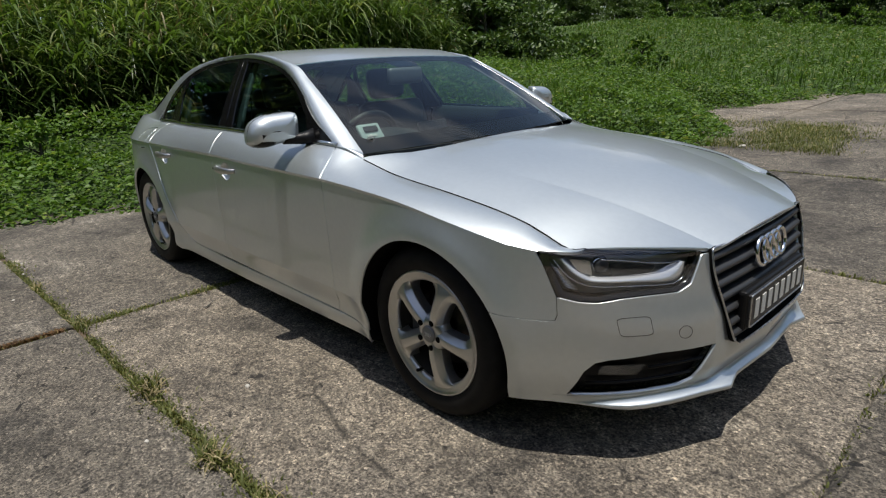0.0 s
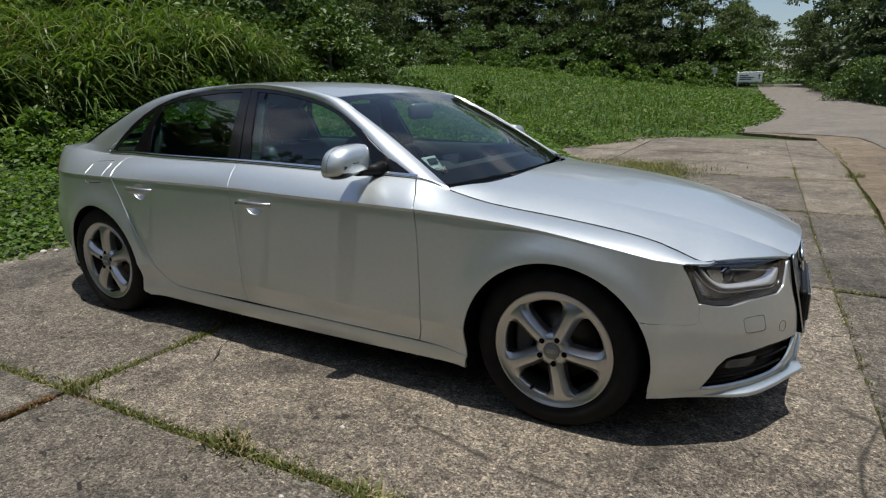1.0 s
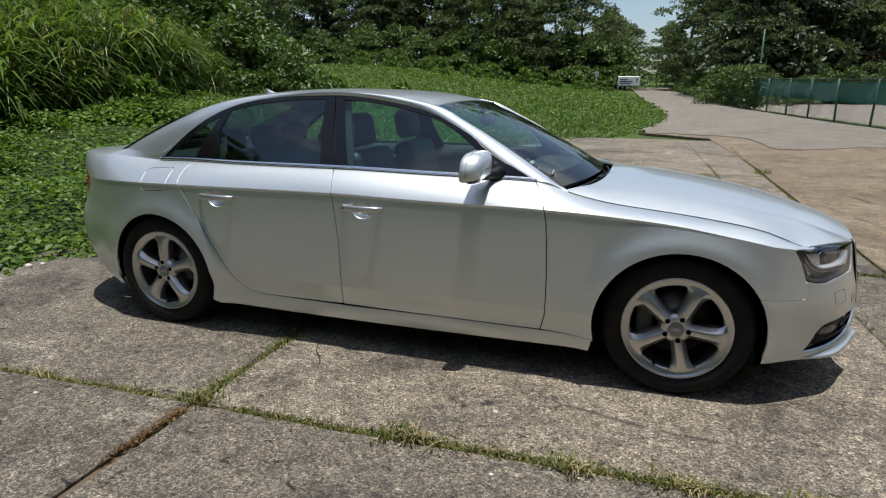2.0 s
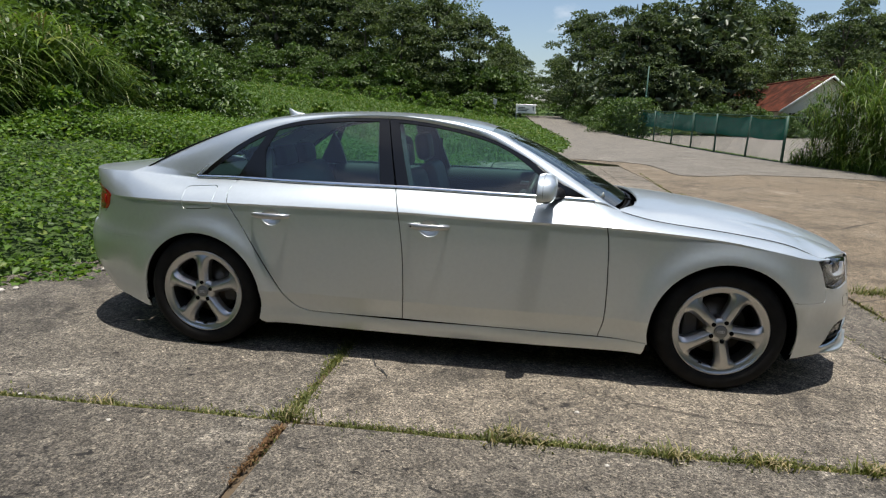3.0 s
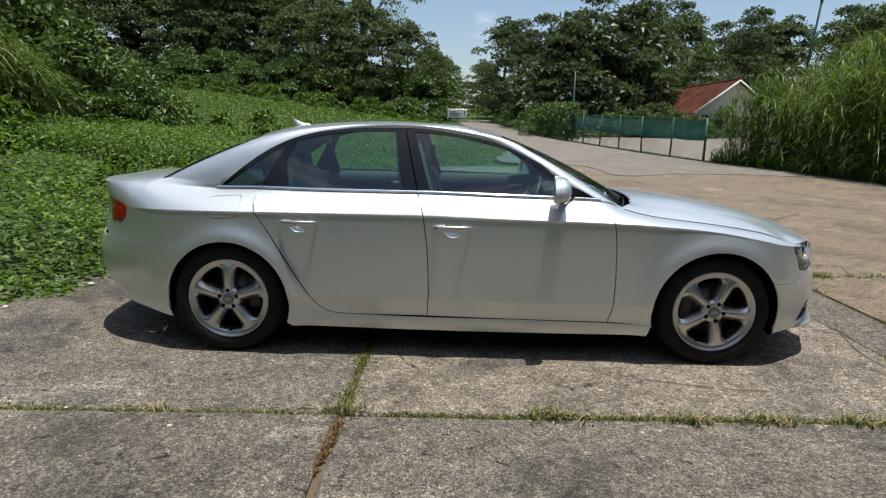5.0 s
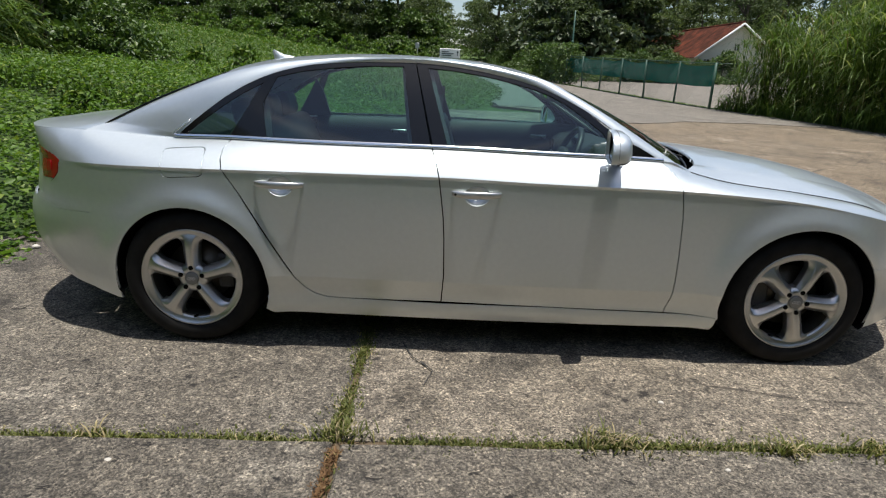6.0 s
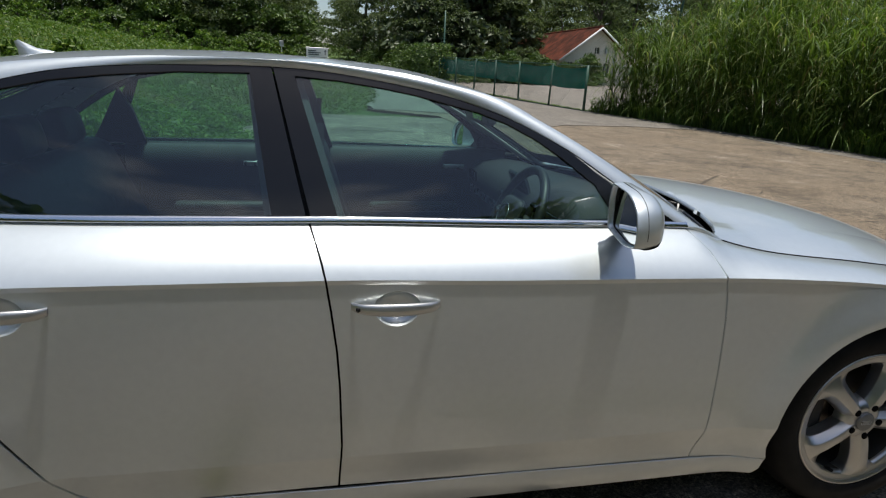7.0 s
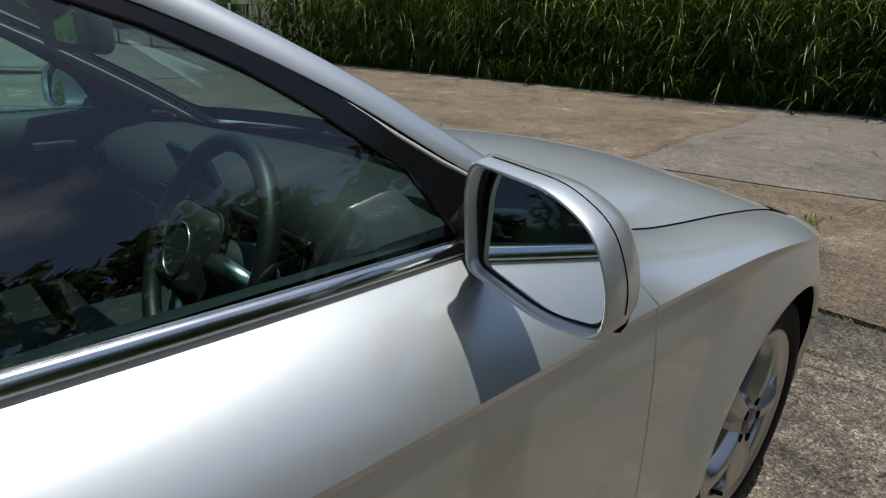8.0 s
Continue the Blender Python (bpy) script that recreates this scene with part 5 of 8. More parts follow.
def build_flank(car, side):
    front = on_flank(shifted(SEAM_B, GAP)) + [sh(0.25, 0.245)] + on_flank(shifted(SEAM_F, -GAP))[::-1] + top_run(0.738, -0.310)
    rear = on_flank(shifted(SEAM_R, GAP, 0.002)) + on_flank(shifted(SEAM_B, -GAP))[::-1] + top_run(-0.310, -1.232)
    for name, poly, which in (("front_door", front, "front"), ("rear_door", rear, "rear")):
        x0, x1, z = HANDLES[which]
        bowl = handle_bowl(x0, x1, z)
        door = flank_panel(name, with_hole(poly, bowl), car, side)
        # recessed bowl behind the handle
        c = (sum(p[0] for p in bowl) / len(bowl), sum(p[1] for p in bowl) / len(bowl))
        rows = []
        for r, d in ((1.0, 0.0), (0.93, 0.008), (0.75, 0.020), (0.45, 0.027), (0.02, 0.029)):
            rows.append([flank(c[0] + (p[0] - c[0]) * r, c[1] + (p[1] - c[1]) * r) - Vector((0, d, 0)) for p in bowl + bowl[:1]])
        part("handle_recess", loft_data("handle_recess", rows, M["paint"], side), door)
        # grip, bowed outwards
        pts = []
        for i in range(15):
            f = i / 14
            p = flank(*sh(x0 + (x1 - x0) * f, z))
            pts.append(p + Vector((0, -0.004 + 0.036 * (math.sin(math.pi * f) ** 0.45), 0)))
        prof = [(math.cos(a), math.sin(a)) for a in np.linspace(0, 2 * math.pi, 13)]
        rows = []
        for i, p in enumerate(pts):
            f = i / 14
            hz = 0.0165 * (0.35 + 0.65 * math.sin(math.pi * min(1, max(0, f * 0.94 + 0.03))) ** 0.4)
            rows.append([(p.x, p.y + 0.008 * a, p.z + hz * b) for a, b in prof])
        part("door_handle", loft_data("door_handle", rows, M["alloy"], side), door, "satin silver pull handle")
        if which == "front" and side < 0:
            p = pts[1]
            part("lock", tube_data("lock", [(p.x, -p.y - 0.002, p.z), (p.x, -p.y - 0.0105, p.z)], 0.0055, M["black"], 12), door, "small black key lock")
    # sill and rear quarter in one sheet
    (ax, az, ar) = ARCHES[1]
    seam = shifted(SEAM_R, -GAP, -0.002)
    quarter = [(1.030, lower_z(1.03)), (1.044, 0.230), (0.80, 0.2345), (0.25, 0.2395), (-0.243, 0.2385)] + seam[::-1]
    quarter = on_flank(quarter) + top_run(-1.232, -2.13, 14) + [(-2.13, TOP)]
    lamp_edge = [(-2.115, 1.10), (-2.02, 1.035), (-2.001, 1.0), (-2.008, 0.90), (-2.03, 0.845), (-2.10, 0.835), (-2.16, 0.835), (-2.16, 0.66), (-2.055, 0.655), (-2.03, 0.64), (-2.00, 0.625)]
    quarter += lamp_edge + [sh(-1.88, 0.605), sh(-1.752, 0.566)]
    a0 = math.degrees(math.atan2(0.566 - az, -1.752 - ax))
    quarter += on_flank(arc(ax, az, ar, a0, -18)) + [sh(-1.028, lower_z(-1.03)), sh(0, lower_z(0))]
    flap = rounded(on_flank([(-1.520, 0.897), (-1.333, 0.912), (-1.316, 0.806), (-1.497, 0.792)]), 0.035)
    if side < 0:
        quarter = with_hole(quarter, rounded(on_flank([(-1.5232, 0.9005), (-1.3295, 0.9155), (-1.3122, 0.8025), (-1.5005, 0.7885)]), 0.036))
    q = flank_panel("rear_quarter", quarter, car, side)
    if side < 0:
        flank_panel("fuel_flap", flap, q, side)
    # front wing
    (ax, az, ar) = ARCHES[0]
    wing = on_flank(shifted(SEAM_F, GAP)) + [sh(1.047, 0.232)]
    wing += on_flank(arc(ax, az, ar, 193, 31.5)) + [(1.772, 0.5750), (1.7985, 0.582), (1.8095, 0.592), (1.8137, 0.622), (1.8140, 0.738), (1.7967, 0.905), (1.7847, 0.985), (1.79, 1.02), (1.835, 1.10), (1.852, TOP)]
    wing += top_run(1.852, 0.738, 22)
    flank_panel("front_wing", wing, car, side)
    # dark line of the bonnet seam
    seam = [flank(x, TOP) + Vector((0, -0.0015, 0.0008)) for x in np.linspace(0.885, 1.745, 32)] + [flank(s, TOP) + Vector((0, -0.0015, 0.0008)) for s in np.linspace(1.76, 1.85, 8)]
    part("bonnet_seam", tube_data("bonnet_seam", [(p.x, p.y * side, p.z) for p in seam], 0.0026, M["gap"], 6), car, "dark gap beside the bonnet")
    # near-black lining added behind the seams, so that the gaps look shaded
    lining = on_flank([(1.02, 0.20), (1.02, 0.235)]) + on_flank(arc(ARCHES[0][0], ARCHES[0][1], 0.40, 190, 20)) + [(1.76, 0.72), (1.76, 1.0), (1.5, 1.15), (0.9, 1.2), (0.7, 1.26), (-1.2, 1.26), (-1.9, 1.2), (-1.93, 0.6), sh(-1.76, 0.55)]
    lining += on_flank(arc(ARCHES[1][0], ARCHES[1][1], 0.40, 150, -8)) + on_flank([(-0.99, 0.20)])
    part("inner_panel", panel_data("inner_panel", lining, lambda s, h: flank(s, h) - Vector((0, 0.034, 0.006)), 0.09, 0.09, M["gap"], side, 0.0, (1.0,)), car, "dark inner body panel")
    # wheel housings
    for ax, az, ar in ARCHES:
        rows = []
        for yy in (0.52, 0.70, 0.86, 0.878):
            rr = ar + (0.03 if yy < 0.86 else 0.001)
            rows.append([(x, yy, max(z, 0.19 if x > -1.5 else 0.25)) for x, z in arc(ax, az, rr, -25, 205, 30)])
        lip = [tuple(flank(*sh(along_x(x), max(z, lower_z(x)))) - Vector((0, 0.006, 0))) for x, z in arc(ax, az, ar + 0.004, -20, 200, 30)]
        part("wheel_housing", loft_data("wheel_housing", rows + [lip], M["gap"], side), car, "black wheel-arch liner")
        edge = [flank(*sh(along_x(x), z)) for x, z in arc(ax, az, ar + 0.004, -14 if ax > 0 else -10, 194, 44) if z > lower_z(along_x(x)) + 0.01]
        part("arch_lip", tube_data("arch_lip", [(p.x, (p.y - 0.005) * side, p.z) for p in edge], 0.004, M["paint"], 6), car)
        wall = [(x, 0.52, max(z, 0.19 if x > -1.5 else 0.25)) for x, z in arc(ax, az, ar + 0.03, -25, 205, 30)]
        part("housing_wall", loft_data("housing_wall", [wall, [(ax, 0.52, 0.17)] * len(wall)], M["gap"], side), car)


FRAME_TOP = [(-1.489, 0.962), (-1.413, 1.028), (-1.290, 1.124), (-1.197, 1.184), (-1.101, 1.232), (-1.003, 1.266), (-0.869, 1.294), (-0.666, 1.311), (-0.391, 1.317), (-0.185, 1.302), (0.054, 1.263), (0.222, 1.213), (0.388, 1.135),
             (0.551, 1.033), (0.738, 0.931)]
BAND_TOP = [(-1.84, 0.628, 1.0), (-1.70, 0.610, 1.070), (-1.50, 0.588, 1.158), (-1.34, 0.565, 1.225), (-1.19, 0.565, 1.268), (-1.05, 0.568, 1.296), (-0.88, 0.570, 1.316), (-0.666, 0.571, 1.331), (-0.391, 0.572, 1.335), (-0.12, 0.579, 1.321),
            (0.185, 0.598, 1.268), (0.345, 0.625, 1.196), (0.50, 0.652, 1.114), (0.66, 0.680, 1.020), (0.843, 0.712, 0.905)]


def line_at(rows, t):
    """A point at t from 0 to 1 along rows of points, smoothly."""
    n = len(rows) - 1
    i = min(n - 1, int(t * n))
    f = t * n - i
    p0, p1, p2, p3 = (Vector(rows[max(0, min(n, i + k))]) for k in (-1, 0, 1, 2))
    return 0.5 * (2 * p1 + (p2 - p0) * f + (2 * p0 - 5 * p1 + 4 * p2 - p3) * f * f + (3 * p1 - p0 - 3 * p2 + p3) * f ** 3)


def build_glasshouse(car, side):
    low = [tuple(glasshouse(x, z)) for x, z in FRAME_TOP]

    def band(t, f):
        a, b = line_at(low, t), line_at(BAND_TOP, t)
        out = Vector((0, 0.75, 0.66)) * (b - a).length * (0.03 + 0.23 * smooth_step(0.0, 0.24, t))
        return a * (1 - f) ** 2 + (a * 0.5 + b * 0.5 + out) * 2 * f * (1 - f) + b * f * f
    part("roof_rail", panel_data("roof_rail", [(0.0005, 0.0), (0.9995, 0.0), (0.9995, 1.0), (0.0005, 1.0)], band, 0.014, 0.14, M["paint"], side, 0.010), car)
    # foot of the rear pillar down to the boot edge
    first = [band(0.0005, f) for f in np.linspace(0, 1, 9)]
    last = [flank(x, TOP) for x in np.linspace(-1.512, -1.94, 9)]
    before = [band(0.045, f) for f in np.linspace(0, 1, 9)]
    under = [flank(x, TOP - 0.06) for x in np.linspace(-1.512, -1.94, 9)]
    rows = []
    for f in np.linspace(0, 1, 12):
        row = []
        for a, b, a0, b0 in zip(first, last, before, under):
            d = (b - a).length
            ta, tb = (a - a0).normalized() * d * 0.35, (b0 - b).normalized() * d * 0.35
            row.append(tuple(a * (2 * f ** 3 - 3 * f ** 2 + 1) + ta * (f ** 3 - 2 * f ** 2 + f) + b * (3 * f ** 2 - 2 * f ** 3) + tb * (f ** 3 - f ** 2)))
        rows.append(row)
    part("pillar_foot", loft_data("pillar_foot", rows, M["paint"], side), car)
    # foot of the windscreen pillar down to the wing
    first = [band(0.9995, f) for f in np.linspace(0, 1, 9)]
    last = [flank(x, TOP) for x in np.linspace(0.740, 0.885, 9)]
    rows = [[tuple(a.lerp(b, f) + Vector((0.004, 0.003, 0.004)) * math.sin(math.pi * f)) for a, b in zip(first, last)] for f in np.linspace(0, 1, 6)]
    part("screen_pillar_foot", loft_data("screen_pillar_foot", rows, M["paint"], side), car)
    # black window frames
    frame_in = [(-1.100, 1.206), (-1.033, 1.236), (-0.92, 1.264), (-0.798, 1.281), (-0.63, 1.296), (-0.458, 1.300)]
    pane("window_frame", [(-0.405, 1.317)] + [(-0.666, 1.311), (-0.869, 1.294), (-1.003, 1.266), (-1.101, 1.232)] + [(-1.197, 1.184), (-1.290, 1.124), (-1.413, 1.028), (-1.489, 0.962), (-1.455, 0.962), (-1.40, 1.008), (-1.28, 1.098), (-1.19, 1.158)]
         + frame_in + [(-0.40, 0.962), (-0.318, 0.962)], car, side, M["trim"], 0.002, "black rear window frame", 0.008)
    pane("pillar_trim", [(-1.100, 1.206), (-1.243, 0.965), (-1.070, 0.962), (-1.098, 1.115), (-1.040, 1.234)], car, side, M["trim"], 0.003, "gloss black pillar trim", 0.006)
    front_in = [(-0.345, 1.297), (-0.23, 1.290), (-0.116, 1.276), (-0.03, 1.262), (0.054, 1.243), (0.14, 1.224), (0.222, 1.196), (0.30, 1.158), (0.371, 1.112), (0.462, 1.045)]
    pane("window_frame", [(-0.306, 0.962), (-0.400, 1.317), (-0.30, 1.311), (-0.185, 1.302), (0.054, 1.263), (0.222, 1.213), (0.388, 1.135), (0.551, 1.033), (0.738, 0.931), (0.70, 0.931), (0.545, 1.012), (0.462, 1.045)]
         + front_in[::-1] + [(-0.240, 0.962)], car, side, M["trim"], 0.002, "black front window frame", 0.008)
    pane("mirror_sail", [(0.462, 1.045), (0.545, 1.012), (0.700, 0.935), (0.528, 0.944)], car, side, M["trim"], 0.001, "black mirror mount triangle", 0.008)
    # glass
    pane("quarter_glass", [(-1.455, 0.955), (-1.28, 1.098), (-1.19, 1.160), (-1.095, 1.212), (-1.238, 0.955)], car, side, M["glass"], 0.006, "dark tinted quarter glass")
    pane("rear_door_glass", [(-1.075, 0.940), (-1.100, 1.115), (-1.040, 1.240)] + frame_in[2:] + [(-0.45, 1.304), (-0.39, 0.940)], car, side, M["glass"], 0.008, "green-tinted door window")
    pane("front_door_glass", [(-0.245, 0.935), (-0.350, 1.300)] + front_in[1:] + [(0.532, 0.935)], car, side, M["glass"], 0.008, "green-tinted door window")
    # bright strip along the belt, turned up at its rear end
    rows = []
    xs = list(np.linspace(-1.505, 0.742, 46))
    for x in xs:
        z = upper_z(x) + 0.004
        y = belt_y(x) + 0.006
        rows.append([(x, y - 0.008, z - 0.003), (x, y + 0.001, z - 0.001), (x, y + 0.002, z + 0.003), (x, y - 0.004, z + 0.011), (x, y - 0.006, z + 0.014), (x, y - 0.016, z + 0.014)])
    part("chrome_strip", loft_data("chrome_strip", rows, M["chrome"], side), car, "bright chrome window strip")
    hook = [tuple(glasshouse(x, z, -0.003)) for x, z in ((-1.498, 0.959), (-1.506, 0.961), (-1.508, 0.967), (-1.500, 0.975), (-1.470, 1.000), (-1.430, 1.032))]
    part("chrome_hook", tube_data("chrome_hook", [(x, y * side, z) for x, y, z in hook], [0.0055, 0.006, 0.0055, 0.0045, 0.003, 0.001], M["chrome"], 8), car, "bright chrome strip end")


def build_top(car):
    # bonnet
    edge = [(nose_edge_x(abs(y)), y) for y in np.linspace(-0.735, 0.735, 61)]
    seam = [(x, upper_y(x) - 0.003) for x in np.linspace(1.87, 0.868, 26)]
    rear = [(bonnet_rear(y), y) for y in np.linspace(0.73, -0.73, 61)]
    poly = edge + seam + rear[1:-1] + [(x, -y) for x, y in seam[::-1]]
    poly = [(x, bonnet_b(x, y)) for x, y in poly]
    part("bonnet", panel_data("bonnet", poly, bonnet_at, 0.034, 0.07, M["paint"], 1, 0.014, (-1.0, 1.0)), car, "silver bonnet with two pressed ridges")
    # scuttle below the bonnet's rear edge
    rows = []
    for f in np.linspace(0, 1, 5):
        row = []
        for y in np.linspace(-0.67, 0.67, 31):
            k = 1 - (y / 0.712) ** 2
            p = screen(0.0, y / 0.712)
            q = Vector((bonnet_rear(y) + 0.05, y, bonnet(bonnet_rear(y), y).z - 0.030))
            r = p + (q - p) * f
            row.append((r.x, y, r.z - 0.024 - 0.03 * math.sin(math.pi * f)))
        rows.append(row)
    part("scuttle", loft_data("scuttle", rows, M["gap"]), car, "black plastic scuttle under the wipers")
    # windscreen and its black surround
    part("windscreen", panel_data("windscreen", [(0.0, -1), (0.0, 1), (1.0, 1), (1.0, -1)], screen, 0.07, 0.07, M["screen_glass"], 1, 0.0), car, "pale green windscreen with a dark lower band")
    border = [(0.0, -1.0), (0.0, 1.0), (1.0, 1.0), (1.0, -1.0)]
    hole = rounded([(0.125, -0.955), (0.125, 0.955), (0.93, 0.955), (0.93, -0.955)], 0.06)
    part("screen_surround", panel_data("screen_surround", with_hole(border, hole), lambda a, b2: screen(a, b2, 0.004), 0.05, 0.05, M["gap"], 1, 0.0), car, "black windscreen border")
    part("sensor_patch", panel_data("sensor_patch", [(0.84, -0.12), (0.84, 0.12), (0.97, 0.16), (0.97, -0.16)], lambda a, b2: screen(a, b2, 0.005), 0.05, 0.05, M["trim"], 1, 0.0), car, "black sensor patch behind the mirror")
    # roof
    poly = [(0.185 - 0.008 * (1 - (y / 0.598) ** 2), y) for y in np.linspace(-0.598, 0.598, 25)]
    poly += [(x, rail_y(x)) for x in np.linspace(0.15, -1.31, 30)]
    poly += [(-1.335 + 0.03 * (1 - (y / 0.562) ** 2), y) for y in np.linspace(0.562, -0.562, 25)]
    poly += [(x, -rail_y(x)) for x in np.linspace(-1.31, 0.15, 30)]
    part("roof", panel_data("roof", poly, roof_at, 0.05, 0.05, M["paint"], 1, 0.010), car)
    part("rear_window", panel_data("rear_window", [(0.0, -1), (0.0, 1), (1.0, 1), (1.0, -1)], backlight, 0.1, 0.1, M["rear_glass"], 1, 0.0), car, "dark tinted rear window")
    hole = rounded([(0.06, -0.93), (0.06, 0.93), (0.93, 0.93), (0.93, -0.93)], 0.08)
    part("rear_surround", panel_data("rear_surround", with_hole([(-0.01, -1.01), (-0.01, 1.01), (1.04, 1.01), (1.04, -1.01)], hole), lambda a, b2: backlight(a, b2, -0.003), 0.08, 0.08, M["trim"], 1, 0.006), car, "black rear window border")
    # boot lid, tail edge and tail panel
    poly = [(tail_edge_x(abs(y)), y) for y in np.linspace(-0.66, 0.66, 33)] + [(-1.88 - 0.05 * (1 - (y / 0.62) ** 2), y) for y in np.linspace(0.64, -0.64, 15)]
    part("boot_lid", panel_data("boot_lid", poly, boot, 0.06, 0.06, M["paint"], 1, 0.015), car)
    rows = []
    for s in np.linspace(-2.85, -2.1, 16):
        a, c = flank(s, TOP), flank(s, 0.70)
        rows.append([tuple(a + Vector((0.0, 0, 0.0))), tuple(a * 0.75 + c * 0.25 + Vector((0.018, 0, 0))), tuple(a * 0.4 + c * 0.6 + Vector((0.012, 0, 0))), tuple(c)])
    for sd in (1, -1):
        part("tail_panel", loft_data("tail_panel", rows, M["paint"], sd), car)
    # aerial fin
    rows = []
    for f, w, zt in ((0, 0.002, 0.002), (0.15, 0.014, 0.012), (0.45, 0.020, 0.022), (0.7, 0.016, 0.040), (0.9, 0.008, 0.056), (1.0, 0.002, 0.052)):
        x = -1.105 - 0.12 * f
        base = roof_at(x, 0).z
        rows.append([(x, -w, base - 0.003), (x - 0.004, -w * 0.6, base + zt * 0.55), (x - 0.012, 0, base + zt), (x - 0.004, w * 0.6, base + zt * 0.55), (x, w, base - 0.003)])
    part("aerial_fin", loft_data("aerial_fin", rows, M["paint"]), car)


# ---- fence, house, sign, poles, loose stones and cracks ----
FENCE = [(8.02, 16.1), (7.55, 18.0), (7.10, 20.0), (6.72, 22.0), (6.36, 24.0), (6.0, 26.0), (5.62, 28.2)]


def build_fence():
    fence = tagged(new("chain_link_fence"), "green chain-link fence hung with green shade net", "fence")
    top = 1.42
    posts = FENCE + [(10.0, 16.6), (12.0, 17.1), (14.0, 17.6)]
    for i, (x, y) in enumerate(posts):
        z = road_height(y)
        lean = 0.05 * math.sin(i * 2.1)
        part("post", tube_data("post", [(x, y, z - 0.1), (x + lean, y, z + top)], 0.034 if i else 0.045, M["post"], 8), fence)
    spans = list(zip(FENCE[:-1], FENCE[1:])) + [(FENCE[0], (10.0, 16.6)), ((10.0, 16.6), (12.0, 17.1)), ((12.0, 17.1), (14.0, 17.6))]
    for k, (a, b) in enumerate(spans):
        za, zb = road_height(a[1]), road_height(b[1])
        for f in (0.02, 0.985):
            part("rail_wire", tube_data("rail_wire", [(a[0], a[1], za + top * f), (b[0], b[1], zb + top * f)], 0.012, M["post"], 5), fence)
        verts, faces = [], []
        run = math.dist(a, b)
        n = int((run + top) / 0.11)
        for way in (1, -1):
            for i in range(n):
                u0 = i * 0.11 - (top if way > 0 else 0)
                pts = []
                for h in (0.03, top - 0.03):
                    u = u0 + (h if way > 0 else top - h)
                    pts.append((u, h))
                (u1, h1), (u2, h2) = pts
                if max(u1, u2) < 0 or min(u1, u2) > run:
                    continue

                def cutp(u, h, v, g):
                    if u < 0:
                        h, u = h + (g - h) * (0 - u) / (v - u), 0
                    elif u > run:
                        h, u = h + (g - h) * (run - u) / (v - u), run
                    return u, h
                p, q = cutp(u1, h1, u2, h2), cutp(u2, h2, u1, h1)
                o = len(verts)
                for u, h in (p, q):
                    f = u / run
                    x, y, z = a[0] + (b[0] - a[0]) * f, a[1] + (b[1] - a[1]) * f, za + (zb - za) * f + h
                    verts += [(x - 0.003, y, z), (x + 0.003, y, z)]
                faces.append((o, o + 1, o + 3, o + 2))
        part("mesh_wire", mesh_of("mesh_wire", verts, faces, M["wire"]), fence)
        if k < 6:
            # sagging shade net over the upper half
            rows = []
            for i in range(17):
                f = i / 16
                x, y, z = a[0] + (b[0] - a[0]) * f, a[1] + (b[1] - a[1]) * f, za + (zb - za) * f
                sag = 0.10 * math.sin(math.pi * f) + 0.05 * noise.noise((x * 2, y * 2, 0.5))
                rows.append([(x + 0.05 + 0.05 * noise.noise((y * 3, h * 4, 1.0)), y + 0.02 * noise.noise((y * 5, h * 3, 2.0)), z + h - sag * (0.7 if h > 1.0 else 0.4)) for h in np.linspace(0.70, 1.36, 9)])
            part("shade_net", loft_data("shade_net", rows, M["net"]), fence, "green shade net")
    # creepers over the far end of the fence
    rng = np.random.default_rng(77)
    n = 2600
    f = rng.uniform(0, 1, n)
    x, y = 5.9 - 0.9 * f, 27.2 + 5.5 * f
    pos = np.stack([x + rng.normal(0, 0.15, n), y, np.array([road_height(b) for b in y]) + rng.uniform(0.1, 2.0, n)], 1)
    way = rng.normal(0, 1, (n, 3))
    L = rng.uniform(0.10, 0.2, n)
    v, t = leaf_arrays(pos, way, np.stack([rng.normal(-1, 0.5, n), rng.normal(-0.5, 0.5, n), np.ones(n)], 1), L, L * 0.7)
    thing("fence_creeper", fast_mesh("fence_creeper", v, t, M["bush"]), "yellowing creeper grown over the fence end", "creeper", kind="stuff")
    # low weeds at the foot of the fence and the verge
    n = 9000
    f = rng.uniform(0, 1, n)
    y = 2.0 + 27 * f ** 1.3
    x = np.array([table(VERGE, b) for b in y]) + np.abs(rng.normal(0, 0.35, n)) * np.where(y < 16, 1, 0.35) - 0.12
    pos = np.stack([x, y, ground_at(x, y) - 0.03], 1)
    h = rng.uniform(0.10, 0.55, n) * np.where(y < 16, 1.0, 0.2)
    v, t = blade_arrays(pos, level(rng, n), h, h * rng.uniform(0.3, 1.2, n), rng.uniform(0.012, 0.03, n), 0.6, 3)
    thing("verge_weeds", fast_mesh("verge_weeds", v, t, M["grass"]), "ragged yellow-green weeds along the road edge", "weeds", kind="stuff")


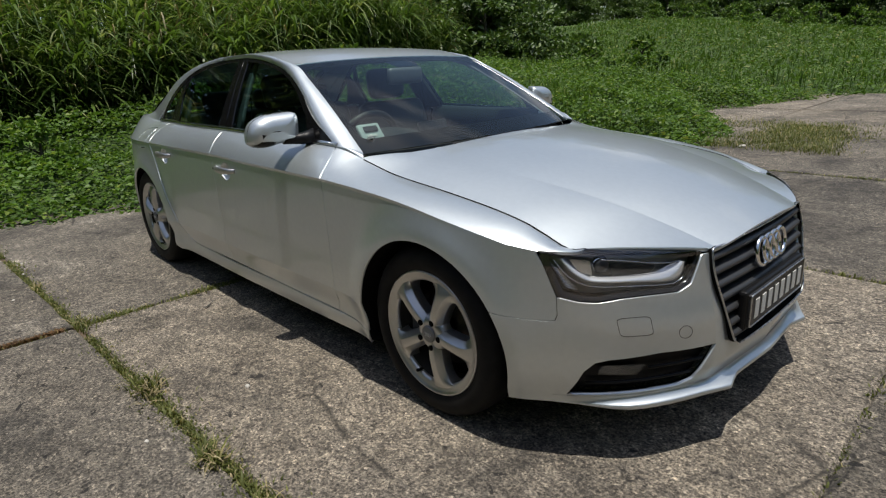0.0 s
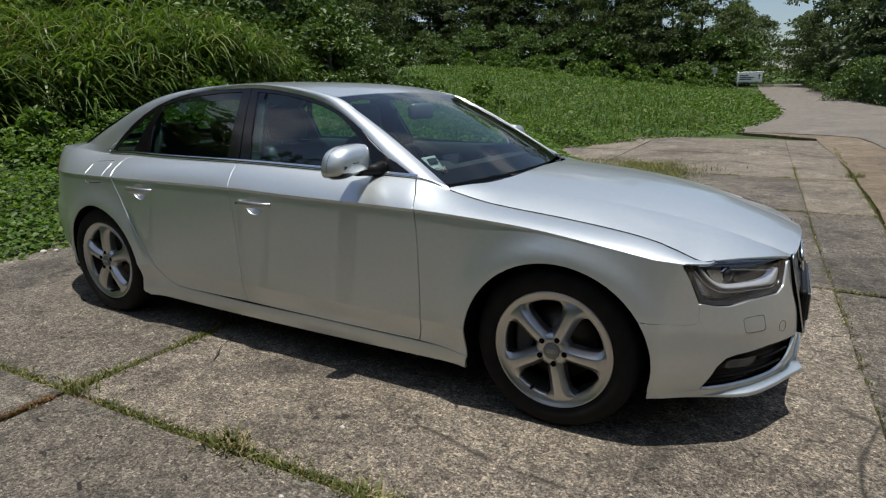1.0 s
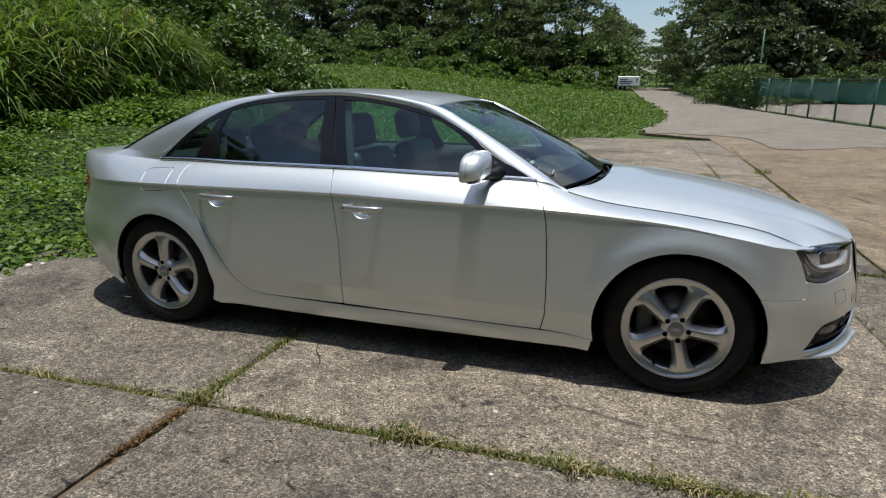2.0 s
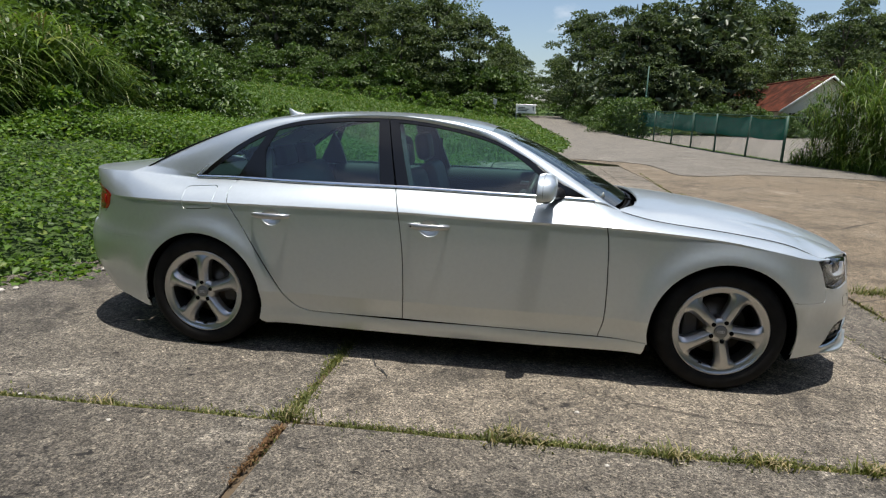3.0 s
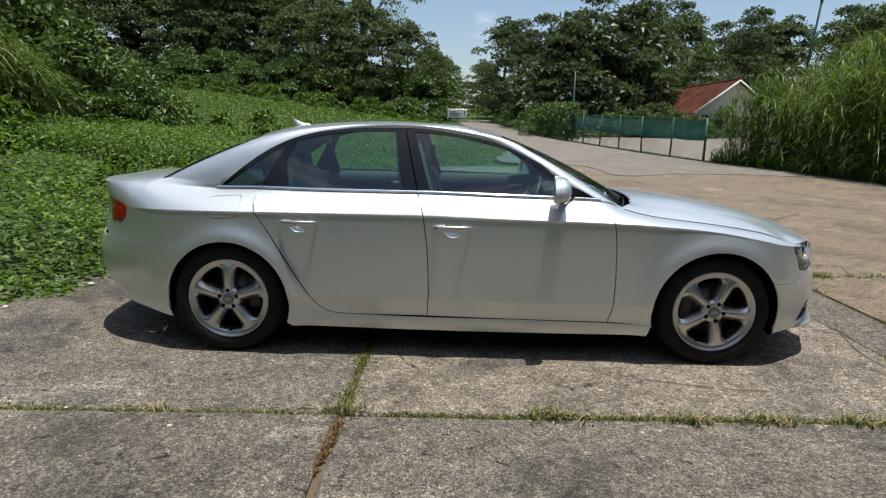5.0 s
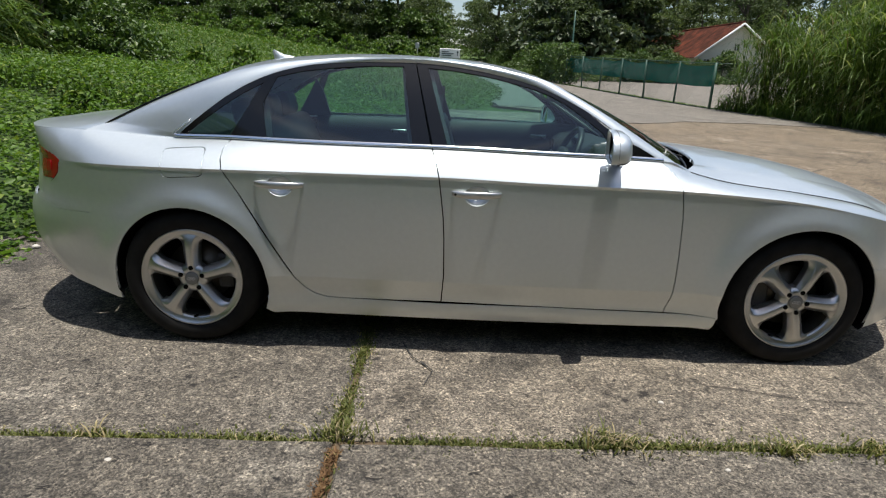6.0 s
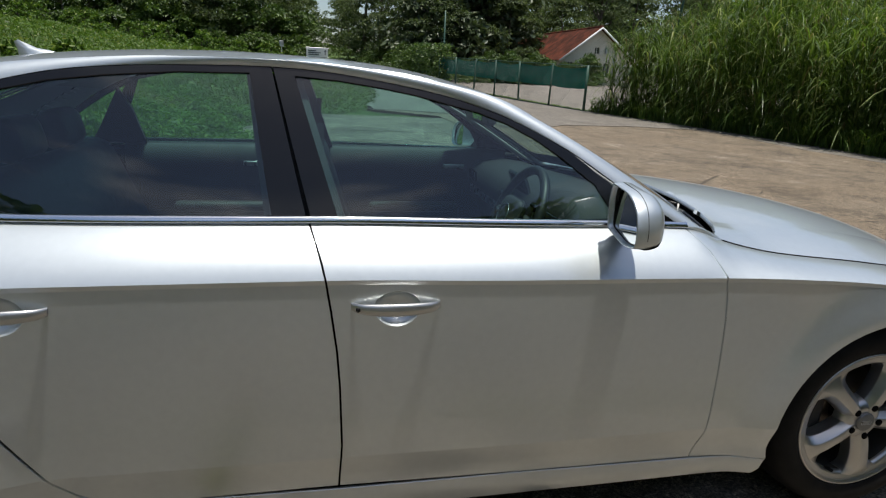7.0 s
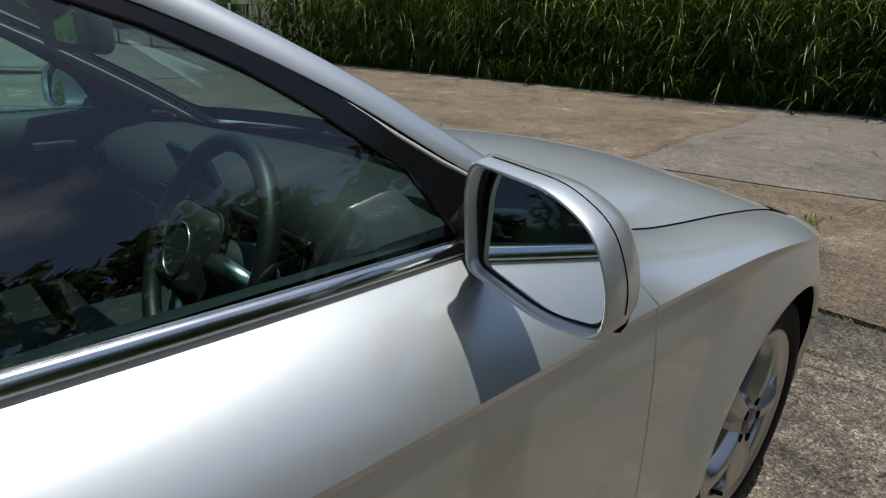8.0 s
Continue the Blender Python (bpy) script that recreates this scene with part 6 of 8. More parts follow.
def build_house():
    house = tagged(new("house"), "cream plastered house with a rusted red roof", "house")
    x0, x1, xm, y0, y1 = 15.75, 20.7, 18.2, 37.4, 60.0
    g, eave, ridge = road_height(37.4) - 0.1, 2.55, 4.45
    # gable wall with real openings, built from strips round them
    t = 0.2

    def roof_z(x):
        return eave + (ridge - eave) * (1 - abs(x - xm) / (xm - x0))
    holes = [(16.15, 1.35, 16.55, 2.25), (18.75, 1.35, 19.15, 2.25), (18.0, 2.85, 18.35, 3.25)]
    xs = sorted({x0, x1, xm, *[h[0] for h in holes], *[h[2] for h in holes]})

    def prism(poly):
        o, n, verts, faces = 0, len(poly), [], []
        verts.extend([(x, y0, z) for x, z in poly] + [(x, y0 + t, z) for x, z in poly])
        faces.append(tuple(range(o, o + n)))
        faces.append(tuple(range(o + 2 * n - 1, o + n - 1, -1)))
        faces.extend([(o + i, o + n + i, o + n + (i + 1) % n, o + (i + 1) % n) for i in range(n)])
        part("gable_wall", mesh_of("gable_wall", verts, faces, M["plaster"]), house)
    for a, b in zip(xs[:-1], xs[1:]):
        cuts = [h for h in holes if h[0] <= a + 1e-6 and h[2] >= b - 1e-6]
        z = g
        for h in sorted(cuts, key=lambda q: q[1]):
            prism([(a, z), (b, z), (b, h[1]), (a, h[1])])
            z = h[3]
        prism([(a, z), (b, z), (b, roof_z(b)), (a, roof_z(a))])
    for x in (x0 + 0.1, x1 - 0.1):
        part("side_wall", box_data("side_wall", (t, y1 - y0 - 0.4, eave - g), M["plaster"], (x, (y0 + y1) / 2 + 0.1, (eave + g) / 2)), house)
    part("back_wall", box_data("back_wall", (x1 - x0, t, eave - g), M["plaster"], (xm, y1, (eave + g) / 2)), house)
    for h in holes:
        w = part("window", box_data("window", (h[2] - h[0], 0.03, h[3] - h[1]), M["void"], ((h[0] + h[2]) / 2, y0 + 0.14, (h[1] + h[3]) / 2)), house, "dark window opening")
        part("window_bar", box_data("window_bar", (0.03, 0.04, h[3] - h[1]), M["sign_white"], ((h[0] + h[2]) / 2, y0 + 0.11, (h[1] + h[3]) / 2)), w)
        part("window_sill", box_data("window_sill", (h[2] - h[0] + 0.1, 0.12, 0.05), M["plaster"], ((h[0] + h[2]) / 2, y0 - 0.03, h[1] - 0.03)), w)
    # corrugated roof sheets
    for sgn in (-1, 1):
        xe = x0 - 0.35 if sgn < 0 else x1 + 0.35
        ze = eave - 0.26
        rows = []
        for i in range(121):
            y = y0 - 0.4 + (y1 - y0 + 0.8) * i / 120
            b = 0.025 if i % 2 else 0.0
            rows.append([(xm + (xe - xm) * f, y, ridge + 0.06 + (ze - ridge - 0.06) * f + b + 0.02 * noise.noise((y * 0.7, f * 3, sgn))) for f in (0, 0.25, 0.5, 0.75, 1)])
        thicken(part("roof_sheet", loft_data("roof_sheet", rows, M["roof"], 1, False), house, "rusted corrugated roof"), 0.04)
        part("barge_board", tube_data("barge_board", [(xm, y0 - 0.42, ridge + 0.03), (xe, y0 - 0.42, ze)], 0.07, M["sign_white"], 4), house)
    part("ridge_cap", tube_data("ridge_cap", [(xm, y0 - 0.42, ridge + 0.09), (xm, y1 + 0.4, ridge + 0.09)], 0.09, M["roof"], 6), house)
    part("meter_box", box_data("meter_box", (0.25, 0.14, 0.35), M["sign_grey"], (18.85, y0 - 0.07, 3.05), 0.02), house, "small grey wall box")
    part("drain_pipe", tube_data("drain_pipe", [(19.45, y0 - 0.06, g), (19.45, y0 - 0.06, 3.4)], 0.04, M["sign_grey"], 8), house)


def build_sign():
    x, y = -1.02, 42.0
    z = terrain(x, y)
    sign = tagged(new("direction_sign"), "white direction sign on grey posts beside the road", "sign")
    w, top = 1.42, 2.42
    for dx, h in ((0, top), (w, top)):
        part("post", tube_data("post", [(x + dx, y, z - 0.3), (x + dx, y, h)], 0.035, M["sign_grey"], 8), sign) if dx == 0 else None
    board = part("board", box_data("board", (w, 0.05, 0.56), M["sign_white"], (x + w / 2, y - 0.02, top - 0.36), 0.01), sign, "white sign board")
    for dz in (-0.06, -0.66):
        part("frame_bar", box_data("frame_bar", (w + 0.1, 0.07, 0.07), M["sign_grey"], (x + w / 2, y - 0.01, top + dz), 0.015), sign)
    for k, (u0, u1, dz) in enumerate(((0.10, 0.62, -0.24), (0.10, 0.95, -0.37), (0.10, 0.80, -0.49))):
        part("text_bar", box_data("text_bar", (u1 - u0, 0.01, 0.06), M["sign_ink"], (x + (u0 + u1) / 2, y - 0.052, top + dz)), board, "dark line of lettering as a bar")
    part("arrow_shaft", box_data("arrow_shaft", (0.05, 0.01, 0.22), M["sign_ink"], (x + 1.24, y - 0.052, top - 0.38)), board)
    part("arrow_head", mesh_of("arrow_head", [(x + 1.15, y - 0.055, top - 0.27), (x + 1.33, y - 0.055, top - 0.27), (x + 1.24, y - 0.055, top - 0.16)], [(0, 1, 2)], M["sign_ink"]), board)
    small = tagged(new("small_sign"), "small grey plate on a short post", "sign")
    part("post", tube_data("post", [(-2.95, 47, terrain(-2.95, 47) - 0.2), (-2.95, 47, terrain(-2.95, 47) + 1.25)], 0.03, M["sign_grey"], 6), small)
    part("plate", box_data("plate", (0.30, 0.03, 0.42), M["sign_grey"], (-2.95, 46.97, terrain(-2.95, 47) + 1.15), 0.01), small)


def build_poles():
    x, y = 6.0, 29.2
    lamp = tagged(new("lamp_post"), "slim green lamp post beside the fence", "post")
    part("shaft", tube_data("shaft", [(x, y, road_height(y) - 0.2), (x, y, road_height(y) + 3.6)], [0.05, 0.035], M["post"], 8), lamp)
    part("collar", tube_data("collar", [(x, y, road_height(y) + 2.0), (x, y, road_height(y) + 2.15)], 0.06, M["post"], 8), lamp)
    pole = tagged(new("leaning_pole"), "leaning green steel pole rising out of the cane grass", "post")
    base, tip = Vector((11.0, 16.6, 0.4)), Vector((12.15, 17.4, 8.6))
    part("shaft", tube_data("shaft", [tuple(base), tuple(tip)], [0.042, 0.030], M["post"], 8), pole)
    part("joint", tube_data("joint", [tuple(base.lerp(tip, 0.62)), tuple(base.lerp(tip, 0.66))], 0.05, M["post"], 8), pole)
    for k, end in enumerate(((17.3, 17.2, 5.6), (17.8, 17.8, 5.2))):
        a = base.lerp(tip, 0.93 - 0.03 * k)
        pts = [a.lerp(Vector(end), f) - Vector((0, 0, 0.25 * math.sin(math.pi * f))) for f in np.linspace(0, 1, 9)]
        part("stay_wire", tube_data("stay_wire", [tuple(p) for p in pts], 0.008, M["wire"], 5), pole)


def build_litter():
    rng = random.Random(19)

    def pebble(x, y, r, mat, name="stone", label="small pale stone lying on the slab"):
        bm = bmesh.new()
        bmesh.ops.create_icosphere(bm, subdivisions=2, radius=1.0)
        for v in bm.verts:
            v.co *= 1 + 0.3 * noise.noise(v.co * 1.3 + Vector((x * 7, y * 5, 0)))
            v.co.x *= r
            v.co.y *= r * 0.8
            v.co.z *= r * 0.55
        me = bpy.data.meshes.new(name)
        bm.to_mesh(me)
        bm.free()
        me.materials.append(mat)
        thing(name, me, label, "stone", "stones on the slabs", at=pose(x, y, road_height(y) + r * 0.3))
    for x, y, r in ((-1.34, -1.80, 0.014), (0.69, -1.29, 0.012), (-3.33, -0.30, 0.030), (-3.28, -0.22, 0.022), (-3.05, 0.42, 0.03), (-2.2, -1.62, 0.012), (-1.9, -1.66, 0.010), (0.78, -1.72, 0.010), (1.9, -2.1, 0.011), (0.0, 5.55, 0.04)):
        pebble(x, y, r, M["stone"])
    # cracks as thin dark strips just above the paving, with a ragged run
    crack = []
    for pts, w in (([(-0.50, -1.55), (-0.36, -1.28), (-0.30, -1.22), (-0.27, -1.10), (-0.36, -0.98), (-0.44, -0.80)], 0.006), ([(1.75, -1.75), (1.95, -1.95), (2.05, -2.2), (2.25, -2.45)], 0.005), ([(5.1, 1.72), (5.9, 1.80), (6.6, 1.90), (7.4, 2.02), (8.8, 2.02), (10.2, 2.34)], 0.011),
                   ([(5.6, 11.6), (5.0, 11.2), (4.3, 10.75), (3.85, 10.75), (3.7, 11.8), (3.55, 13.2)], 0.013), ([(3.2, 0.0), (3.9, -0.45), (3.8, -1.1)], 0.008)):
        verts, faces = [], []
        run = []
        for a, b in zip(pts[:-1], pts[1:]):
            n = max(2, int(math.dist(a, b) / 0.035))
            run += [(a[0] + (b[0] - a[0]) * k / n, a[1] + (b[1] - a[1]) * k / n) for k in range(n)]
        for x, y in run:
            v = noise.noise_vector((x * 9, y * 9, 1))
            jag = 0.05 if x > 3.05 else 0.016
            x, y = x + jag * v.x, y + jag * v.y
            ww = w * (0.5 + abs(noise.noise((x * 14, y * 14, 2))) * 1.6)
            z = road_height(y) + (0.0205 if x > 3.05 else 0.0075)
            o = len(verts)
            verts += [(x - ww / 2, y - ww / 2, z), (x + ww / 2, y + ww / 2, z)]
            if o:
                faces.append((o - 2, o - 1, o + 1, o))
        thing("crack", mesh_of("crack", verts, faces, M["soot"]), "ragged dark crack in the paving", "crack", kind="structure")


build_fence()
build_house()
build_sign()
build_poles()
build_litter()


def nose_patch(name, poly, parent, side, material, out=0.0, label="", thick=0.0, du=0.03, dv=0.04):
    """A piece on the nose or tail, pushed out of (or into) the body surface."""
    def surf(s, h):
        p = flank(s, h)
        if not out:
            return p
        e = 0.004
        n = (flank(s + e, h) - flank(s - e, h)).cross(flank(s, min(1, h + e)) - flank(s, min(1, h + e) - 2 * e))
        n.normalize()
        if n.dot(Vector((p.x * 0.2, p.y, 0))) < 0:
            n.negate()
        return p + n * out
    return part(name, panel_data(name, poly, surf, du, dv, material, side, thick, (1.0,)), parent, label)


def hs(s, z):
    """(s, h) at height z, for pieces round the nose and tail."""
    return (s, (z - lower_z(s)) / (crease_z(s) - lower_z(s)))


GRILLE = [(2.262, 0.668), (2.262, 0.60), (2.27, 0.555), (2.335, 0.36), (2.35, 0.345)]       # half outline, from the top corner down
LAMP = [(1.786, 0.985), (1.798, 0.905), (1.8156, 0.745), (1.85, 0.727), (1.889, 0.725), (1.949, 0.752), (2.026, 0.766), (2.116, 0.776), (2.162, 0.823), (2.186, 0.913), (2.203, 0.985)]
LAMP_COVER = LAMP[1:-1] + [(2.203, 0.985), (2.206, 1.12), (2.10, 1.13), (1.99, 1.13), (1.90, 1.13), (1.862, 1.12), (1.842, 1.08), (1.800, 1.012), (1.790, 0.985)]
FOG = [(1.8233, 0.072), (1.8538, 0.2557), (1.8767, 0.3185), (1.9074, 0.3389), (2.0415, 0.3645), (2.2396, 0.352), (2.1977, 0.2275), (2.1587, 0.105), (2.1125, 0.075), (1.9385, 0.075)]
FOG = [(a[0] + (b[0] - a[0]) * k / 10, a[1] + (b[1] - a[1]) * k / 10) for a, b in zip(FOG, FOG[1:] + FOG[:1]) for k in range(10)]


def build_nose(car):
    for side in (1, -1):
        # bumper skin from the wheel arch to the grille
        ax, az, ar = ARCHES[0]
        skin = [sh(along_x(p[0]), p[1]) for p in arc(ax, az, ar, 30.8, -11, 14)] + [(along_x(1.758), 0.0), (1.85, 0.0), (2.0, 0.0), (2.30, 0.0), (2.649, 0.0), (2.649, hs(2.64, 0.325)[1])]
        skin += [hs(s, z) for s, z in [(2.45, 0.328), (2.35, 0.338), (2.325, 0.36), (2.262, 0.555), (2.252, 0.60), (2.252, 0.655)]] + [(2.252, 1.0), (2.215, 1.0)]
        skin += [(s + 0.004, h - 0.012) for s, h in LAMP[::-1][1:-2]] + [(1.8152, 0.730), (1.8148, 0.62), (1.8105, 0.587), (1.800, 0.5775), (1.772, 0.5715)]
        bumper = flank_panel("front_bumper", with_hole(skin, FOG), car, side)
        nose_patch("fog_inlet", FOG, bumper, side, M["black"], -0.035, "black lower air inlet", 0.0)
        rows = []
        for d in (0.0, -0.035):
            row = []
            for s, h in FOG + FOG[:1]:
                p = flank(s, h)
                row.append((p.x + d * 0.55, p.y + d * 0.8, p.z))
            rows.append(row)
        part("inlet_wall", loft_data("inlet_wall", rows, M["black"], side), bumper)
        for h in (0.155, 0.245):
            pts = [flank(s, h + 0.02 * (s - 2.0)) for s in np.linspace(1.86 + (0.15 if h > 0.2 else 0), 2.15 + (0.04 if h > 0.2 else 0), 9)]
            part("inlet_slat", tube_data("inlet_slat", [(p.x - 0.014, (p.y - 0.014) * side, p.z) for p in pts], 0.006, M["black"], 6), bumper)
        lampbit = rounded([(1.882, 0.214), (1.892, 0.278), (2.007, 0.274), (1.98, 0.199)], 0.012)
        nose_patch("fog_lamp", lampbit, bumper, side, M["lamp_dark"], -0.022, "clear round fog lamp", 0.0)
        nose_patch("fog_lamp_cover", lampbit, bumper, side, M["lamp_glass"], -0.016, "", 0.0)
        # washer cover and tow cap
        cover = rounded([(1.930, 0.618), (2.019, 0.6245), (2.0244, 0.498), (1.9366, 0.4987)], 0.022)
        ring = cover + cover[:1]
        part("washer_seam", tube_data("washer_seam", [tuple(Vector((p.x, p.y * side, p.z))) for p in (flank(*q) for q in ring)], 0.0009, M["gap"], 5), bumper, "fine seam of the lamp washer cover")
        cap = [(2.126 + 0.023 * math.cos(a), 0.489 + 0.045 * math.sin(a)) for a in np.linspace(0, 2 * math.pi, 19)]
        part("tow_cap_seam", tube_data("tow_cap_seam", [tuple(Vector((p.x, p.y * side, p.z))) for p in (flank(*q) for q in cap)], 0.0008, M["gap"], 5), bumper, "round towing-eye cap seam")
        # splitter lip under the bumper
        rows = []
        for s in list(np.linspace(1.80, 2.30, 14)) + list(np.linspace(2.34, 2.65, 8)):
            p = flank(s, 0.0)
            r = smooth_step(1.80, 1.98, s)
            k = 1.0 + 0.9 * math.exp(-((s - 2.30) / 0.05) ** 2)
            n = Vector((0.75, 0.65 * (1 - (s - 1.8) / 0.85), 0)).normalized()
            def lip(out, up):
                return tuple(p + n * out * r * k + Vector((0, 0, up)))
            rows.append([tuple(flank(s, 0.062 if s < 2.16 else 0.05) + n * 0.001), lip(0.006, 0.016), lip(0.030, 0.005), lip(0.033, 0.003), lip(0.035, 0.0), lip(0.035, -0.010 * r), lip(0.032, -0.014 * r), tuple(p - n * 0.08 + Vector((0, 0, -0.016 * r)))])
        part("splitter", loft_data("splitter", rows, M["paint"], side), bumper, "silver chin spoiler blade")
        build_headlamp(car, side)
    build_grille(car)
    # bonnet shut line: its shade added as a near-black strip
    rows = [[tuple(flank(s, 1.0) + Vector((-0.03, -0.012, 0.0))), tuple(flank(s, TOP) + Vector((-0.03, -0.014, -0.014)))] for s in np.linspace(1.80, 2.649, 26)]
    for side in (1, -1):
        part("shut_strip", loft_data("shut_strip", rows, M["gap"], side), car, "dark gap under the bonnet lip")


def build_headlamp(car, side):
    lamp = tagged(part("headlamp", panel_data("headlamp", LAMP_COVER, flank, 0.03, 0.03, M["lamp_glass"], side, 0.0, (1.0,)), car, "clear headlamp with a bright light bar"))
    nose_patch("lamp_bowl", LAMP_COVER, lamp, side, M["lamp_bowl"], -0.045, "smoked lamp bowl")
    # black rim round the cover
    c = (1.99, 0.87)
    inner = [(c[0] + (p[0] - c[0]) * 0.935, c[1] + (p[1] - c[1]) * 0.86) for p in LAMP_COVER]
    ring, ring_in = [flank(*q) for q in LAMP_COVER + LAMP_COVER[:1]], [flank(*q) for q in inner + inner[:1]]
    part("lamp_rim", loft_data("lamp_rim", [[tuple(p + Vector((-0.004, -0.003, -0.003))) for p in ring], [tuple(p + Vector((-0.007, -0.008, 0))) for p in ring_in], [tuple(p + Vector((-0.030, -0.036, 0))) for p in ring_in]], M["trim"], side), lamp, "black lamp surround")

    def along(path, t):
        v = line_at([(a, b, 0) for a, b in path], t)
        return flank(v[0], v[1])
    # light bar along the lower edge, turned up at its inner end and swelling there
    low = [(1.8225, 0.968), (1.842, 0.897), (1.864, 0.854), (1.891, 0.836), (1.98, 0.838), (2.095, 0.838), (2.133, 0.880), (2.150, 0.962)]
    high = [(1.832, 0.970), (1.852, 0.907), (1.873, 0.872), (1.899, 0.860), (1.985, 0.866), (2.055, 0.888), (2.098, 0.926), (2.128, 0.962)]
    rows = []
    for i in range(41):
        a, b = along(low, i / 40), along(high, i / 40)
        rows.append([tuple(a + Vector((-0.014, -0.016, -0.004))), tuple(a + Vector((-0.008, -0.010, 0))), tuple((a + b) / 2 + Vector((-0.011, -0.013, 0))), tuple(b + Vector((-0.024, -0.028, 0)))])
    part("light_bar", loft_data("light_bar", rows, M["guide"], side), lamp, "milky white light bar")
    # thin bright lines above and below it
    for path, d in (([(1.905, 0.974), (1.966, 0.968), (2.046, 0.952), (2.131, 0.955)], 0.014), ([(1.812, 0.955), (1.832, 0.875), (1.858, 0.825), (1.895, 0.805), (1.98, 0.808), (2.10, 0.812), (2.146, 0.860)], 0.012)):
        pts = [along(path, i / 20) + Vector((-d, -d * 1.2, 0)) for i in range(21)]
        part("chrome_line", tube_data("chrome_line", [(p.x, p.y * side, p.z) for p in pts], 0.0018, M["chrome"], 6), lamp)
    # ribbed corner reflector
    for k in range(9):
        a, b = flank(1.806 + 0.003 * k, 0.925 - 0.017 * k), flank(1.824 + 0.004 * k, 0.885 - 0.014 * k)
        part("rib", tube_data("rib", [((a.x - 0.018), (a.y - 0.022) * side, a.z), ((b.x - 0.018), (b.y - 0.022) * side, b.z)], 0.0028, M["reflector"], 5), lamp)
    # main lens barrel
    c = flank(1.905, 0.925) + Vector((-0.040, -0.045, 0.0))
    n = Vector((0.80, 0.60, 0))
    for name, r, d, mat in (("lens_barrel", 0.030, 0.024, "reflector"), ("lens", 0.025, 0.033, "lamp_dark")):
        pts = [c + n * (d * f) for f in (-0.6, 0.0, 0.7, 1.0)]
        part(name, tube_data(name, [(p.x, p.y * side, p.z) for p in pts], [r, r, r * 0.97, r * 0.7], M[mat], 20), lamp)
    nose_patch("side_reflector", rounded([(1.838, 0.972), (1.858, 0.895), (1.888, 0.875), (1.884, 0.972)], 0.012), lamp, side, M["reflector"], -0.028)
    nose_patch("inner_bowl", rounded([(1.935, 0.958), (1.935, 0.872), (2.05, 0.892), (2.075, 0.945)], 0.02), lamp, side, M["lamp_dark"], -0.036)


def grille_half(z):
    """Half the width of the grille at height z."""
    return table([(0.33, 0.285), (0.345, 0.312), (0.36, 0.325), (0.555, 0.383), (0.60, 0.392), (0.655, 0.392), (0.672, 0.380)], z)


def grille_x(y, z):
    return table([(0.29, 2.256), (0.36, 2.246), (0.50, 2.218), (0.60, 2.196), (0.67, 2.180)], z) - 0.11 * y * y


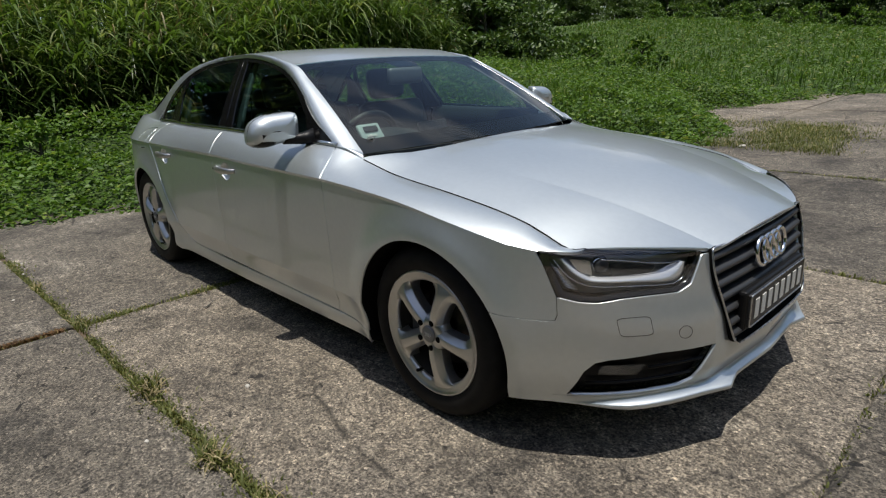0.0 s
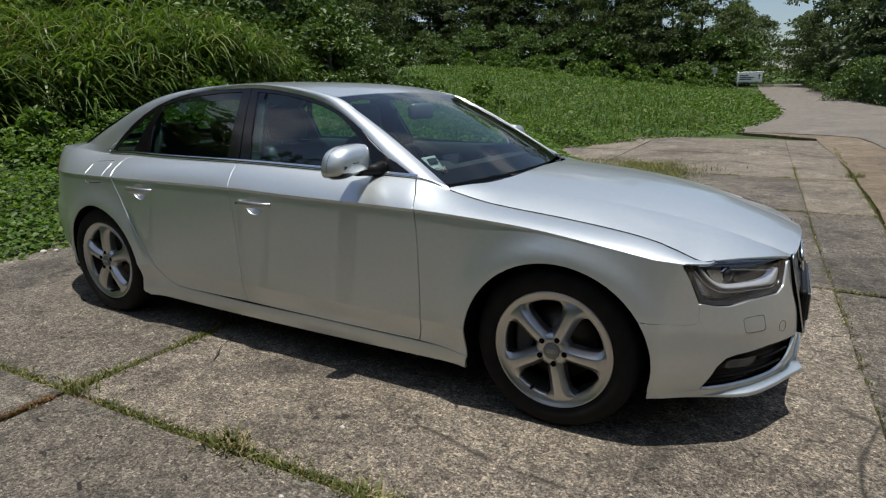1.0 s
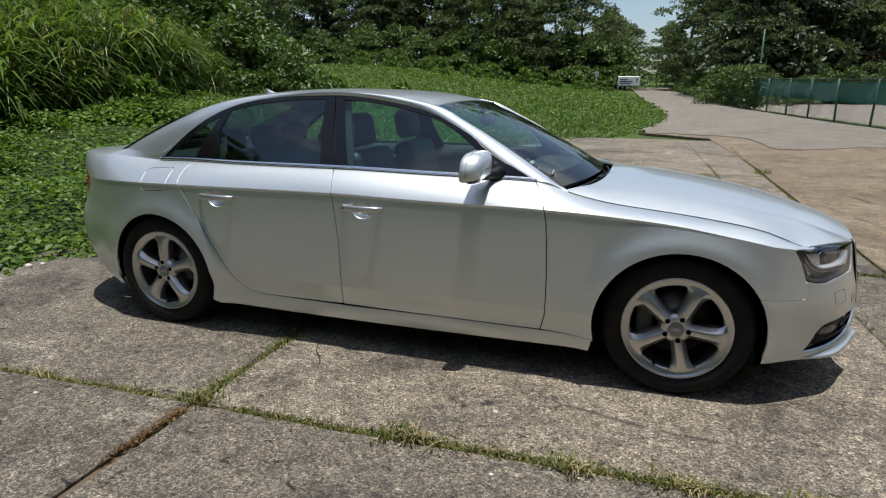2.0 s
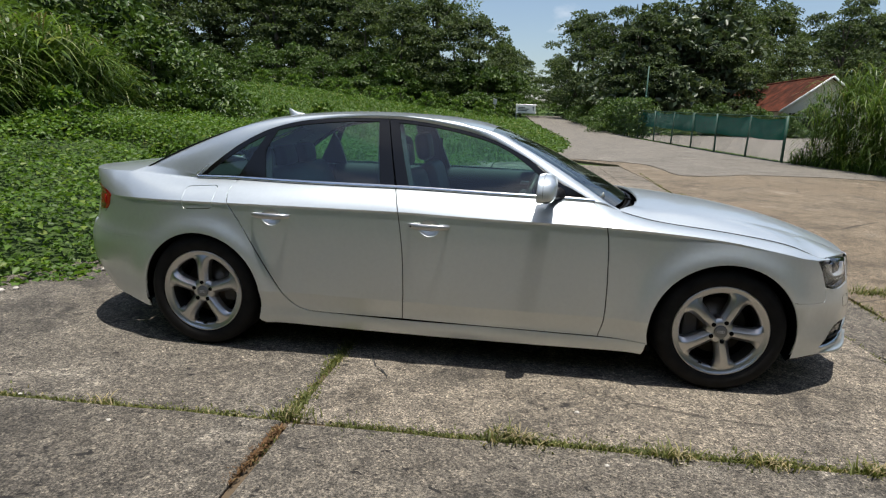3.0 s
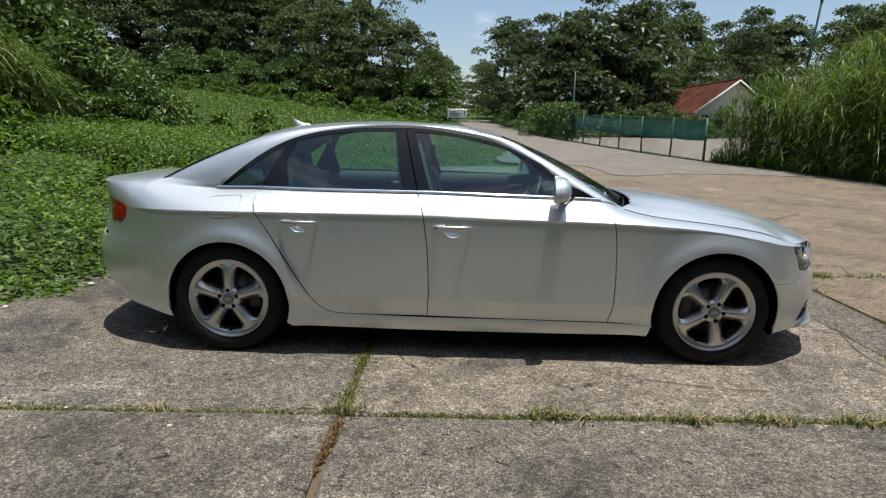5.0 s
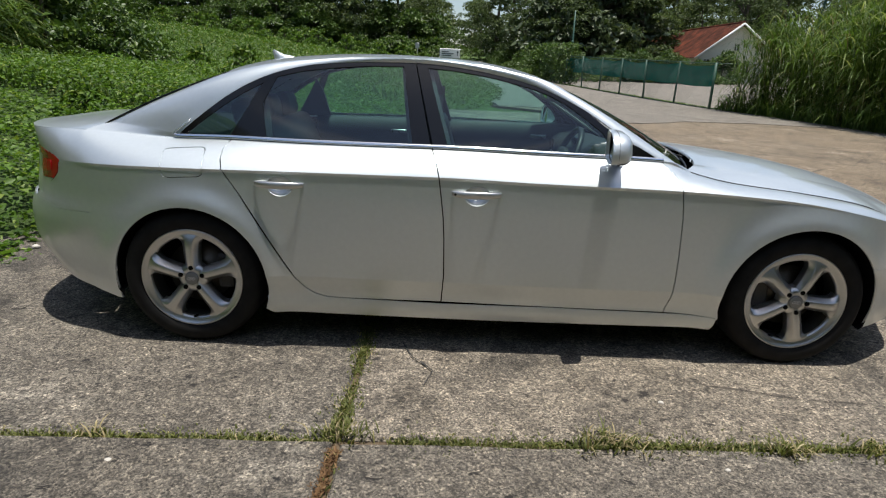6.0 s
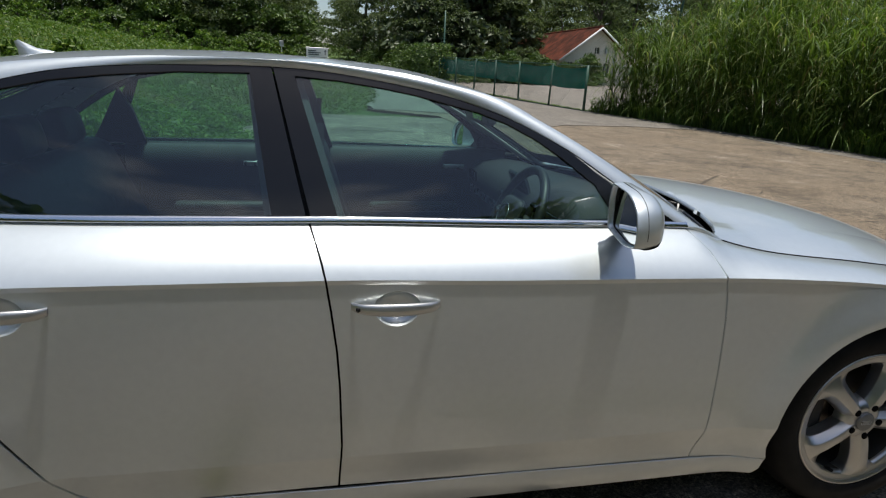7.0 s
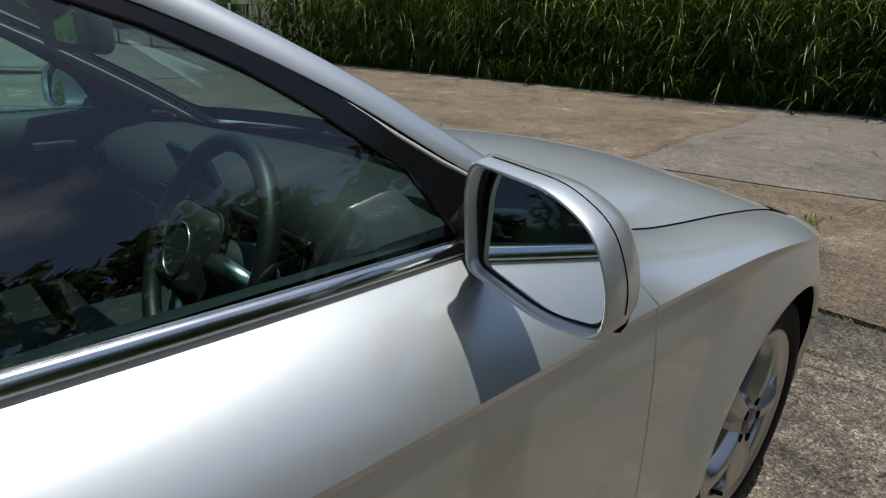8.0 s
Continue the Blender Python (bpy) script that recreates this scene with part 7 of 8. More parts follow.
def build_grille(car):
    grille = part("grille", None, car, "black barred grille in a bright frame")
    outline = []
    for z in (0.665, 0.60, 0.555, 0.50, 0.44, 0.36, 0.345, 0.335):
        outline.append((grille_half(z), z))
    full = [(y, z) for y, z in outline] + [(-y, z) for y, z in outline[::-1]]
    full = rounded(full, 0.012, 2)
    # recessed backing and side wall
    zs = np.linspace(0.335, 0.668, 9)
    part("backing", loft_data("backing", [[(grille_x(f * grille_half(z), z) - 0.06, f * grille_half(z), z) for f in np.linspace(-1, 1, 13)] for z in zs], M["gap"]), grille)
    ring = full + full[:1]
    dense = []
    for a, b in zip(ring[:-1], ring[1:]):
        n = max(1, int(math.dist(a, b) / 0.06))
        dense += [(a[0] + (b[0] - a[0]) * k / n, a[1] + (b[1] - a[1]) * k / n) for k in range(n)]
    dense.append(dense[0])
    part("grille_wall", loft_data("grille_wall", [[(grille_x(y, z) + 0.004, y, z) for y, z in dense], [(grille_x(y, z) - 0.06, y, z) for y, z in dense]], M["gap"]), grille)
    part("grille_frame", tube_data("grille_frame", [(grille_x(y, z) + 0.002, y, z) for y, z in dense[:-1]], 0.0032, M["satin"], 6, True), grille, "thin bright grille frame")
    # bars with a wedge section
    for z in (0.630, 0.585, 0.540, 0.495, 0.450, 0.405, 0.366):
        rows = []
        w = grille_half(z) - 0.008
        for y in np.linspace(-w, w, 21):
            x = grille_x(y, z)
            rows.append([(x - 0.050, y, z + 0.016), (x - 0.012, y, z + 0.013), (x - 0.003, y, z + 0.006), (x - 0.002, y, z - 0.005), (x - 0.010, y, z - 0.010), (x - 0.050, y, z - 0.012)])
        part("bar", loft_data("bar", rows, M["bar"]), grille)
    # four linked rings, in plain chrome
    for k in range(4):
        y0 = -0.081 + 0.054 * k
        pts = [(grille_x(y0, 0.588) + 0.010 - 0.15 * 0.046 * math.sin(a), y0 + 0.046 * math.cos(a), 0.588 + 0.046 * math.sin(a)) for a in np.linspace(0, 2 * math.pi, 29)[:-1]]
        part("ring", tube_data("ring", pts, 0.0085, M["chrome"], 8, True), grille, "chrome ring of the badge")
    # number plate with plain bars
    plate = part("number_plate", box_data("number_plate", (0.014, 0.50, 0.115), M["plate"], (2.243, 0.0, 0.432), 0.004), grille, "black number plate with pale bars")
    part("plate_holder", box_data("plate_holder", (0.030, 0.530, 0.138), M["black"], (2.226, 0.0, 0.431), 0.010, None, 2), grille, "black plate holder")
    part("plate_rim", tube_data("plate_rim", [(2.250, y, z) for y, z in rounded([(-0.248, 0.376), (0.248, 0.376), (0.248, 0.488), (-0.248, 0.488)], 0.012)], 0.0028, M["satin"], 6, True), grille)
    for k in range(8):
        y = -0.199 + 0.057 * k
        part("plate_bar", box_data("plate_bar", (0.003, 0.032, 0.068), M["ink"], (2.2515, y, 0.432), 0.001), plate, "pale painted bar")


def build_tail(car):
    for side in (1, -1):
        ax, az, ar = ARCHES[1]
        skin = [sh(*p) for p in arc(ax, az, ar, 134.5, 190, 14)] + [(-1.757, 0.0), (-2.0, 0.0), (-2.849, 0.0), hs(-2.849, 0.62), (-2.3, 0.66), (-2.16, 0.6580), (-2.05, 0.6520), (-2.026, 0.6365), (-1.998, 0.6215), sh(-1.88, 0.603)]
        flank_panel("rear_bumper", skin, car, side)
        lens = [(-2.115, 1.095), (-2.022, 1.032), (-2.004, 1.0), (-2.011, 0.902), (-2.033, 0.85), (-2.10, 0.84), (-2.45, 0.85), (-2.50, 1.05), (-2.30, 1.09)]
        lamp = part("tail_lamp", panel_data("tail_lamp", lens, lambda s, h: flank(s, h) + Vector((0, 0.002, 0)), 0.03, 0.03, M["red_lens"], side, 0.02, (1.0,)), car, "red tail lamp lens")
        bits = rounded([(-2.045, 0.985), (-2.043, 0.90), (-2.12, 0.895), (-2.13, 0.985)], 0.015)
        nose_patch("lamp_insert", bits, lamp, side, M["red_lens"], 0.005, "", 0.004)


# ---- wheels, mirrors, cabin ----
def lathe_data(name, profile, material, n=48):
    """Turned about the y axis: profile of (radius, y)."""
    rows = [[(r * math.cos(a), y, r * math.sin(a)) for r, y in profile] for a in np.linspace(0, 2 * math.pi, n + 1)]
    bm = bmesh.new()
    vs = [[bm.verts.new(p) for p in row] for row in rows[:-1]]
    for i in range(n):
        a, b = vs[i], vs[(i + 1) % n]
        for j in range(len(profile) - 1):
            bm.faces.new((a[j], a[j + 1], b[j + 1], b[j]))
    bmesh.ops.recalc_face_normals(bm, faces=bm.faces)
    me = bpy.data.meshes.new(name)
    bm.to_mesh(me)
    bm.free()
    me.materials.append(material)
    me.polygons.foreach_set("use_smooth", [True] * len(me.polygons))
    return me


def spoke_data():
    """One spoke: narrow and two-ridged at the hub, flared into the rim."""
    rows = []
    for r, hw, face in ((0.030, 0.026, 0.004), (0.050, 0.0305, 0.008), (0.075, 0.0325, 0.012), (0.105, 0.0335, 0.014), (0.140, 0.0355, 0.013), (0.162, 0.0385, 0.011), (0.178, 0.0435, 0.008), (0.191, 0.052, 0.004), (0.201, 0.063, 0.000), (0.210, 0.076, -0.004)):
        row = []
        for q, d in ((-1.0, -0.060), (-1.0, -0.026), (-0.97, -0.020), (-0.50, -0.0045), (-0.46, -0.0015), (-0.40, 0.0), (0, 0.0005), (0.40, 0.0), (0.46, -0.0015), (0.50, -0.0045), (0.97, -0.020), (1.0, -0.026), (1.0, -0.060)):
            flat = 1 - 0.75 * smooth_step(0.165, 0.208, r)
            bend = r - 0.5 * (q * hw) ** 2 / r * smooth_step(0.15, 0.20, r)          # the flared foot follows the rim
            row.append((bend, q * hw, face + (d * flat if d > -0.03 else d)))
        rows.append(row)
    verts = [(p[0], -p[2], p[1]) for row in rows for p in row]
    m = len(rows[0])
    faces = [(i * m + j, i * m + j + 1, (i + 1) * m + j + 1, (i + 1) * m + j) for i in range(len(rows) - 1) for j in range(m - 1)]
    me = mesh_of("spoke", verts, faces, M["alloy"], True)
    return me


def wheel_set():
    tyre = lathe_data("tyre", [(0.226, 0.055), (0.231, 0.004), (0.240, -0.006), (0.262, -0.013), (0.285, -0.012), (0.303, -0.004), (0.315, 0.010), (0.3235, 0.030), (0.3265, 0.062), (0.3275, 0.115), (0.3265, 0.168), (0.3235, 0.200), (0.310, 0.225), (0.27, 0.235), (0.226, 0.19)], M["tyre"], 64)
    rim = lathe_data("rim", [(0.236, 0.004), (0.2355, -0.003), (0.232, -0.006), (0.229, -0.005), (0.224, -0.001), (0.216, 0.003), (0.207, 0.005), (0.200, 0.008), (0.196, 0.014), (0.195, 0.022)], M["alloy"], 64)
    barrel = lathe_data("barrel", [(0.195, 0.022), (0.197, 0.045), (0.199, 0.085), (0.200, 0.13), (0.205, 0.18)], M["barrel"], 64)
    hub = lathe_data("hub", [(0.001, 0.002), (0.033, -0.004), (0.036, -0.005), (0.048, -0.004), (0.062, 0.004), (0.070, 0.016), (0.074, 0.045)], M["alloy"], 40)
    cap = lathe_data("centre_cap", [(0.001, -0.0125), (0.027, -0.012), (0.031, -0.010), (0.032, 0.000)], M["cap"], 32)
    disc = lathe_data("brake_disc", [(0.05, 0.085), (0.075, 0.082), (0.080, 0.095), (0.148, 0.095), (0.149, 0.11), (0.05, 0.11)], M["disc"], 48)
    back = lathe_data("brake_plate", [(0.02, 0.115), (0.198, 0.115), (0.200, 0.13)], M["gap"], 40)
    spoke = spoke_data()
    # near-black plug that stands for the shade in a bolt recess
    bolt = tube_data("bolt", [(0, 0.012, 0), (0, -0.0112, 0)], 0.0112, M["gap"], 12)
    return dict(barrel=barrel, tyre=tyre, rim=rim, hub=hub, cap=cap, disc=disc, back=back, spoke=spoke, bolt=bolt)


def build_wheel(car, W, x, side, turn):
    """The wheel's face lies 0.885 m from the car's middle."""
    w = part("wheel", None, car, "five-spoke silver alloy wheel with a black tyre")
    # built facing -y; turned round for the left side
    w.matrix_basis = pose(x, -0.888, 0.3225) if side < 0 else pose(x, 0.888, 0.3225, 0, 0, 180)
    part("tyre", W["tyre"], w, "black rubber tyre")
    part("rim", W["rim"], w)
    part("rim_barrel", W["barrel"], w, "brake-dusted inner rim")
    part("hub", W["hub"], w)
    part("centre_cap", W["cap"], w, "dark grey centre cap")
    part("brake_disc", W["disc"], w, "worn steel brake disc")
    part("brake_plate", W["back"], w)
    part("brake_caliper", box_data("brake_caliper", (0.075, 0.06, 0.17), M["caliper"], (-0.135 if x > 0 else 0.135, 0.085, 0.02), 0.015, None, 2), w)
    for k in range(4):
        pts = [(-0.0129 + 0.0078 * k + 0.0066 * math.cos(b), -0.0128, 0.0066 * math.sin(b)) for b in np.linspace(0, 2 * math.pi, 15)[:-1]]
        part("cap_ring", tube_data("cap_ring", pts, 0.0010, M["satin"], 5, True), w)
    for k in range(5):
        a = radians(turn + 72 * k)
        sp = part("spoke", W["spoke"], w)
        sp.matrix_basis = Matrix.Rotation(-a, 4, "Y")
        b = part("bolt", W["bolt"], w)
        b.matrix_basis = Matrix.Translation((0.052 * math.cos(a), 0, 0.052 * math.sin(a)))
    part("valve", tube_data("valve", [(0.196 * math.cos(radians(turn - 36 - 72)), 0.02, 0.196 * math.sin(radians(turn - 36 - 72))), (0.190 * math.cos(radians(turn - 36 - 72)), -0.008, 0.190 * math.sin(radians(turn - 36 - 72)))], 0.006, M["tyre"], 10), w)


def build_mirror(car, side):
    """Door mirror: shell, dark foot, glass. Built for y positive, then set on its side."""
    mirror = part("door_mirror", None, car, "silver door mirror on a black foot")
    # outline of the opening seen from behind: (across, up), from the inner end outwards
    outline = rounded([(-0.102, -0.046), (-0.110, 0.040), (-0.100, 0.074), (0.010, 0.067), (0.064, 0.042), (0.086, -0.008), (0.084, -0.054), (0.012, -0.066)], [0.014, 0.02, 0.013, 0.06, 0.05, 0.05, 0.022, 0.04], 5)
    cx, cy, cz = 0.455, 0.945, 1.000

    def at(a, up, fwd):
        # across runs outwards and a little back
        return Vector((cx + fwd - 0.10 * a, cy + a, cz + up))
    rows = []
    for k, (fwd, sc) in enumerate(((0.006, 0.90), (-0.006, 0.93), (-0.010, 0.97), (-0.006, 1.0), (0.010, 1.012), (0.030, 1.0), (0.050, 0.94), (0.066, 0.82), (0.077, 0.60), (0.082, 0.30), (0.083, 0.02))):
        pull = 0.035 * smooth_step(0.0, 0.06, fwd)
        rows.append([tuple(at(a * sc - (pull if a < 0 else 0) * min(1, -a / 0.08 if a < 0 else 0), u * sc, fwd)) for a, u in outline + outline[:1]])
    part("mirror_shell", loft_data("mirror_shell", rows, M["paint"], side), mirror, "silver mirror shell")
    # groove round the shell and black lower part
    pts = [at(a * 1.010, u * 1.010, 0.020) for a, u in outline if u > -0.035]
    part("shell_groove", tube_data("shell_groove", [(p.x, p.y * side, p.z) for p in pts], 0.0007, M["gap"], 5), mirror)
    rows = []
    for fwd, sc in ((0.026, 1.02), (0.042, 0.985), (0.057, 0.91), (0.069, 0.76), (0.077, 0.55)):
        row = []
        for a in np.linspace(-0.096, 0.078, 14):
            under = -0.047 - 0.016 * max(0.0, 1 - ((a - 0.02) / 0.07) ** 2)
            row.append(tuple(at(a * sc, (under) * sc - 0.003, fwd)))
        rows.append(row)
    part("mirror_underside", loft_data("mirror_underside", [[(p[0] + 0.004, p[1] + (0.004 if i > 6 else 0), p[2] + 0.026) for i, p in enumerate(rows[-1])]] + rows[::-1], M["trim"], side), mirror, "black mirror underside")
    inner = [(a * 0.885, u * 0.885) for a, u in outline]
    part("mirror_glass", loft_data("mirror_glass", [[tuple(at(a * r, u * r, 0.010 + 0.085 * u * r)) for a, u in inner + inner[:1]] for r in (1.0, 0.5, 0.01)], M["mirror"], side, False), mirror, "mirror glass reflecting the door")
    ringp = [at(a * 0.90, u * 0.90, 0.008) for a, u in outline]
    part("mirror_seal", tube_data("mirror_seal", [(p.x, p.y * side, p.z) for p in ringp], 0.004, M["black"], 6, True), mirror)
    foot = [Vector((0.555, 0.760, 0.960)), Vector((0.535, 0.80, 0.958)), Vector((0.515, 0.845, 0.958)), Vector((0.505, 0.880, 0.968))]
    part("mirror_foot", tube_data("mirror_foot", [(p.x, p.y * side, p.z) for p in foot], [0.040, 0.026, 0.022, 0.030], M["black"], 12), mirror, "black mirror foot")


def rounded_box(name, size, at, material, bevel, turn=(0, 0, 0), seg=3):
    me = box_data(name, size, material, at, bevel, None, seg)
    if any(turn):
        c = Vector(at)
        me.transform(Matrix.Translation(c) @ pose(0, 0, 0, *turn) @ Matrix.Translation(-c))
    me.polygons.foreach_set("use_smooth", [True] * len(me.polygons))
    return me


def build_seat(car, x, y, name="front_seat"):
    seat = part(name, None, car, "black leather car seat with a headrest")
    part("cushion", rounded_box("cushion", (0.52, 0.50, 0.18), (x + 0.10, y, 0.42), M["leather"], 0.06, (0, -6, 0)), seat)
    part("backrest", rounded_box("backrest", (0.14, 0.50, 0.62), (x - 0.22, y, 0.72), M["leather"], 0.06, (0, -17, 0)), seat)
    part("headrest", rounded_box("headrest", (0.10, 0.27, 0.19), (x - 0.345, y, 1.125), M["leather"], 0.045, (0, -10, 0)), seat)
    for dy in (-0.06, 0.06):
        part("headrest_post", tube_data("headrest_post", [(x - 0.325, y + dy, 0.98), (x - 0.34, y + dy, 1.06)], 0.006, M["chrome"], 8), seat)


def build_cabin(car):
    part("cabin_floor", box_data("cabin_floor", (2.7, 1.50, 0.05), M["gap"], (-0.10, 0, 0.235)), car, "dark cabin floor")
    part("underbody", box_data("underbody", (3.5, 1.42, 0.06), M["gap"], (0.0, 0, 0.19)), car, "dark underbody")
    part("engine_cover", box_data("engine_cover", (0.95, 1.04, 0.45), M["gap"], (1.48, 0, 0.44)), car, "dark engine bay mass")
    part("boot_floor", box_data("boot_floor", (0.85, 1.00, 0.42), M["gap"], (-1.68, 0, 0.61)), car, "dark boot trim")
    # dashboard with a cowl over the dials
    rows = []
    for y in np.linspace(-0.685, 0.685, 37):
        k = 1 - (y / 0.712) ** 2
        hump = 0.055 * math.exp(-((y + 0.37) / 0.15) ** 4)
        rows.append([(0.80 + 0.145 * k, y, 0.862 + 0.02 * k), (0.74, y, 0.900), (0.62, y, 0.915 + hump * 0.7), (0.52, y, 0.900 + hump), (0.475, y, 0.865 + hump * 0.9), (0.47, y, 0.80), (0.53, y, 0.66), (0.56, y, 0.40)])
    part("dashboard", loft_data("dashboard", rows, M["dash"]), car, "dark grey dashboard with a dial cowl")
    part("dial_panel", rounded_box("dial_panel", (0.02, 0.27, 0.09), (0.482, -0.37, 0.845), M["trim"], 0.008, (0, -20, 0)), car, "black instrument panel")
    for dy in (-0.44, -0.30):
        part("dial", tube_data("dial", [(0.468 + 0.035 * math.sin(a) * 0.35, dy + 0.044 * math.cos(a), 0.845 + 0.042 * math.sin(a)) for a in np.linspace(0, 2 * math.pi, 21)[:-1]], 0.003, M["satin"], 6, True), car, "silver-ringed dial")
    for y in (-0.63, -0.08, 0.08, 0.63):
        part("air_vent", rounded_box("air_vent", (0.02, 0.12, 0.055), (0.470, y, 0.835), M["trim"], 0.012, (0, -10, 0)), car, "black air vent")
    part("dash_trim", rounded_box("dash_trim", (0.012, 1.30, 0.035), (0.480, 0.05, 0.765), M["satin"], 0.005), car, "aluminium dashboard strip")
    part("screen", rounded_box("screen", (0.02, 0.20, 0.10), (0.50, 0.0, 0.905), M["trim"], 0.01, (0, -20, 0)), car, "dark display screen")
    part("console", rounded_box("console", (0.9, 0.24, 0.34), (0.10, 0, 0.46), M["cabin"], 0.05), car, "dark centre console")
    part("gear_lever", tube_data("gear_lever", [(0.22, 0.0, 0.62), (0.20, 0.0, 0.70), (0.19, 0.0, 0.745)], [0.012, 0.018, 0.022], M["leather"], 10), car)
    # steering wheel
    steer = part("steering_wheel", None, car, "black leather steering wheel with three spokes")
    steer.matrix_basis = Matrix.Translation((0.365, -0.35, 0.850)) @ pose(0, 0, 0, 0, -66, 0)
    ring = [(0.185 * math.cos(a), 0.185 * math.sin(a), 0) for a in np.linspace(0, 2 * math.pi, 49)[:-1]]
    part("wheel_ring", tube_data("wheel_ring", ring, 0.0165, M["leather"], 10, True), steer)
    part("airbag_boss", rounded_box("airbag_boss", (0.15, 0.16, 0.05), (0.0, 0, 0.02), M["cabin"], 0.03), steer)
    for p in ((0.0, 0.17), (0.0, -0.17), (-0.17, 0.0)):
        part("wheel_spoke", tube_data("wheel_spoke", [(p[0] * 0.35, p[1] * 0.35, 0.015), (p[0], p[1], 0.0)], [0.022, 0.014], M["satin"], 8), steer)
    part("boss_ring", tube_data("boss_ring", [(0.042 * math.cos(a), 0.042 * math.sin(a), 0.046) for a in np.linspace(0, 2 * math.pi, 25)[:-1]], 0.002, M["satin"], 6, True), steer)
    part("steering_column", tube_data("steering_column", [(0.38, -0.37, 0.83), (0.56, -0.37, 0.76)], 0.045, M["cabin"], 12), car)
    for dy in (-0.12, 0.12):
        part("stalk", tube_data("stalk", [(0.42, -0.37, 0.82), (0.415, -0.37 + dy, 0.835)], 0.008, M["cabin"], 8), car)
    build_seat(car, -0.02, -0.37)
    build_seat(car, -0.02, 0.37)
    bench = part("rear_bench", None, car, "black leather rear bench with headrests")
    part("cushion", rounded_box("cushion", (0.52, 1.26, 0.20), (-0.82, 0, 0.42), M["leather"], 0.07), bench)
    part("backrest", rounded_box("backrest", (0.16, 1.26, 0.60), (-1.14, 0, 0.70), M["leather"], 0.07, (0, -22, 0)), bench)
    for y in (-0.37, 0.0, 0.37):
        part("headrest", rounded_box("headrest", (0.10, 0.25, 0.15), (-1.27, y, 1.045), M["leather"], 0.045, (0, -12, 0)), bench)
    part("parcel_shelf", box_data("parcel_shelf", (0.55, 1.25, 0.03), M["cabin"], (-1.56, 0, 0.935), 0.01), car, "dark parcel shelf")
    # inner door trims, pillars and roof lining
    for side in (1, -1):
        for x0, x1 in ((-0.30, 0.66), (-1.15, -0.30)):
            rows = [[(x, (belt_y(x) - 0.03) * side, 0.952), (x, (belt_y(x) - 0.075) * side, 0.940), (x, (belt_y(x) - 0.085) * side, 0.80), (x, (belt_y(x) - 0.045) * side, 0.79), (x, (belt_y(x) - 0.03) * side, 0.40)] for x in np.linspace(x0 + 0.01, x1 - 0.01, 8)]
            part("door_card", loft_data("door_card", rows, M["cabin"]), car, "dark inner door trim")
            xm = (x0 + x1) / 2
            part("armrest", rounded_box("armrest", (0.45, 0.06, 0.05), (xm, 0.68 * side, 0.66), M["cabin"], 0.02), car)
            part("inner_handle", rounded_box("inner_handle", (0.11, 0.012, 0.022), (x1 - 0.28, (belt_y(x1 - 0.28) - 0.092) * side, 0.865), M["satin"], 0.005), car, "silver inner door handle")
        # lining behind the pillars
        for poly in ([(-0.47, 1.30), (-0.42, 0.95), (-0.22, 0.95), (-0.33, 1.30)], [(-1.12, 1.20), (-1.27, 0.955), (-1.05, 0.955), (-1.08, 1.11)]):
            part("pillar_lining", panel_data("pillar_lining", poly, lambda x, z: glasshouse(x, z, 0.045), 0.08, 0.08, M["cabin"], side, 0.02), car)
        low = [tuple(glasshouse(x, z, 0.02)) for x, z in FRAME_TOP[3:]]
        hi = [tuple(Vector(p) - Vector((0.0, 0.03, 0.03))) for p in BAND_TOP[3:]]
        part("rail_lining", loft_data("rail_lining", [low, hi], M["cabin_pale"], side), car, "pale grey roof-edge lining")
        inside = [tuple(glasshouse(x, z, 0.030)) for x, z in FRAME_TOP]
        rows = []
        for t in np.linspace(0.70, 0.995, 14):
            a, b = line_at(inside, t), line_at(BAND_TOP, t) + Vector((-0.03, -0.040, -0.022))
            a = a + (a - b) * 0.35
            rows.append([tuple(a), tuple(a.lerp(b, 0.5) + Vector((-0.012, -0.016, -0.006))), tuple(b)])
        thicken(part("screen_pillar_lining", loft_data("screen_pillar_lining", rows, M["cabin_pale"], side), car, "pale grey screen pillar trim"), 0.006)
        part("seat_belt", loft_data("seat_belt", [[(-0.30, 0.60 * side, 1.18), (-0.27, 0.61 * side, 1.18)], [(-0.33, 0.66 * side, 0.75), (-0.29, 0.67 * side, 0.75)]], M["cabin"]), car, "grey seat belt")
    rows = [[(x, y, roof_at(x, y).z - 0.035) for y in np.linspace(-0.545, 0.545, 11)] for x in np.linspace(0.16, -1.28, 14)]
    part("roof_lining", loft_data("roof_lining", rows, M["cabin_pale"]), car, "pale grey roof lining")
    # mirror, visor, cards on the screen
    part("inner_mirror", rounded_box("inner_mirror", (0.04, 0.25, 0.085), (0.315, -0.02, 1.185), M["cap"], 0.018, (0, 0, 6)), car, "dark inner mirror")
    part("inner_mirror_glass", box_data("inner_mirror_glass", (0.003, 0.205, 0.05), M["mirror"], (0.293, -0.022, 1.185), 0.001), car)
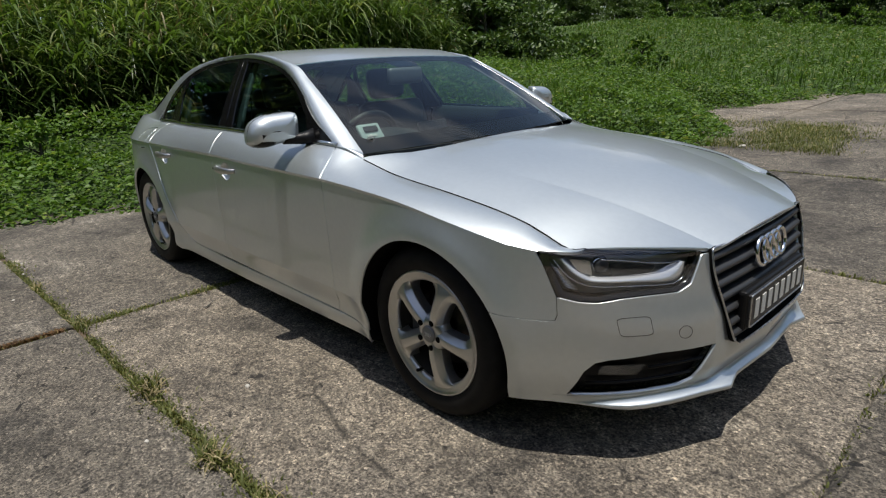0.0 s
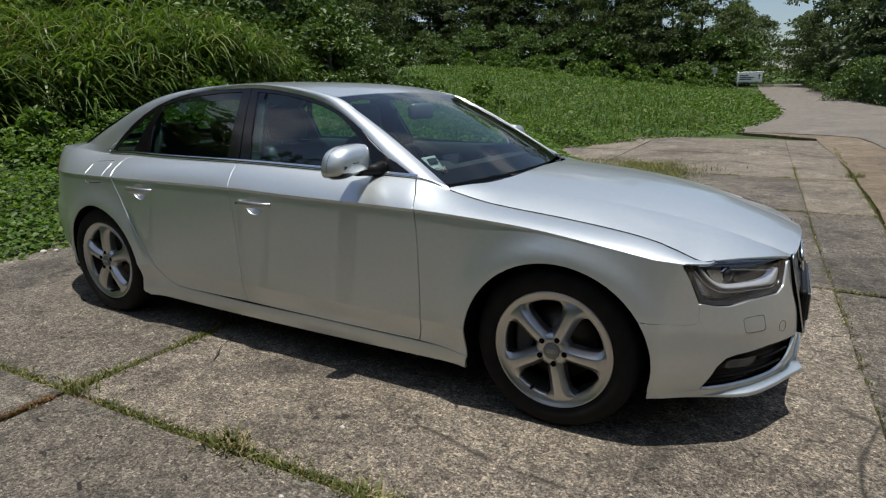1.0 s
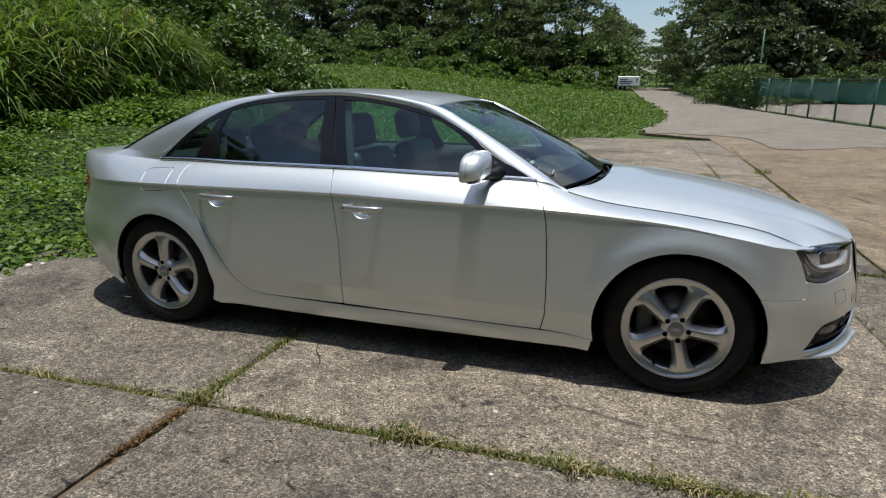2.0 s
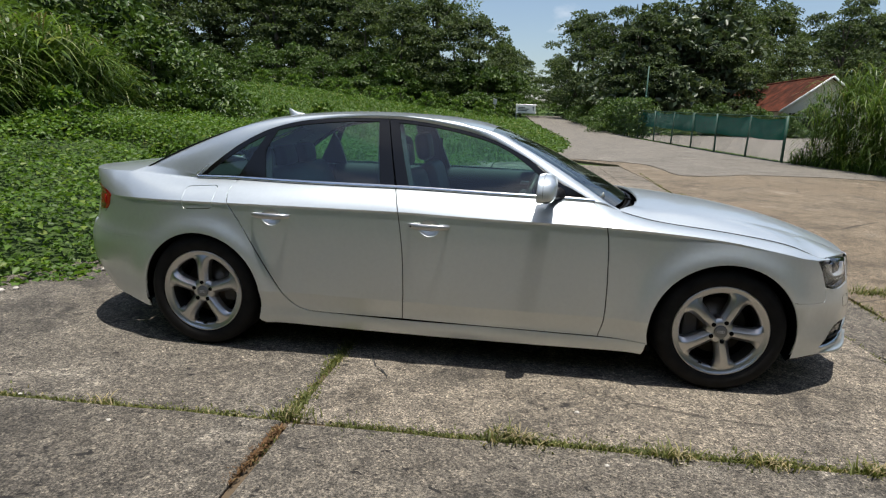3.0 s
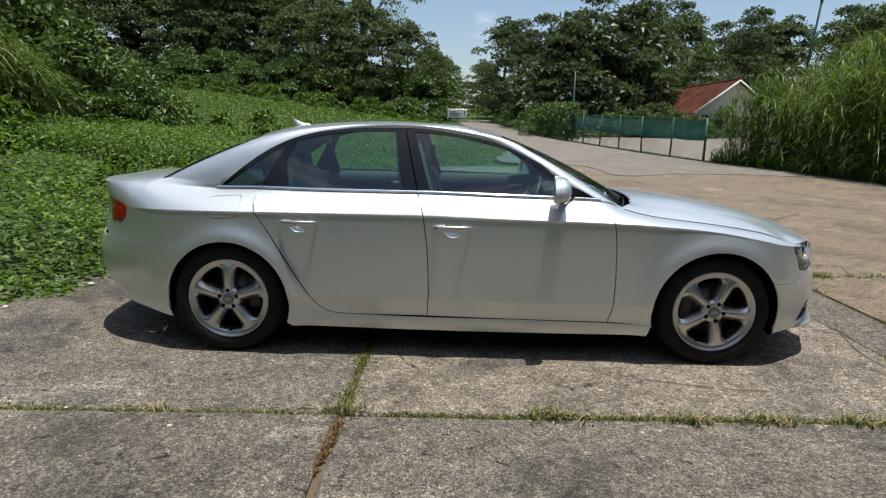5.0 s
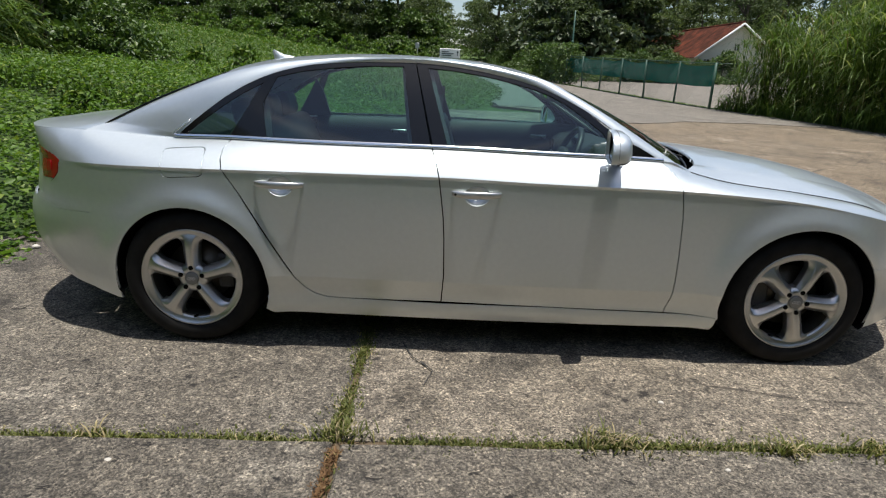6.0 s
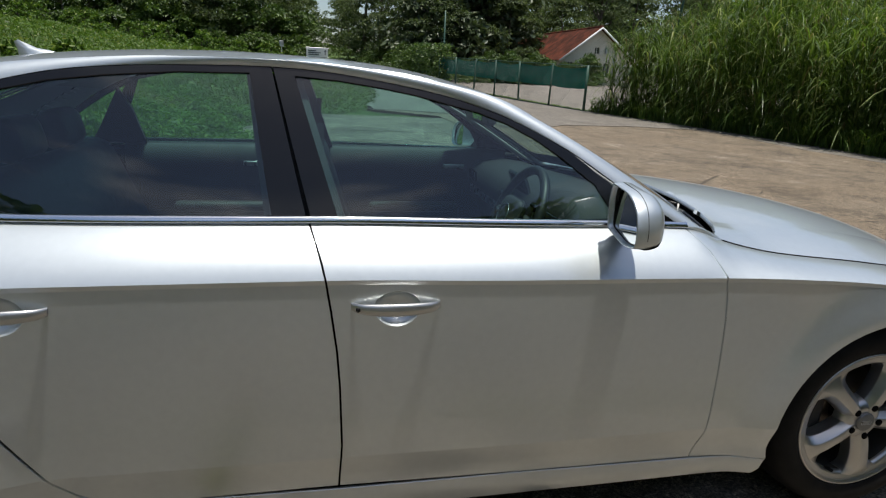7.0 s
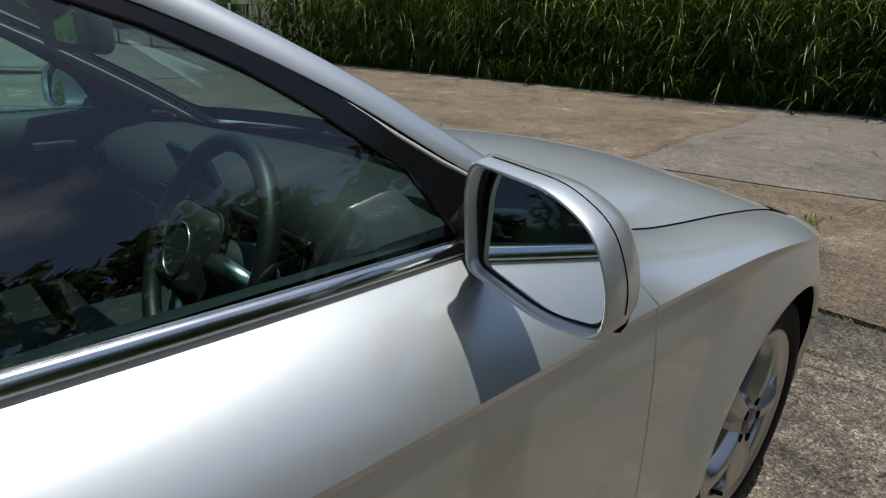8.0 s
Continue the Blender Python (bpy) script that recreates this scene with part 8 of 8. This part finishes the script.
    part("mirror_stalk", tube_data("mirror_stalk", [(0.305, -0.01, 1.20), (0.262, 0, 1.232)], [0.013, 0.016], M["cabin"], 8), car)
    unit_ = part("pass_unit", rounded_box("pass_unit", (0.02, 0.12, 0.085), (0.690, -0.555, 0.962), M["paper"], 0.008, (0, -38, 0)), car, "pale green toll unit on the windscreen")
    part("unit_slot", rounded_box("unit_slot", (0.006, 0.075, 0.028), (0.6945, -0.555, 0.979), M["lamp_dark"], 0.002, (0, -38, 0)), unit_)
    part("unit_label", rounded_box("unit_label", (0.005, 0.055, 0.010), (0.713, -0.562, 0.950), M["ink"], 0.001, (0, -38, 0)), unit_)
    # small star-shaped charm at the foot of the screen
    c = screen(0.10, -0.90) + Vector((-0.01, 0.0, 0.004))
    star = [(c.x - 0.02 * math.sin(radians(72 * k)) * 0.5, c.y + 0.026 * math.cos(radians(90 + 144 * k)), c.z + 0.026 * math.sin(radians(90 + 144 * k)) * 0.8) for k in range(5)]
    part("star_charm", tube_data("star_charm", star, 0.0028, M["ink"], 6, True), car, "small pale star charm")
    # wipers
    for y0, y1 in ((-0.62, 0.02), (0.02, 0.60)):
        pts = [screen(-0.035 + 0.006 * math.sin(math.pi * f), (y0 + (y1 - y0) * f) / 0.712) + Vector((0.006, 0, -0.006)) for f in np.linspace(0, 1, 12)]
        part("wiper", tube_data("wiper", [tuple(p) for p in pts], 0.006, M["black"], 6), car, "black wiper blade")
        a = Vector((0.985 - 0.22 * abs(y1) ** 2, y1, 0.872))
        part("wiper_arm", tube_data("wiper_arm", [tuple(a), tuple(pts[5] + Vector((0.004, 0, 0.01)))], 0.008, M["black"], 6), car, "black wiper arm")


def build_car():
    car = tagged(new("car"), "silver four-door saloon parked on weathered concrete slabs", "car")
    for side in (-1, 1):
        build_flank(car, side)
        build_glasshouse(car, side)
        build_mirror(car, side)
    build_top(car)
    build_nose(car)
    build_tail(car)
    W = wheel_set()
    for x, side, turn in ((1.404, -1, -6), (-1.404, -1, 18), (1.404, 1, 10), (-1.404, 1, 40)):
        build_wheel(car, W, x, side, turn)
    build_cabin(car)
    return car


build_car()
